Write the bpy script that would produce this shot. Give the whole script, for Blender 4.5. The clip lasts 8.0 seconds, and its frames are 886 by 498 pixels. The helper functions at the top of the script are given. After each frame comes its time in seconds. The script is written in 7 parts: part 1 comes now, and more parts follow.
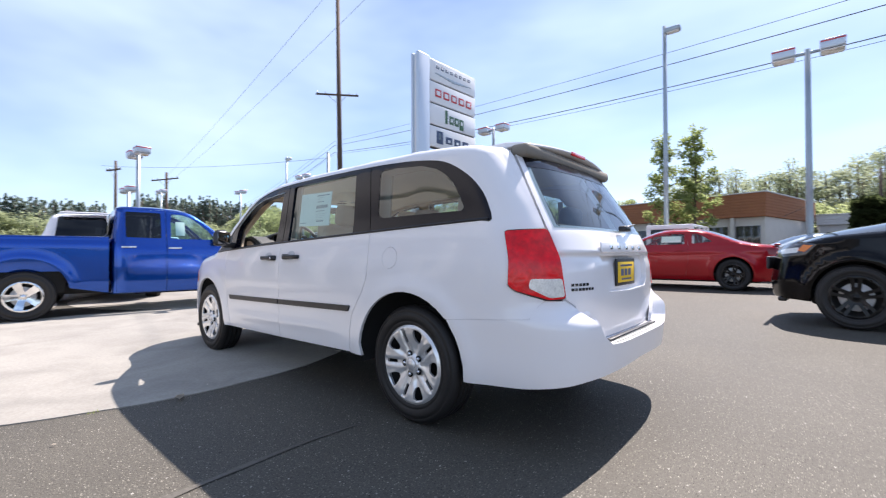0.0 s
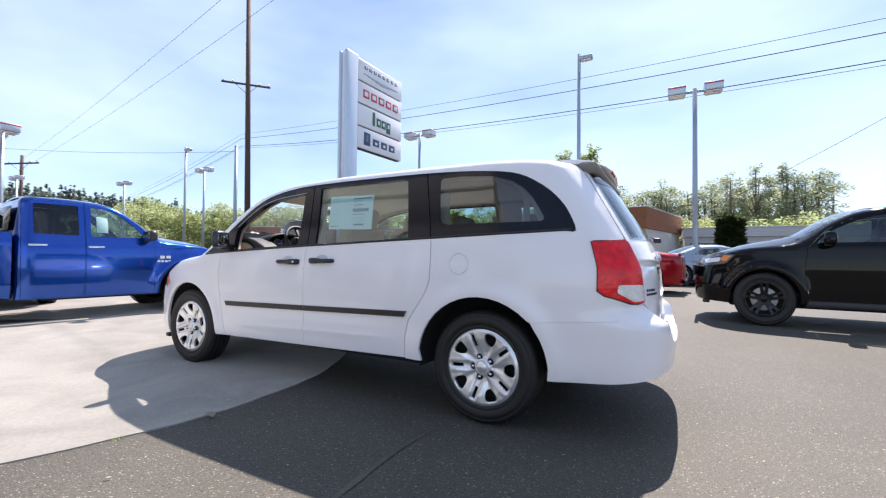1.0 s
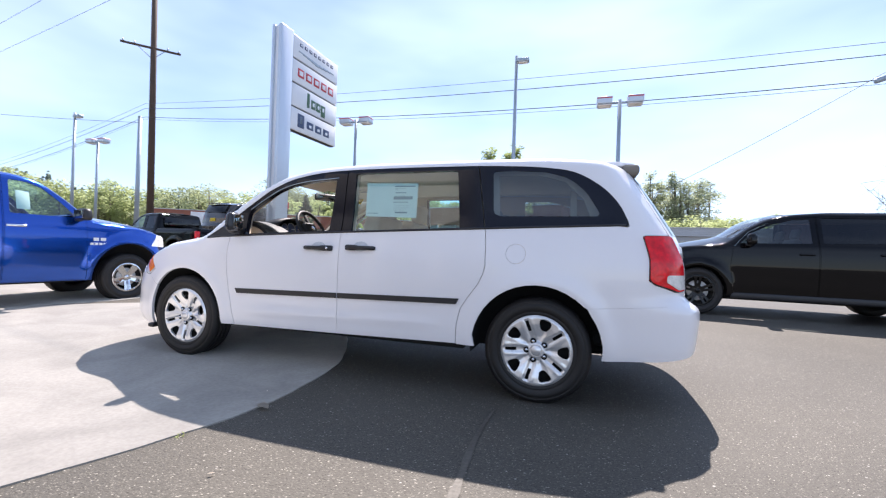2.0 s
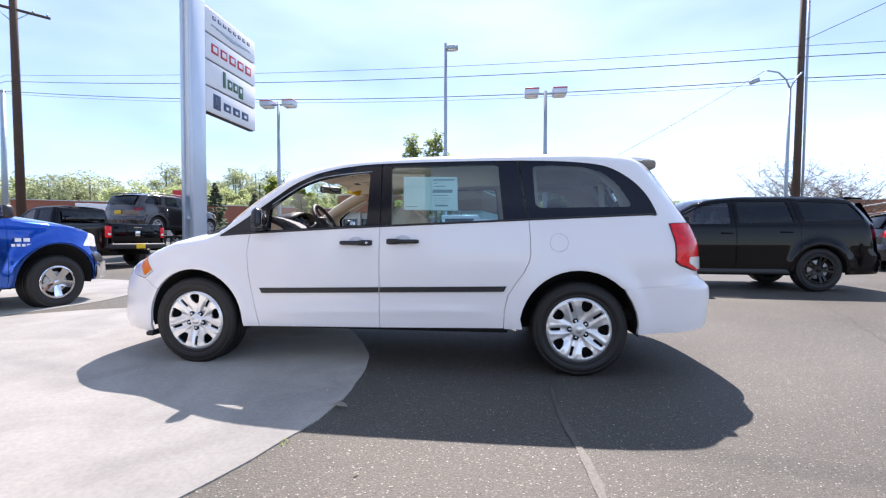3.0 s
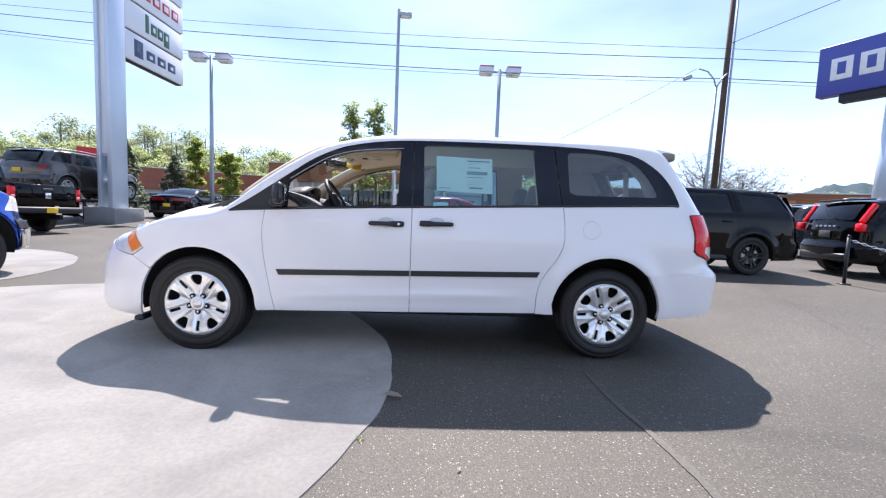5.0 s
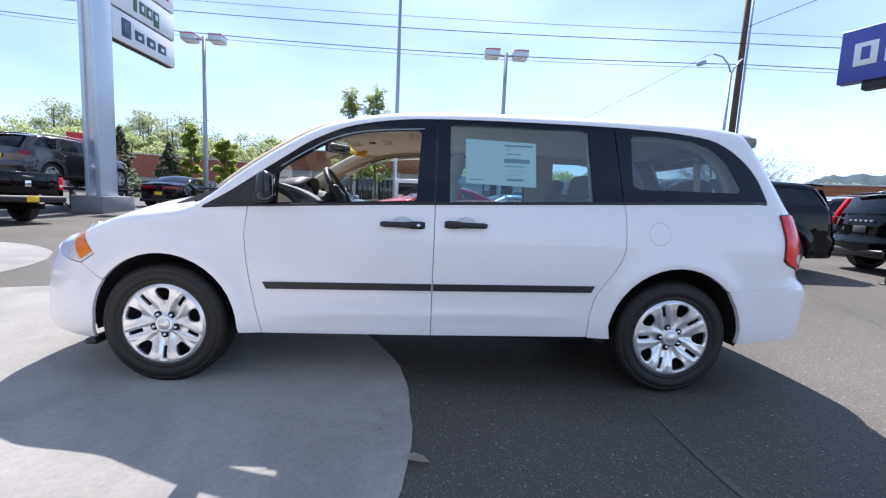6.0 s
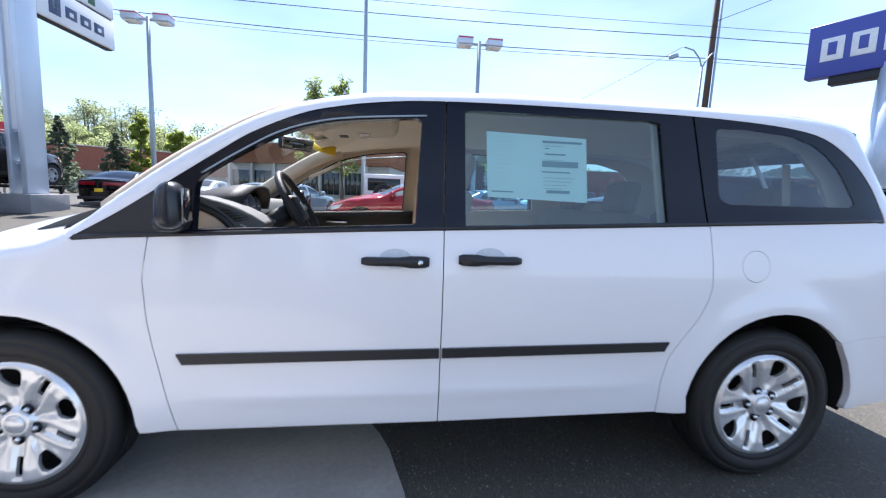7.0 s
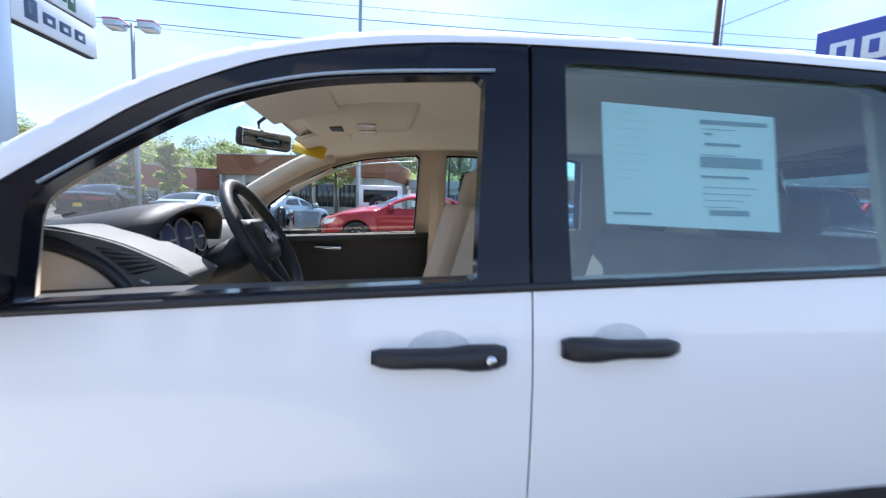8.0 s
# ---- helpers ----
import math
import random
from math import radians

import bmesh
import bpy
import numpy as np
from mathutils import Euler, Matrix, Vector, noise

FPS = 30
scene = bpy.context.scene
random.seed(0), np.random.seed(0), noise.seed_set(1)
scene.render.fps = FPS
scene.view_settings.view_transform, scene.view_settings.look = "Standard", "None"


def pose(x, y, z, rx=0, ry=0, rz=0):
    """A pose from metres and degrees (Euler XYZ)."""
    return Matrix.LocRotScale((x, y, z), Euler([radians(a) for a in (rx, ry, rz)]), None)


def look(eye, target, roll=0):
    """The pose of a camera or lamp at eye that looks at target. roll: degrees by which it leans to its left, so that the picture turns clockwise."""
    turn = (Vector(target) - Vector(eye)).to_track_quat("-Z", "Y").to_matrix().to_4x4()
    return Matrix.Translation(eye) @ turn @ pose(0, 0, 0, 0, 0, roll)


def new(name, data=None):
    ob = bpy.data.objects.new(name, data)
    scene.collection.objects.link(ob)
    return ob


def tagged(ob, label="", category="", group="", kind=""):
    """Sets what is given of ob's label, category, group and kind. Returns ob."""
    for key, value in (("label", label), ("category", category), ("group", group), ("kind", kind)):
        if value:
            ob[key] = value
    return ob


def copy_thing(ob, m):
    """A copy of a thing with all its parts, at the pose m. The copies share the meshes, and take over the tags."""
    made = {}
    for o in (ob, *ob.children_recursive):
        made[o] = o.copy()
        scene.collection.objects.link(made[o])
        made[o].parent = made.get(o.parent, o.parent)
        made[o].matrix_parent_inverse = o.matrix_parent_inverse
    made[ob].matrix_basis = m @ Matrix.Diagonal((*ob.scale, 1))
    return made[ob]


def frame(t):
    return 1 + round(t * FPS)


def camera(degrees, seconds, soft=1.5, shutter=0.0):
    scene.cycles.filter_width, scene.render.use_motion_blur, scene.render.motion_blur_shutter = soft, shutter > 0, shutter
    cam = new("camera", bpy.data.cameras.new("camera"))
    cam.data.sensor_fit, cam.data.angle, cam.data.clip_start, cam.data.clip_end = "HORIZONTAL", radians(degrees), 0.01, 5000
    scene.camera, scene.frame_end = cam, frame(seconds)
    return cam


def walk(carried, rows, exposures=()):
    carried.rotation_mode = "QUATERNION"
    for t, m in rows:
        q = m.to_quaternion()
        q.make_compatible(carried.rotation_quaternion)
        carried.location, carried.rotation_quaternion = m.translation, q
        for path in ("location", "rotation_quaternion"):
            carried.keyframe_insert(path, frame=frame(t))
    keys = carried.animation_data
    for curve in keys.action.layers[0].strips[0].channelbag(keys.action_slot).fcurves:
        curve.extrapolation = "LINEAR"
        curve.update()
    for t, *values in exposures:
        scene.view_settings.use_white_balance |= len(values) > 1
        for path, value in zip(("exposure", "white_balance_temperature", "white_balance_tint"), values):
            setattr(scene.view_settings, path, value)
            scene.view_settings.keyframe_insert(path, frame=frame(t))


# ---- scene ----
cam = camera(92.3, 8.0, soft=1.2, shutter=0.3)
PATH = [
    (0, (3.397, -2.762, 1.029), (2.085, -1.253, 1.054), -0.2),
    (0.5, (3.029, -3.131, 1.033), (1.947, -1.449, 1.045), -1.3),
    (1, (2.603, -3.42, 1.044), (1.65, -1.662, 1.087), 0.6),
    (1.2, (2.451, -3.535, 1.017), (1.574, -1.739, 1.037), 0.2),
    (2.3, (1.505, -3.999, 1.01), (1.014, -2.061, 1.015), 1.6),
    (2.5, (1.318, -4.088, 1.027), (0.907, -2.131, 1.008), 0.5),
    (3, (0.877, -4.184, 1.035), (0.657, -2.197, 0.987), 0.1),
    (3.5, (0.539, -4.224, 1.063), (0.415, -2.229, 0.999), 0.9),
    (4, (0.279, -4.292, 1.069), (0.319, -2.294, 0.977), 0.6),
    (4.5, (0.202, -4.3, 1.071), (0.26, -2.304, 0.977), 1.8),
    (4.7, (0.164, -4.254, 1.076), (0.255, -2.26, 0.951), 2.0),
    (6, (-0.051, -3.447, 1.134), (0.055, -1.461, 0.922), 2.5),
    (6.5, (-0.151, -3.037, 1.19), (0.1, -1.079, 0.87), 2.9),
    (7, (-0.186, -2.59, 1.25), (0.067, -0.62, 1.012), 2.2),
    (7.5, (-0.258, -2.17, 1.265), (0.08, -0.211, 1.044), 1.3),
    (7.8, (-0.269, -1.93, 1.273), (0.05, 0.03, 1.039), 1.1),
    (8, (-0.268, -1.756, 1.283), (0.008, 0.216, 1.095), 1.7),
]
walk(cam, [(t, look(eye, target, roll)) for t, eye, target, roll in PATH],
     exposures=((0, 1.02, 6500, 18), (1.2, 1.05, 6550, 18), (2.4, 1.23, 6350, 20), (4.7, 1.23, 6250, 20), (6.0, 1.10, 6050, 18), (7.0, 1.27, 5950, 16), (8.0, 1.41, 5830, 14)))

# ---- world and sun ----
SUN_EL, SUN_AZ = 54.3, 0.0            # elevation; azimuth from +y towards +x
sun_way = Vector((math.sin(radians(SUN_AZ)) * math.cos(radians(SUN_EL)), math.cos(radians(SUN_AZ)) * math.cos(radians(SUN_EL)), math.sin(radians(SUN_EL))))
world = bpy.data.worlds.new("world")
scene.world = world
world.use_nodes = True
wn, wl = world.node_tree.nodes, world.node_tree.links
wn.clear()
w_out, w_bg, w_sky = wn.new("ShaderNodeOutputWorld"), wn.new("ShaderNodeBackground"), wn.new("ShaderNodeTexSky")
w_sky.sky_type, w_sky.sun_disc = "NISHITA", False
w_sky.sun_elevation, w_sky.sun_rotation = radians(SUN_EL), radians(SUN_AZ)
w_sky.air_density, w_sky.dust_density, w_sky.ozone_density = 0.85, 0.05, 2.4
w_co, w_map, w_noise, w_ramp, w_mix = (wn.new("ShaderNodeTexCoord"), wn.new("ShaderNodeMapping"), wn.new("ShaderNodeTexNoise"), wn.new("ShaderNodeValToRGB"), wn.new("ShaderNodeMix"))
w_map.inputs["Scale"].default_value = (0.9, 1.3, 3.2)
w_map.inputs["Rotation"].default_value = (0.15, 0.1, 0.6)
w_noise.inputs["Scale"].default_value, w_noise.inputs["Detail"].default_value, w_noise.inputs["Roughness"].default_value = 1.3, 4, 0.5
w_ramp.color_ramp.elements[0].position, w_ramp.color_ramp.elements[0].color = 0.30, (0, 0, 0, 1)
w_ramp.color_ramp.elements[1].position, w_ramp.color_ramp.elements[1].color = 0.85, (0.62, 0.62, 0.62, 1)
w_mix.data_type = "RGBA"
w_mix.inputs[7].default_value = (7.6, 9.3, 11.0, 1)
wl.new(w_co.outputs["Generated"], w_map.inputs["Vector"])
wl.new(w_map.outputs["Vector"], w_noise.inputs["Vector"])
wl.new(w_noise.outputs["Fac"], w_ramp.inputs["Fac"])
wl.new(w_ramp.outputs["Color"], w_mix.inputs[0])
wl.new(w_sky.outputs["Color"], w_mix.inputs[6])
wl.new(w_mix.outputs[2], w_bg.inputs["Color"])
w_bg.inputs["Strength"].default_value = 0.090
wl.new(w_bg.outputs["Background"], w_out.inputs["Surface"])
sun_data = bpy.data.lights.new("sun", "SUN")
sun_data.energy, sun_data.angle, sun_data.color = 5.0, radians(0.53), (1.0, 0.95, 0.87)
sun = new("sun", sun_data)
sun.matrix_world = look(sun_way * 60, (0, 0, 0))

# ---- materials ----
def mat(name, base, rough=0.5, metal=0.0, vary=0.12, scale=6.0, fine=60.0, bump=0.0, coat=0.0, flakes=0.0, rnd=0.0, spec=0.5, coords="Object", glow=0.0):
    """A procedural surface: colour varied at two scales, uneven roughness, fine relief."""
    m = bpy.data.materials.new(name)
    m.use_nodes = True
    n, l = m.node_tree.nodes, m.node_tree.links
    b = n["Principled BSDF"]
    b.inputs["Roughness"].default_value, b.inputs["Metallic"].default_value = rough, metal
    b.inputs["Coat Weight"].default_value, b.inputs["Coat Roughness"].default_value = coat, 0.03
    b.inputs["Specular IOR Level"].default_value = spec
    co = n.new("ShaderNodeTexCoord")
    big, small = n.new("ShaderNodeTexNoise"), n.new("ShaderNodeTexNoise")
    big.inputs["Scale"].default_value, big.inputs["Detail"].default_value = scale, 4
    small.inputs["Scale"].default_value, small.inputs["Detail"].default_value = fine, 3
    for t in (big, small):
        l.new(co.outputs[coords], t.inputs["Vector"])
    add = n.new("ShaderNodeMath")
    add.operation = "ADD"
    l.new(big.outputs["Fac"], add.inputs[0]), l.new(small.outputs["Fac"], add.inputs[1])
    rng = n.new("ShaderNodeMapRange")
    rng.inputs["From Min"].default_value, rng.inputs["From Max"].default_value = 0.55, 1.45
    rng.inputs["To Min"].default_value, rng.inputs["To Max"].default_value = 1 - vary, 1 + vary
    l.new(add.outputs[0], rng.inputs["Value"])
    value = rng.outputs["Result"]
    if rnd:
        info, r2, mul = n.new("ShaderNodeObjectInfo"), n.new("ShaderNodeMapRange"), n.new("ShaderNodeMath")
        r2.inputs["To Min"].default_value, r2.inputs["To Max"].default_value = 1 - rnd, 1 + rnd
        l.new(info.outputs["Random"], r2.inputs["Value"])
        mul.operation = "MULTIPLY"
        l.new(value, mul.inputs[0]), l.new(r2.outputs["Result"], mul.inputs[1])
        value = mul.outputs[0]
    mx = n.new("ShaderNodeVectorMath")
    mx.operation = "SCALE"
    mx.inputs[0].default_value = base
    l.new(value, mx.inputs["Scale"])
    l.new(mx.outputs["Vector"], b.inputs["Base Color"])
    rr = n.new("ShaderNodeMapRange")
    rr.inputs["To Min"].default_value, rr.inputs["To Max"].default_value = max(0.0, rough - 0.4 * vary * rough - 0.01), min(1.0, rough + 0.4 * vary * rough + 0.01)
    l.new(big.outputs["Fac"], rr.inputs["Value"])
    l.new(rr.outputs["Result"], b.inputs["Roughness"])
    if bump:
        bp = n.new("ShaderNodeBump")
        bp.inputs["Strength"].default_value, bp.inputs["Distance"].default_value = 1.0, bump
        l.new(small.outputs["Fac"], bp.inputs["Height"])
        l.new(bp.outputs["Normal"], b.inputs["Normal"])
    if glow:
        b.inputs["Emission Color"].default_value, b.inputs["Emission Strength"].default_value = (*base, 1), glow
    return m


def glass(name, tint, gloss=0.9, rough=0.0):
    """A thin pane: clear with a tint, mirrored by Fresnel."""
    m = bpy.data.materials.new(name)
    m.use_nodes = True
    n, l = m.node_tree.nodes, m.node_tree.links
    n.clear()
    out, mixs, tr, gl, fr, mul = (n.new("ShaderNodeOutputMaterial"), n.new("ShaderNodeMixShader"), n.new("ShaderNodeBsdfTransparent"), n.new("ShaderNodeBsdfGlossy"), n.new("ShaderNodeLayerWeight"), n.new("ShaderNodeMath"))
    tr.inputs["Color"].default_value = (*tint, 1)
    gl.inputs["Roughness"].default_value = rough
    gl.inputs["Color"].default_value = (0.95, 0.97, 1, 1)
    fr.inputs["Blend"].default_value = 0.5
    mul.operation = "POWER"
    mul.inputs[1].default_value = 4.5
    rg = n.new("ShaderNodeMapRange")
    rg.inputs["To Min"].default_value, rg.inputs["To Max"].default_value = 0.085 * gloss, 0.95
    l.new(fr.outputs["Facing"], mul.inputs[0]), l.new(mul.outputs[0], rg.inputs["Value"]), l.new(rg.outputs["Result"], mixs.inputs[0])
    l.new(tr.outputs[0], mixs.inputs[1]), l.new(gl.outputs[0], mixs.inputs[2])
    l.new(mixs.outputs[0], out.inputs["Surface"])
    return m


WHITE = mat("white_paint", (0.875, 0.86, 0.875), 0.28, vary=0.012, scale=1.5, fine=700, coat=0.7)
BLUE = mat("blue_paint", (0.002, 0.062, 0.36), 0.18, 0.85, vary=0.05, scale=2, fine=900, coat=0.8, spec=0.5)
BLACKP = mat("black_paint", (0.0028, 0.0026, 0.0034), 0.06, vary=0.1, scale=2, fine=900, coat=0.0, spec=0.27)
RED = mat("red_paint", (0.36, 0.004, 0.010), 0.22, 0.2, vary=0.05, scale=2, fine=900, coat=0.45, spec=0.35)
GREYP = mat("grey_paint", (0.050, 0.045, 0.046), 0.20, 0.5, vary=0.06, scale=2, fine=900, coat=0.9)
SILVERP = mat("silver_paint", (0.42, 0.44, 0.47), 0.3, 0.4, vary=0.05, scale=2, fine=900, coat=0.9)
PALEBLUE = mat("pale_blue_paint", (0.30, 0.38, 0.46), 0.3, 0.3, vary=0.05, scale=2, fine=900, coat=0.9)
PLASTIC = mat("black_plastic", (0.017, 0.017, 0.02), 0.42, vary=0.12, scale=9, fine=500, bump=0.0003)
MIRRORBLACK = mat("satin_black_mirror_shell", (0.035, 0.035, 0.040), 0.26, vary=0.10, scale=9, fine=400, spec=0.45)
GLOSSB = mat("gloss_black_trim", (0.005, 0.006, 0.013), 0.16, vary=0.1, scale=5, fine=300, spec=0.3)
TAUPE = mat("grey_taupe_cloth", (0.24, 0.22, 0.19), 0.92, vary=0.12, scale=8, fine=600, bump=0.001)
RUBBER = mat("tyre_rubber", (0.012, 0.011, 0.011), 0.6, vary=0.3, scale=14, fine=260, bump=0.0008)
DARK = mat("dark_underbody", (0.012, 0.012, 0.012), 0.8, vary=0.3, scale=8, fine=120, bump=0.002)
MIRRORGLASS = mat("mirror_glass", (0.30, 0.31, 0.33), 0.03, 1.0, vary=0.03)
CAP = mat("silver_hub_cap", (0.83, 0.83, 0.83), 0.24, 0.6, vary=0.05, scale=8, fine=200)
CHROME = mat("chrome", (0.75, 0.76, 0.78), 0.1, 1.0, vary=0.05, scale=8, fine=100)
BLACKRIM = mat("black_rim", (0.006, 0.006, 0.007), 0.22, 0.0, vary=0.1, spec=0.3)
REDLENS = mat("red_lamp_lens", (0.78, 0.003, 0.010), 0.10, vary=0.42, scale=9, fine=34, coat=0.25, bump=0.003, spec=0.35)
SMOKED = mat("smoked_lamp_housing", (0.06, 0.06, 0.065), 0.12, 0.3, vary=0.3, scale=26, fine=110, coat=0.5)
BRAKE = mat("brake_steel", (0.62, 0.62, 0.61), 0.5, 0.15, vary=0.12, scale=8, fine=80)
DIMRED = mat("dark_red_lamp_lens", (0.22, 0.003, 0.008), 0.12, vary=0.2, scale=12, fine=70, coat=0.2)
AMBER = mat("amber_lamp_lens", (0.85, 0.22, 0.01), 0.15, vary=0.15, scale=40, fine=160, coat=0.8)
CLEARLENS = mat("clear_lamp_lens", (0.78, 0.77, 0.74), 0.2, 0.2, vary=0.3, scale=26, fine=110, coat=0.35)
BEIGE = mat("beige_trim", (0.64, 0.53, 0.40), 0.75, vary=0.06, scale=6, fine=300, bump=0.0004)
HEADLINER = mat("beige_headliner", (0.82, 0.75, 0.64), 0.9, vary=0.05, scale=5, fine=500, bump=0.0004)
CLOTH = mat("beige_cloth", (0.62, 0.52, 0.40), 0.92, vary=0.12, scale=8, fine=600, bump=0.001)
GREYCLOTH = mat("grey_cloth", (0.10, 0.10, 0.105), 0.92, vary=0.15, scale=8, fine=600, bump=0.001)
DASH = mat("dark_dash_vinyl", (0.016, 0.016, 0.018), 0.55, vary=0.12, scale=8, fine=500, bump=0.0006)
DASHTOP = mat("grey_dash_pad", (0.085, 0.088, 0.085), 0.6, vary=0.12, scale=8, fine=500, bump=0.0006)
SILVERTRIM = mat("silver_trim", (0.42, 0.42, 0.41), 0.35, 0.4, vary=0.05)
PAPER = mat("window_sticker_paper", (0.84, 0.82, 0.72), 0.7, vary=0.04, scale=10, fine=200)
INK = mat("sticker_ink", (0.26, 0.31, 0.31), 0.7)
YELLOW = mat("yellow_tag", (0.85, 0.55, 0.02), 0.5, vary=0.05)
TAGBLUE = mat("tag_blue_print", (0.10, 0.12, 0.22), 0.5)
PANE = glass("clear_glass", (0.90, 0.95, 0.93), 0.8)
TEALPANE = glass("green_tinted_glass", (0.57, 0.80, 0.85), 1.0)
REARPANE = glass("dark_tinted_glass", (0.48, 0.57, 0.60), 0.95)
FRONTDARK = glass("grey_tinted_front_glass", (0.40, 0.46, 0.46), 0.9)
PRIVACY = glass("privacy_glass", (0.07, 0.08, 0.085), 0.5)
CONCRETE = mat("concrete", (0.368, 0.343, 0.302), 0.85, vary=0.18, scale=0.9, fine=45, bump=0.0012)
CONCRETE2 = mat("plinth_concrete", (0.24, 0.24, 0.245), 0.85, vary=0.18, scale=2, fine=30, bump=0.003)
GALV = mat("galvanised_steel", (0.36, 0.42, 0.47), 0.45, 0.5, vary=0.1, scale=4, fine=40)
WOODPOLE = mat("dark_pole_wood", (0.085, 0.055, 0.04), 0.85, vary=0.3, scale=3, fine=40, bump=0.004)
WIRE = mat("wire", (0.03, 0.03, 0.035), 0.6)
SIGNSIL = mat("sign_silver_panel", (0.55, 0.62, 0.70), 0.35, 0.35, vary=0.04, scale=1.5, fine=40)
SIGNWHITE = mat("sign_white_face", (0.78, 0.80, 0.82), 0.35, vary=0.03, scale=1.2, fine=30)
SIGNBLUE = mat("sign_blue_face", (0.065, 0.085, 0.36), 0.35, vary=0.06, scale=1.2, fine=30)
SIGNDARK = mat("sign_dark_underside", (0.02, 0.02, 0.022), 0.6)
LETTERDARK = mat("letter_dark_blue", (0.05, 0.08, 0.16), 0.4)
LETTERRED = mat("letter_red", (0.55, 0.02, 0.03), 0.4)
LETTERGREEN = mat("letter_green", (0.05, 0.14, 0.07), 0.4)
LETTERWHITE = mat("letter_white", (0.8, 0.8, 0.8), 0.4)
BROWN = mat("brown_fascia_boards", (0.30, 0.12, 0.055), 0.8, vary=0.15, scale=0.8, fine=8)
BRICKRED = mat("red_brick", (0.33, 0.12, 0.075), 0.85, vary=0.2, scale=1.2, fine=14, bump=0.006)
STUCCO = mat("pale_stucco", (0.55, 0.53, 0.49), 0.85, vary=0.1, scale=1, fine=20, bump=0.004)
GREYMETAL = mat("grey_metal_siding", (0.50, 0.51, 0.52), 0.6, vary=0.1, scale=0.5, fine=8)
SHOPGLASS = mat("shop_glass", (0.015, 0.018, 0.02), 0.08, vary=0.3, scale=1, fine=5, coat=0.8)
BARK = mat("bark", (0.13, 0.10, 0.075), 0.9, vary=0.35, scale=4, fine=40, bump=0.01)


def leafmat(name, base):
    """Leaves: each leaf a little different, lit through from behind."""
    m = bpy.data.materials.new(name)
    m.use_nodes = True
    n, l = m.node_tree.nodes, m.node_tree.links
    n.clear()
    out, mixs, df, tl, geo, rg, sc = (n.new("ShaderNodeOutputMaterial"), n.new("ShaderNodeMixShader"), n.new("ShaderNodeBsdfDiffuse"), n.new("ShaderNodeBsdfTranslucent"), n.new("ShaderNodeNewGeometry"), n.new("ShaderNodeMapRange"), n.new("ShaderNodeVectorMath"))
    rg.inputs["To Min"].default_value, rg.inputs["To Max"].default_value = 0.82, 1.18
    l.new(geo.outputs["Random Per Island"], rg.inputs["Value"])
    sc.operation = "SCALE"
    sc.inputs[0].default_value = base
    l.new(rg.outputs["Result"], sc.inputs["Scale"])
    l.new(sc.outputs["Vector"], df.inputs["Color"]), l.new(sc.outputs["Vector"], tl.inputs["Color"])
    mixs.inputs[0].default_value = 0.7
    l.new(df.outputs[0], mixs.inputs[1]), l.new(tl.outputs[0], mixs.inputs[2])
    l.new(mixs.outputs[0], out.inputs["Surface"])
    return m


LEAF = leafmat("leaves_mid_green", (0.31, 0.36, 0.14))
LEAFBRIGHT = leafmat("leaves_spring_green", (0.34, 0.40, 0.10))
LEAFDARK = leafmat("leaves_conifer", (0.19, 0.225, 0.155))
# Far leaves (mixed, bright, conifer, grey-green): haze is put into their pale colours.
LEAFFAR = leafmat("leaves_hazed_mixed", (0.34, 0.38, 0.22))
LEAFFARB = leafmat("leaves_hazed_bright", (0.39, 0.44, 0.22))
LEAFPINE = leafmat("leaves_hazed_conifer", (0.27, 0.335, 0.28))
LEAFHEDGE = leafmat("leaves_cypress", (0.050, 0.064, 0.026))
LEAFGREY = leafmat("leaves_hazed_grey_green", (0.38, 0.42, 0.28))
# forest colour with the blue of distance haze mixed in
HILL = mat("hazed_hill_forest", (0.050, 0.078, 0.088), 0.95, vary=0.45, scale=0.03, fine=0.25, spec=0.1)


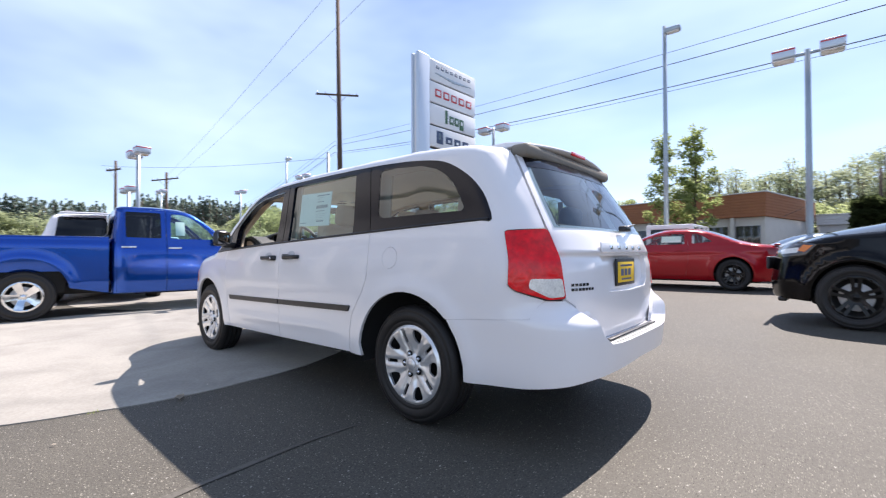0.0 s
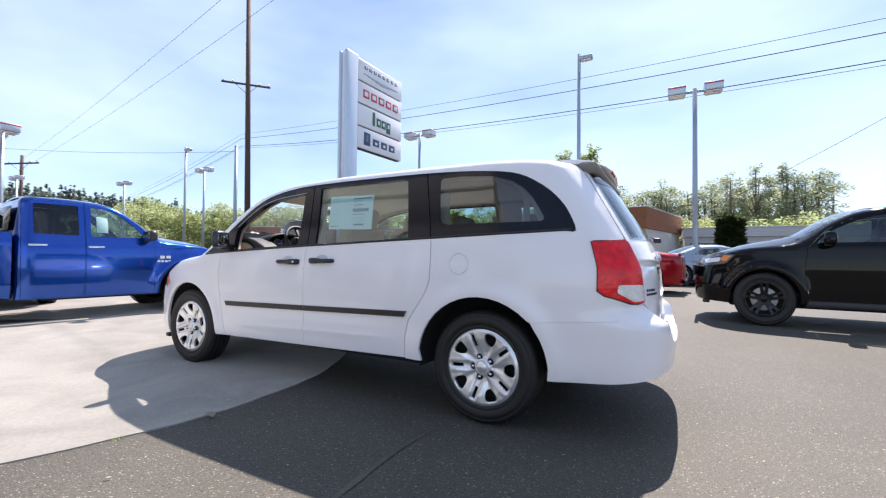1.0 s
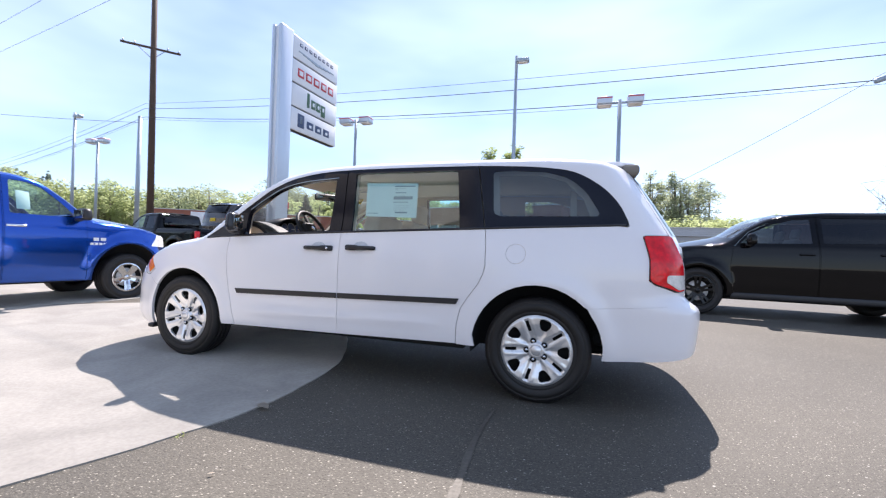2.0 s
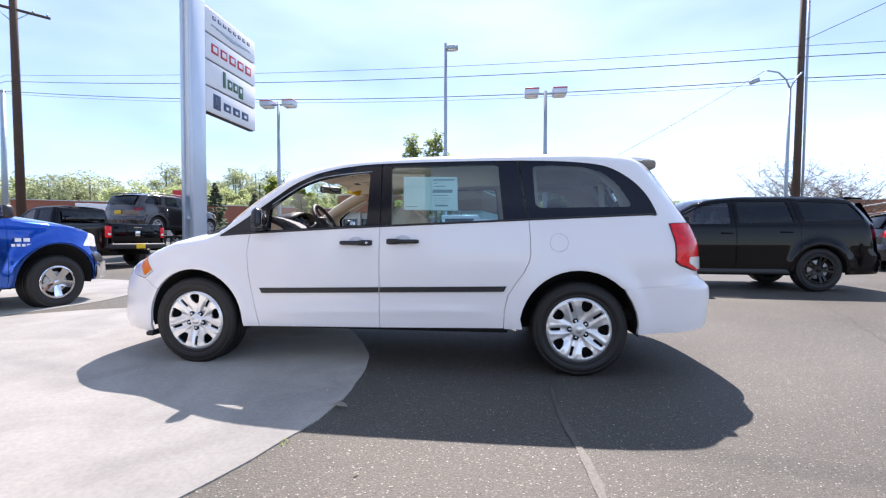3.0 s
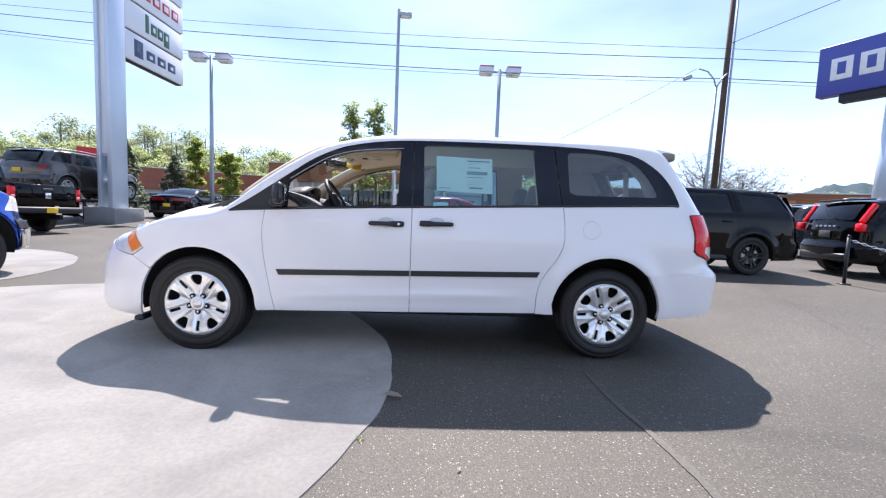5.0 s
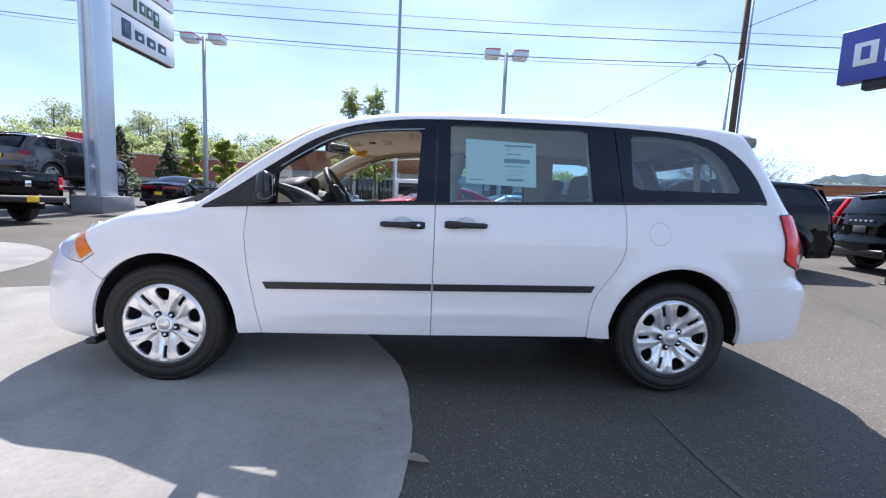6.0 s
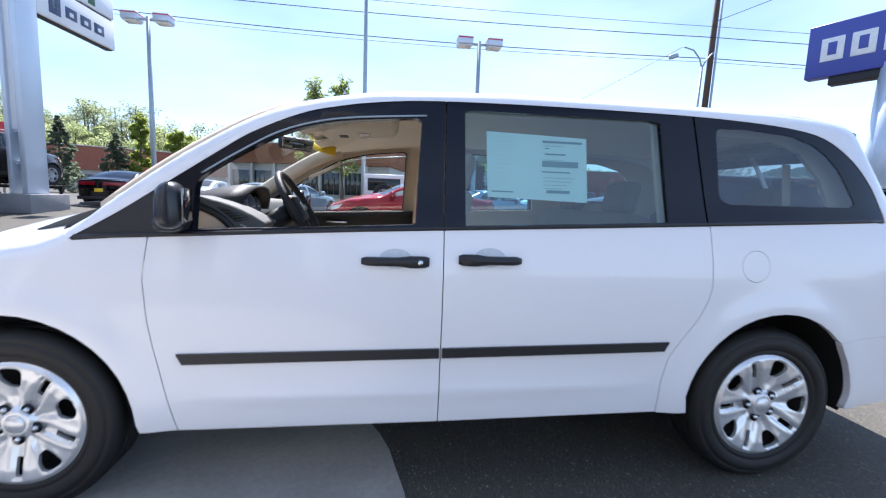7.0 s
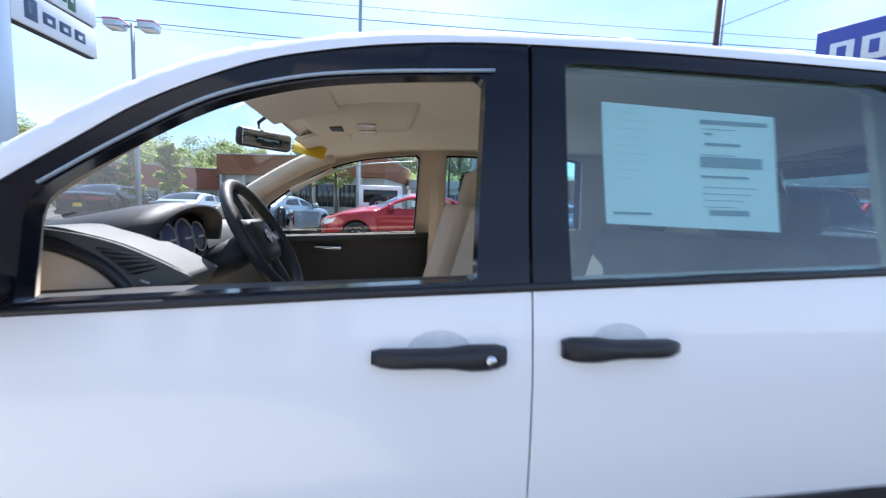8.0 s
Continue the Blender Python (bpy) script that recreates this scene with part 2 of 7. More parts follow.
def asphalt_mat():
    """Worn asphalt: pale aggregate specks, patches, tyre-dark stains, a faint old stripe."""
    m = mat("asphalt", (0.090, 0.083, 0.070), 0.64, vary=0.40, scale=0.45, fine=90, bump=0.0042, spec=0.18)
    n, l = m.node_tree.nodes, m.node_tree.links
    b = n["Principled BSDF"]
    src = b.inputs["Base Color"].links[0].from_socket
    co = n.new("ShaderNodeTexCoord")
    for scale, lo, hi, near, far, colour in ((150, 0.60, 0.95, 0.50, 0.20, (0.225, 0.208, 0.174, 1)), (112, 0.90, 0.97, 0.48, 0.22, (0.40, 0.375, 0.315, 1)), (60, 0.985, 0.998, 0.40, 0.22, (0.46, 0.44, 0.40, 1)), (115, 0.22, 0.06, 0.45, 0.25, (0.022, 0.020, 0.018, 1))):
        vo, gt, mx = n.new("ShaderNodeTexVoronoi"), n.new("ShaderNodeMapRange"), n.new("ShaderNodeMix")
        vo.inputs["Scale"].default_value = scale
        l.new(co.outputs["Object"], vo.inputs["Vector"])
        gt.inputs["From Min"].default_value, gt.inputs["From Max"].default_value = lo, hi
        sep = n.new("ShaderNodeSeparateColor")
        l.new(vo.outputs["Color"], sep.inputs[0])
        l.new(sep.outputs[0], gt.inputs["Value"])
        dist = n.new("ShaderNodeMapRange")
        dist.inputs["From Min"].default_value, dist.inputs["From Max"].default_value = near, far
        l.new(vo.outputs["Distance"], dist.inputs["Value"])
        mu = n.new("ShaderNodeMath")
        mu.operation = "MULTIPLY"
        l.new(gt.outputs["Result"], mu.inputs[0]), l.new(dist.outputs["Result"], mu.inputs[1])
        mx.data_type = "RGBA"
        mx.inputs[7].default_value = colour
        l.new(mu.outputs[0], mx.inputs[0]), l.new(src, mx.inputs[6])
        src = mx.outputs[2]
    l.new(src, b.inputs["Base Color"])
    return m


def stain(m, scale, lo, hi):
    """Blotchy stains with a shape of their own, over a surface's colour."""
    n, l = m.node_tree.nodes, m.node_tree.links
    b = n["Principled BSDF"]
    src = b.inputs["Base Color"].links[0].from_socket
    co, t, w, rg, sc = n.new("ShaderNodeTexCoord"), n.new("ShaderNodeTexNoise"), n.new("ShaderNodeTexNoise"), n.new("ShaderNodeMapRange"), n.new("ShaderNodeVectorMath")
    t.inputs["Scale"].default_value, t.inputs["Detail"].default_value, t.inputs["Distortion"].default_value = scale, 8, 1.2
    l.new(co.outputs["Object"], t.inputs["Vector"])
    rg.inputs["From Min"].default_value, rg.inputs["From Max"].default_value = 0.30, 0.62
    rg.inputs["To Min"].default_value, rg.inputs["To Max"].default_value = lo, hi
    l.new(t.outputs["Fac"], rg.inputs["Value"])
    sc.operation = "SCALE"
    l.new(src, sc.inputs[0]), l.new(rg.outputs["Result"], sc.inputs["Scale"])
    l.new(sc.outputs["Vector"], b.inputs["Base Color"])


stain(CONCRETE, 1.3, 0.80, 1.03)
stain(CONCRETE, 0.55, 0.93, 1.04)
CONCRETE.node_tree.nodes["Principled BSDF"].inputs["Diffuse Roughness"].default_value = 0.9
ASPHALT = asphalt_mat()
stain(ASPHALT, 0.35, 0.86, 1.04)
STRIPE = mat("glossy_tar_seal", (0.108, 0.099, 0.084), 0.54, vary=0.40, scale=3, fine=60, bump=0.003, spec=0.28)
GREYTRIM = mat("grey_trim", (0.105, 0.11, 0.105), 0.55, 0.2, vary=0.06)
SKYMIRROR = mat("inside_mirror_glass", (0.50, 0.54, 0.58), 0.03, 1.0, vary=0.03)
CRACK = mat("crack_filler", (0.03, 0.03, 0.03), 0.8, vary=0.2)

# ---- mesh tools ----
def part(name, bm, material, parent=None, label="", smooth=True, normals=None):
    """Link a bmesh as one mesh object under a thing or a part."""
    me = bpy.data.meshes.new(name)
    bm.to_mesh(me)
    bm.free()
    return part_mesh(name, me, material, parent, label, smooth)


def part_mesh(name, me, material, parent=None, label="", smooth=True):
    if material is not None and not me.materials:
        me.materials.append(material)
    if smooth:
        me.polygons.foreach_set("use_smooth", [True] * len(me.polygons))
    ob = new(name, me)
    if material in (TEALPANE, PANE):
        ob.visible_shadow = False
    if parent is not None:
        ob.parent = parent
    if label:
        ob["label"] = label
    return ob


def thing(name, m, label, category, group="", kind=""):
    e = new(name)
    e.matrix_world = m
    return tagged(e, label, category, group, kind)


def grid_mesh(name, verts, faces):
    me = bpy.data.meshes.new(name)
    me.from_pydata([tuple(v) for v in verts], [], faces)
    me.update()
    return me


def table(points, width=0.0, n=900):
    """Dense samples of a polyline y(x), its corners rounded over the given width."""
    p = np.array(points, float)
    xs = np.linspace(p[0, 0], p[-1, 0], n)
    cols = [np.interp(xs, p[:, 0], p[:, k]) for k in range(1, p.shape[1])]
    if width:
        dx = xs[1] - xs[0]
        k = max(1, int(width / dx))
        ker = np.hanning(2 * k + 3)
        ker /= ker.sum()
        m = len(ker) // 2
        out = []
        for c in cols:
            lo = 2 * c[0] - c[1:m + 1][::-1]
            hi = 2 * c[-1] - c[-m - 1:-1][::-1]
            out.append(np.convolve(np.concatenate([lo, c, hi]), ker, "valid"))
        cols = out
    return [xs, *cols]


def inside(pu, pv, poly):
    """Which points lie inside a polygon."""
    q = np.array(poly)
    res = np.zeros(len(pu), bool)
    u0, v0 = q[-1]
    for u1, v1 in q:
        if v0 != v1:
            cross = ((v0 > pv) != (v1 > pv)) & (pu < (u1 - u0) * (pv - v0) / (v1 - v0) + u0)
            res ^= cross
        u0, v0 = u1, v1
    return res


def dense(poly, step):
    out = []
    n = len(poly)
    for i in range(n):
        a, b = np.array(poly[i]), np.array(poly[(i + 1) % n])
        k = max(1, int(math.ceil(np.hypot(*(b - a)) / step)))
        out += [tuple(a + (b - a) * j / k) for j in range(k)]
    return out


def rounded(poly, r, n=5):
    """A polygon with its corners rounded."""
    out, m = [], len(poly)
    for i in range(m):
        p, a, b = (Vector(poly[i]), Vector(poly[i - 1]), Vector(poly[(i + 1) % m]))
        da, db = a - p, b - p
        ra = min(r, da.length * 0.45, db.length * 0.45)
        s, e = p + da.normalized() * ra, p + db.normalized() * ra
        if da.normalized().dot(db.normalized()) < -0.97:
            out.append(tuple(p))
            continue
        for k in range(n + 1):
            t = k / n
            out.append(tuple((1 - t) ** 2 * s + 2 * t * (1 - t) * p + t * t * e))
    return out


def smooth_line(pts, n=4):
    """A line of points made into a smooth curve through them."""
    P = [np.array(p, float) for p in pts]
    P = [2 * P[0] - P[1]] + P + [2 * P[-1] - P[-2]]
    out = []
    for a, b, c, d in zip(P, P[1:], P[2:], P[3:]):
        for k in range(n):
            t = k / n
            out.append(tuple(0.5 * (2 * b + (c - a) * t + (2 * a - 5 * b + 4 * c - d) * t * t + (3 * b - a - 3 * c + d) * t ** 3)))
    return out + [tuple(P[-2])]


from mathutils.geometry import delaunay_2d_cdt


def sheet(name, outline, holes, fn, step=0.05, flange=0.012, inset=0.0, back=False):
    """A curved panel: the outline and its holes in the plane of (u, v), carried by fn(u, v, inset), with its edges turned inwards."""
    loops = [dense(outline, step)] + [dense(h, step) for h in holes]
    pts, edges = [], []
    for lp in loops:
        k = len(pts)
        pts += lp
        edges += [(k + i, k + (i + 1) % len(lp)) for i in range(len(lp))]
    border = np.array(pts)
    lo, hi = border.min(0), border.max(0)
    gu, gv = np.meshgrid(np.arange(lo[0] + step / 2, hi[0], step), np.arange(lo[1] + step / 2, hi[1], step))
    gu, gv = gu.ravel(), gv.ravel()
    ok = inside(gu, gv, loops[0])
    for h in loops[1:]:
        ok &= ~inside(gu, gv, h)
    gu, gv = gu[ok], gv[ok]
    if len(gu):
        near = np.array([np.min((border[:, 0] - a) ** 2 + (border[:, 1] - b) ** 2) for a, b in zip(gu, gv)])
        ok = near > (0.45 * step) ** 2
        pts = pts + list(zip(gu[ok], gv[ok]))
    co, ed, fa, *_ = delaunay_2d_cdt([Vector((float(a), float(b))) for a, b in pts], edges, [], 0, 1e-6)
    uv = np.array([tuple(c) for c in co])
    fa = [f for f in fa if len(f) == 3]
    tri = np.array(fa)
    cen = uv[tri].mean(1)
    ok = inside(cen[:, 0], cen[:, 1], loops[0])
    for h in loops[1:]:
        ok &= ~inside(cen[:, 0], cen[:, 1], h)
    tri = tri[ok]
    u, v = uv[:, 0], uv[:, 1]
    P = fn(u, v, inset)
    Q = fn(u, v, inset + max(flange, 0.004))
    e = 0.004
    du = fn(u + e, v, inset) - fn(u - e, v, inset)
    dv = fn(u, v + e, inset) - fn(u, v - e, inset)
    N = np.cross(du, dv)
    N /= np.maximum(np.linalg.norm(N, axis=1, keepdims=True), 1e-9)
    flip = np.sum(N * (P - Q), axis=1) < 0
    N[flip] *= -1
    a, b, c = P[tri[:, 0]], P[tri[:, 1]], P[tri[:, 2]]
    fn_ = np.cross(b - a, c - a)
    wrong = np.sum(fn_ * N[tri[:, 0]], axis=1) < 0
    tri[wrong] = tri[wrong][:, ::-1]
    verts, nor, faces = list(P), list(N), [tuple(t) for t in tri]
    count = {}
    for t in faces:
        for i in range(3):
            a, b = t[i], t[(i + 1) % 3]
            count[(a, b)] = count.get((a, b), 0) + 1
    rim = [(a, b) for (a, b) in count if (b, a) not in count]
    if flange:
        top, low = {}, {}
        for a, b in rim:
            for k in (a, b):
                if k not in top:
                    top[k] = len(verts)
                    verts.append(P[k])
                    nor.append((0, 0, 0))
                    low[k] = len(verts)
                    verts.append(Q[k])
                    nor.append((0, 0, 0))
            faces.append((top[b], top[a], low[a], low[b]))
        if back:
            base = len(verts)
            verts += list(Q)
            nor += list(-N)
            faces += [tuple(int(base + k) for k in t[::-1]) for t in tri]
    me = bpy.data.meshes.new(name)
    me.from_pydata([tuple(map(float, p)) for p in verts], [], [tuple(int(k) for k in f) for f in faces])
    me.polygons.foreach_set("use_smooth", [True] * len(me.polygons))
    me.normals_split_custom_set_from_vertices([tuple(map(float, k)) for k in nor])
    me.update()
    return me


def rbox(bm, sx, sy, sz, r=0.02, m=Matrix.Identity(4), seg=2, taper=0.0):
    """A box with rounded edges, added to bm; taper narrows the top."""
    ret = bmesh.ops.create_cube(bm, size=1.0)
    vs = ret["verts"]
    for v in vs:
        k = 1 - taper if v.co.z > 0 else 1
        v.co = Vector((v.co.x * sx * k, v.co.y * sy * k, v.co.z * sz))
    es = list({e for v in vs for e in v.link_edges})
    if r:
        out = bmesh.ops.bevel(bm, geom=es, offset=min(r, 0.49 * min(sx, sy, sz)), segments=seg, profile=0.5, affect="EDGES")
        vs = list({v for f in out["faces"] for v in f.verts} | {v for v in vs if v.is_valid})
    bmesh.ops.transform(bm, matrix=m, verts=vs)
    return bm


def box(sx, sy, sz, r=0.02, m=Matrix.Identity(4), seg=2, taper=0.0):
    return rbox(bmesh.new(), sx, sy, sz, r, m, seg, taper)


def cyl(bm, r0, r1, length, m=Matrix.Identity(4), seg=24, caps=True):
    """A cylinder or cone along +z from the origin."""
    bmesh.ops.create_cone(bm, cap_ends=caps, segments=seg, radius1=r0, radius2=r1, depth=length, matrix=m @ Matrix.Translation((0, 0, length / 2)))
    return bm


def rod(bm, a, b, r0, r1=None, seg=8):
    a, b = Vector(a), Vector(b)
    d = b - a
    m = Matrix.Translation(a) @ d.to_track_quat("Z", "Y").to_matrix().to_4x4()
    return cyl(bm, r0, r0 if r1 is None else r1, d.length, m, seg)


def lathe(profile, seg=40, axis="y"):
    """Turn a profile of (radius, along) about an axis."""
    verts, faces = [], []
    n = len(profile)
    for k in range(seg):
        a = 2 * math.pi * k / seg
        for r, h in profile:
            c, s = r * math.cos(a), r * math.sin(a)
            verts.append((c, h, s) if axis == "y" else (c, s, h))
    for k in range(seg):
        for i in range(n - 1):
            a, b = k * n + i, ((k + 1) % seg) * n + i
            faces.append((a, b, b + 1, a + 1) if axis != "y" else (a, a + 1, b + 1, b))
    return verts, faces


def tube(points, r, seg=6):
    """A round bar along a line of points, as a bmesh."""
    bm = bmesh.new()
    pts = [Vector(p) for p in points]
    rings = []
    for i, p in enumerate(pts):
        d = (pts[min(i + 1, len(pts) - 1)] - pts[max(i - 1, 0)]).normalized()
        q = d.to_track_quat("Z", "Y").to_matrix()
        rr = r[i] if isinstance(r, (list, tuple)) else r
        rings.append([bm.verts.new(p + q @ Vector((rr * math.cos(2 * math.pi * k / seg), rr * math.sin(2 * math.pi * k / seg), 0))) for k in range(seg)])
    for a, b in zip(rings, rings[1:]):
        for k in range(seg):
            bm.faces.new((a[k], a[(k + 1) % seg], b[(k + 1) % seg], b[k]))
    bm.faces.new(rings[0][::-1])
    bm.faces.new(rings[-1])
    return bm


def bars(name, rows, material, fn, parent):
    """Thin printed bars on a surface: rows of (u0, v0, u1, v1)."""
    bm = bmesh.new()
    for u0, v0, u1, v1 in rows:
        vs = [bm.verts.new(fn(a, b)) for a, b in ((u0, v0), (u1, v0), (u1, v1), (u0, v1))]
        bm.faces.new(vs)
    return part(name, bm, material, parent, smooth=False)


# ---- car bodies ----
class Body:
    """A car's skin. Front at -x, left side at -y. The skin wraps round the plan line; s runs along it from the nose's middle to the tail's middle, and along the sides s is near x."""

    def __init__(self, plan, side, front, rear, top, crown, arches=(), r_top=0.07, w_front=(-1.6, -2.2), w_rear=(1.5, 2.3), smooth=0.18, crease=()):
        self.S, self.PX, self.PY = table(plan, smooth)
        tx, ty = np.gradient(self.PX, self.S), np.gradient(self.PY, self.S)
        ln = np.hypot(tx, ty)
        self.NX, self.NY = -ty / ln, tx / ln
        self.side, self.front, self.rear = table(side, 0.08), table(front, 0.06), table(rear, 0.05)
        self.top = table(top, 0.17)
        self.crown = table(crown, 0.2)
        self.arches, self.r, self.wf, self.wr, self.crease = arches, r_top, w_front, w_rear, crease
        s = np.linspace(plan[0][0], plan[-1][0], 700)
        E = self.skin(-1)(s, np.interp(s, *self.top), 0)
        keep = np.maximum.accumulate(E[:, 0]) <= E[:, 0] + 1e-9
        self.ex, self.ey, self.ez = E[keep, 0], -E[keep, 1], E[keep, 2]

    def skin(self, sgn):
        def f(s, z, inset=0.0):
            s, z = np.asarray(s, float), np.asarray(z, float)
            px, py = np.interp(s, self.S, self.PX), np.interp(s, self.S, self.PY)
            nx, ny = np.interp(s, self.S, self.NX), np.interp(s, self.S, self.NY)
            zt = np.interp(s, *self.top)
            wf = np.clip((px - self.wf[0]) / (self.wf[1] - self.wf[0]), 0, 1)
            wr = np.clip((px - self.wr[0]) / (self.wr[1] - self.wr[0]), 0, 1)
            x = px + wf * np.interp(z, *self.front) - wr * np.interp(z, *self.rear)
            hw = self.PY.max()
            y = py * (1 - np.interp(z, *self.side) / hw)
            t = np.clip((z - (zt - self.r)) / self.r, 0, 1)
            off = self.r * (1 - np.sqrt(np.maximum(0, 1 - t * t))) + inset
            for xc, zc, R, h, w in self.arches:
                rr = np.hypot(x - xc, z - zc)
                off = off - h * np.exp(-((rr - R) / w) ** 2) * (rr > R * 0.5)
            for z0, slope, h, w, x0, x1 in self.crease:
                fade = np.clip((x - x0) / 0.3, 0, 1) * np.clip((x1 - x) / 0.3, 0, 1)
                off = off - h * fade * np.exp(-((z - z0 - slope * x) / w) ** 2)
            return np.stack([x - nx * off, sgn * (y - ny * off), z], -1)
        return f

    def lid(self):
        """The upper skin: (x, v), v from -1 to 1 across."""
        def f(x, v, inset=0.0):
            x, v = np.asarray(x, float), np.asarray(v, float)
            ye, ze, cr = np.interp(x, self.ex, self.ey), np.interp(x, self.ex, self.ez), np.interp(x, *self.crown)
            return np.stack([x, v * ye, ze + cr * (1 - v * v) - inset], -1)
        return f

    def at(self, pts, sgn=-1):
        """Side points (x, z) as (s, z)."""
        s = np.linspace(self.S[0], self.S[-1], 800)
        f = self.skin(sgn)
        out = []
        for x, z in pts:
            X = f(s, np.full_like(s, z))[:, 0]
            k = np.maximum.accumulate(X)
            out.append((float(np.interp(x, k, s)), float(z)))
        return out

    def edge(self, s0, s1, n=24, drop=0.0):
        """The skin's upper edge from s0 to s1."""
        return [(float(s), float(np.interp(s, *self.top)) - drop) for s in np.linspace(s0, s1, n)]


def arc(xc, zc, r, a0, a1, n=18):
    return [(xc + r * math.cos(radians(a0 + (a1 - a0) * k / n)), zc + r * math.sin(radians(a0 + (a1 - a0) * k / n))) for k in range(n + 1)]


def liner(body, xc, zc, r, depth, sgn, parent):
    """The dark wheel housing behind an arch."""
    pts = arc(xc, zc, r * 1.035, -8, 188, 28)
    s = body.at(pts)
    P = body.skin(sgn)(np.array([a for a, b in s]), np.array([b for a, b in s]), 0.03)
    n = len(P)
    verts = [tuple(p) for p in P] + [(p[0], p[1] - sgn * depth, p[2]) for p in P]
    faces = [(i, i + 1, n + i + 1, n + i) for i in range(n - 1)] + [tuple(range(n, 2 * n))]
    return part_mesh("wheel_housing", grid_mesh("wheel_housing", verts, faces), DARK, parent)


def tyre_mesh(R, rim, w):
    h = w / 2
    prof = [(rim - 0.012, -h * 0.80), (rim, -h * 0.92), (rim + 0.012, -h * 0.99), (rim + 0.016, -h * 0.96), (rim + 0.022, -h * 0.965), (rim + 0.026, -h * 1.02), (rim + (R - rim) * 0.45, -h * 1.035), (rim + (R - rim) * 0.58, -h * 1.03), (rim + (R - rim) * 0.60, -h * 1.005), (R - 0.035, -h * 0.955), (R - 0.033, -h * 0.975), (R - 0.024, -h * 0.93), (R - 0.012, -h * 0.84), (R, -h * 0.68)]
    for g in (-0.38, 0.0, 0.38):
        prof += [(R, h * (g - 0.04)), (R - 0.008, h * (g - 0.03)), (R - 0.008, h * (g + 0.03)), (R, h * (g + 0.04))]
    prof += [(R, h * 0.68), (R - 0.012, h * 0.84), (R - 0.035, h * 0.95), (rim + (R - rim) * 0.45, h * 1.03), (rim, h * 0.92), (rim - 0.012, h * 0.8)]
    return grid_mesh("tyre", *lathe(prof, 56))


def ground_z(x, y):
    """The lot rises gently beyond the cars, and lies level past the street."""
    t = np.clip((np.asarray(y, float) + 0.2) / 18.0, 0, 1)
    a, b = np.clip((-np.asarray(x, float) - 7.0) / 6.0, 0, 1), np.clip((np.asarray(y, float) - 10.0) / 6.0, 0, 1)
    return 0.19 * (1 - (1 - t) ** 1.8) + 0.30 * a * a * (3 - 2 * a) * b * b * (3 - 2 * b)


def make_ground():
    xs = np.unique(np.concatenate([np.linspace(-2500, -60, 12), np.linspace(-60, 60, 61), np.linspace(60, 2500, 12)]))
    ys = np.unique(np.concatenate([np.linspace(-2500, -40, 10), np.linspace(-40, 60, 101), np.linspace(60, 2500, 12)]))
    X, Y = np.meshgrid(xs, ys)
    Z = ground_z(X, Y)
    n = len(xs)
    faces = [(j * n + i, j * n + i + 1, (j + 1) * n + i + 1, (j + 1) * n + i) for j in range(len(ys) - 1) for i in range(n - 1)]
    ob = part_mesh("ground", grid_mesh("ground", np.stack([X, Y, Z], -1).reshape(-1, 3), faces), ASPHALT)
    tagged(ob, "worn grey asphalt car lot with pale aggregate specks", "asphalt", kind="structure")


make_ground()


def pad(cx, cy, r, seed):
    """A round concrete display pad let into the asphalt, its rim a little uneven."""
    rnd = random.Random(seed)
    n = 120
    ph = [rnd.uniform(0, 6.28) for _ in range(4)]
    ring = []
    for k in range(n):
        a = 2 * math.pi * k / n
        rr = r + 0.012 * math.sin(5 * a + ph[0]) + 0.008 * math.sin(17 * a + ph[1]) + 0.005 * math.sin(41 * a + ph[2])
        ring.append((cx + rr * math.cos(a), cy + rr * math.sin(a)))
    def f(u, v, inset=0.0):
        return np.stack([u, v, ground_z(u, v) + 0.008 - inset], -1)
    ob = part_mesh("concrete_pad", sheet("concrete_pad", ring, [], f, 0.25, 0.03), CONCRETE)
    return tagged(ob, "round pale concrete display pad set in the asphalt", "concrete pad", "display pads", "structure")


pad(-3.10, -1.40, 3.03, 3)
pad(-8.20, 1.75, 2.95, 4)
pad(-8.90, -4.30, 3.0, 6)


def strip_on_ground(name, pts, width, material, label, seed, z=0.005):
    rnd = random.Random(seed)
    bm = bmesh.new()
    rows = []
    for i, (x, y) in enumerate(pts):
        a, b = Vector(pts[max(i - 1, 0)]), Vector(pts[min(i + 1, len(pts) - 1)])
        d = (b - a).normalized()
        w = width * rnd.uniform(0.75, 1.2) / 2 * max(0.04, math.sin(math.pi * (i + 0.1) / (len(pts) - 0.8)) ** 0.6)
        rows.append([bm.verts.new((x - d.y * w * k, y + d.x * w * k, float(ground_z(x, y)) + z)) for k in (1, -1)])
    for p, q in zip(rows, rows[1:]):
        bm.faces.new((p[0], p[1], q[1], q[0]))
    ob = part(name, bm, material, smooth=False)
    return tagged(ob, label, name.replace("_", " "), kind="structure")


strip_on_ground("tar_seam", [(1.31 - 0.02 * math.sin(0.4 * k), -1.15 - 0.10 * k) for k in range(27)], 0.045, STRIPE, "smooth glossy tar seam in the asphalt", 1)
rc = random.Random(5)
for x0, y0, x1, y1 in ((6.3, 3.7, 4.2, -0.8),):
    pts = [(x0 + (x1 - x0) * k / 24 + rc.uniform(-0.025, 0.025), y0 + (y1 - y0) * k / 24 + rc.uniform(-0.02, 0.02)) for k in range(25)]
    strip_on_ground("asphalt_crack", pts, 0.005, CRACK, "thin dark crack in the asphalt", 2, 0.004)


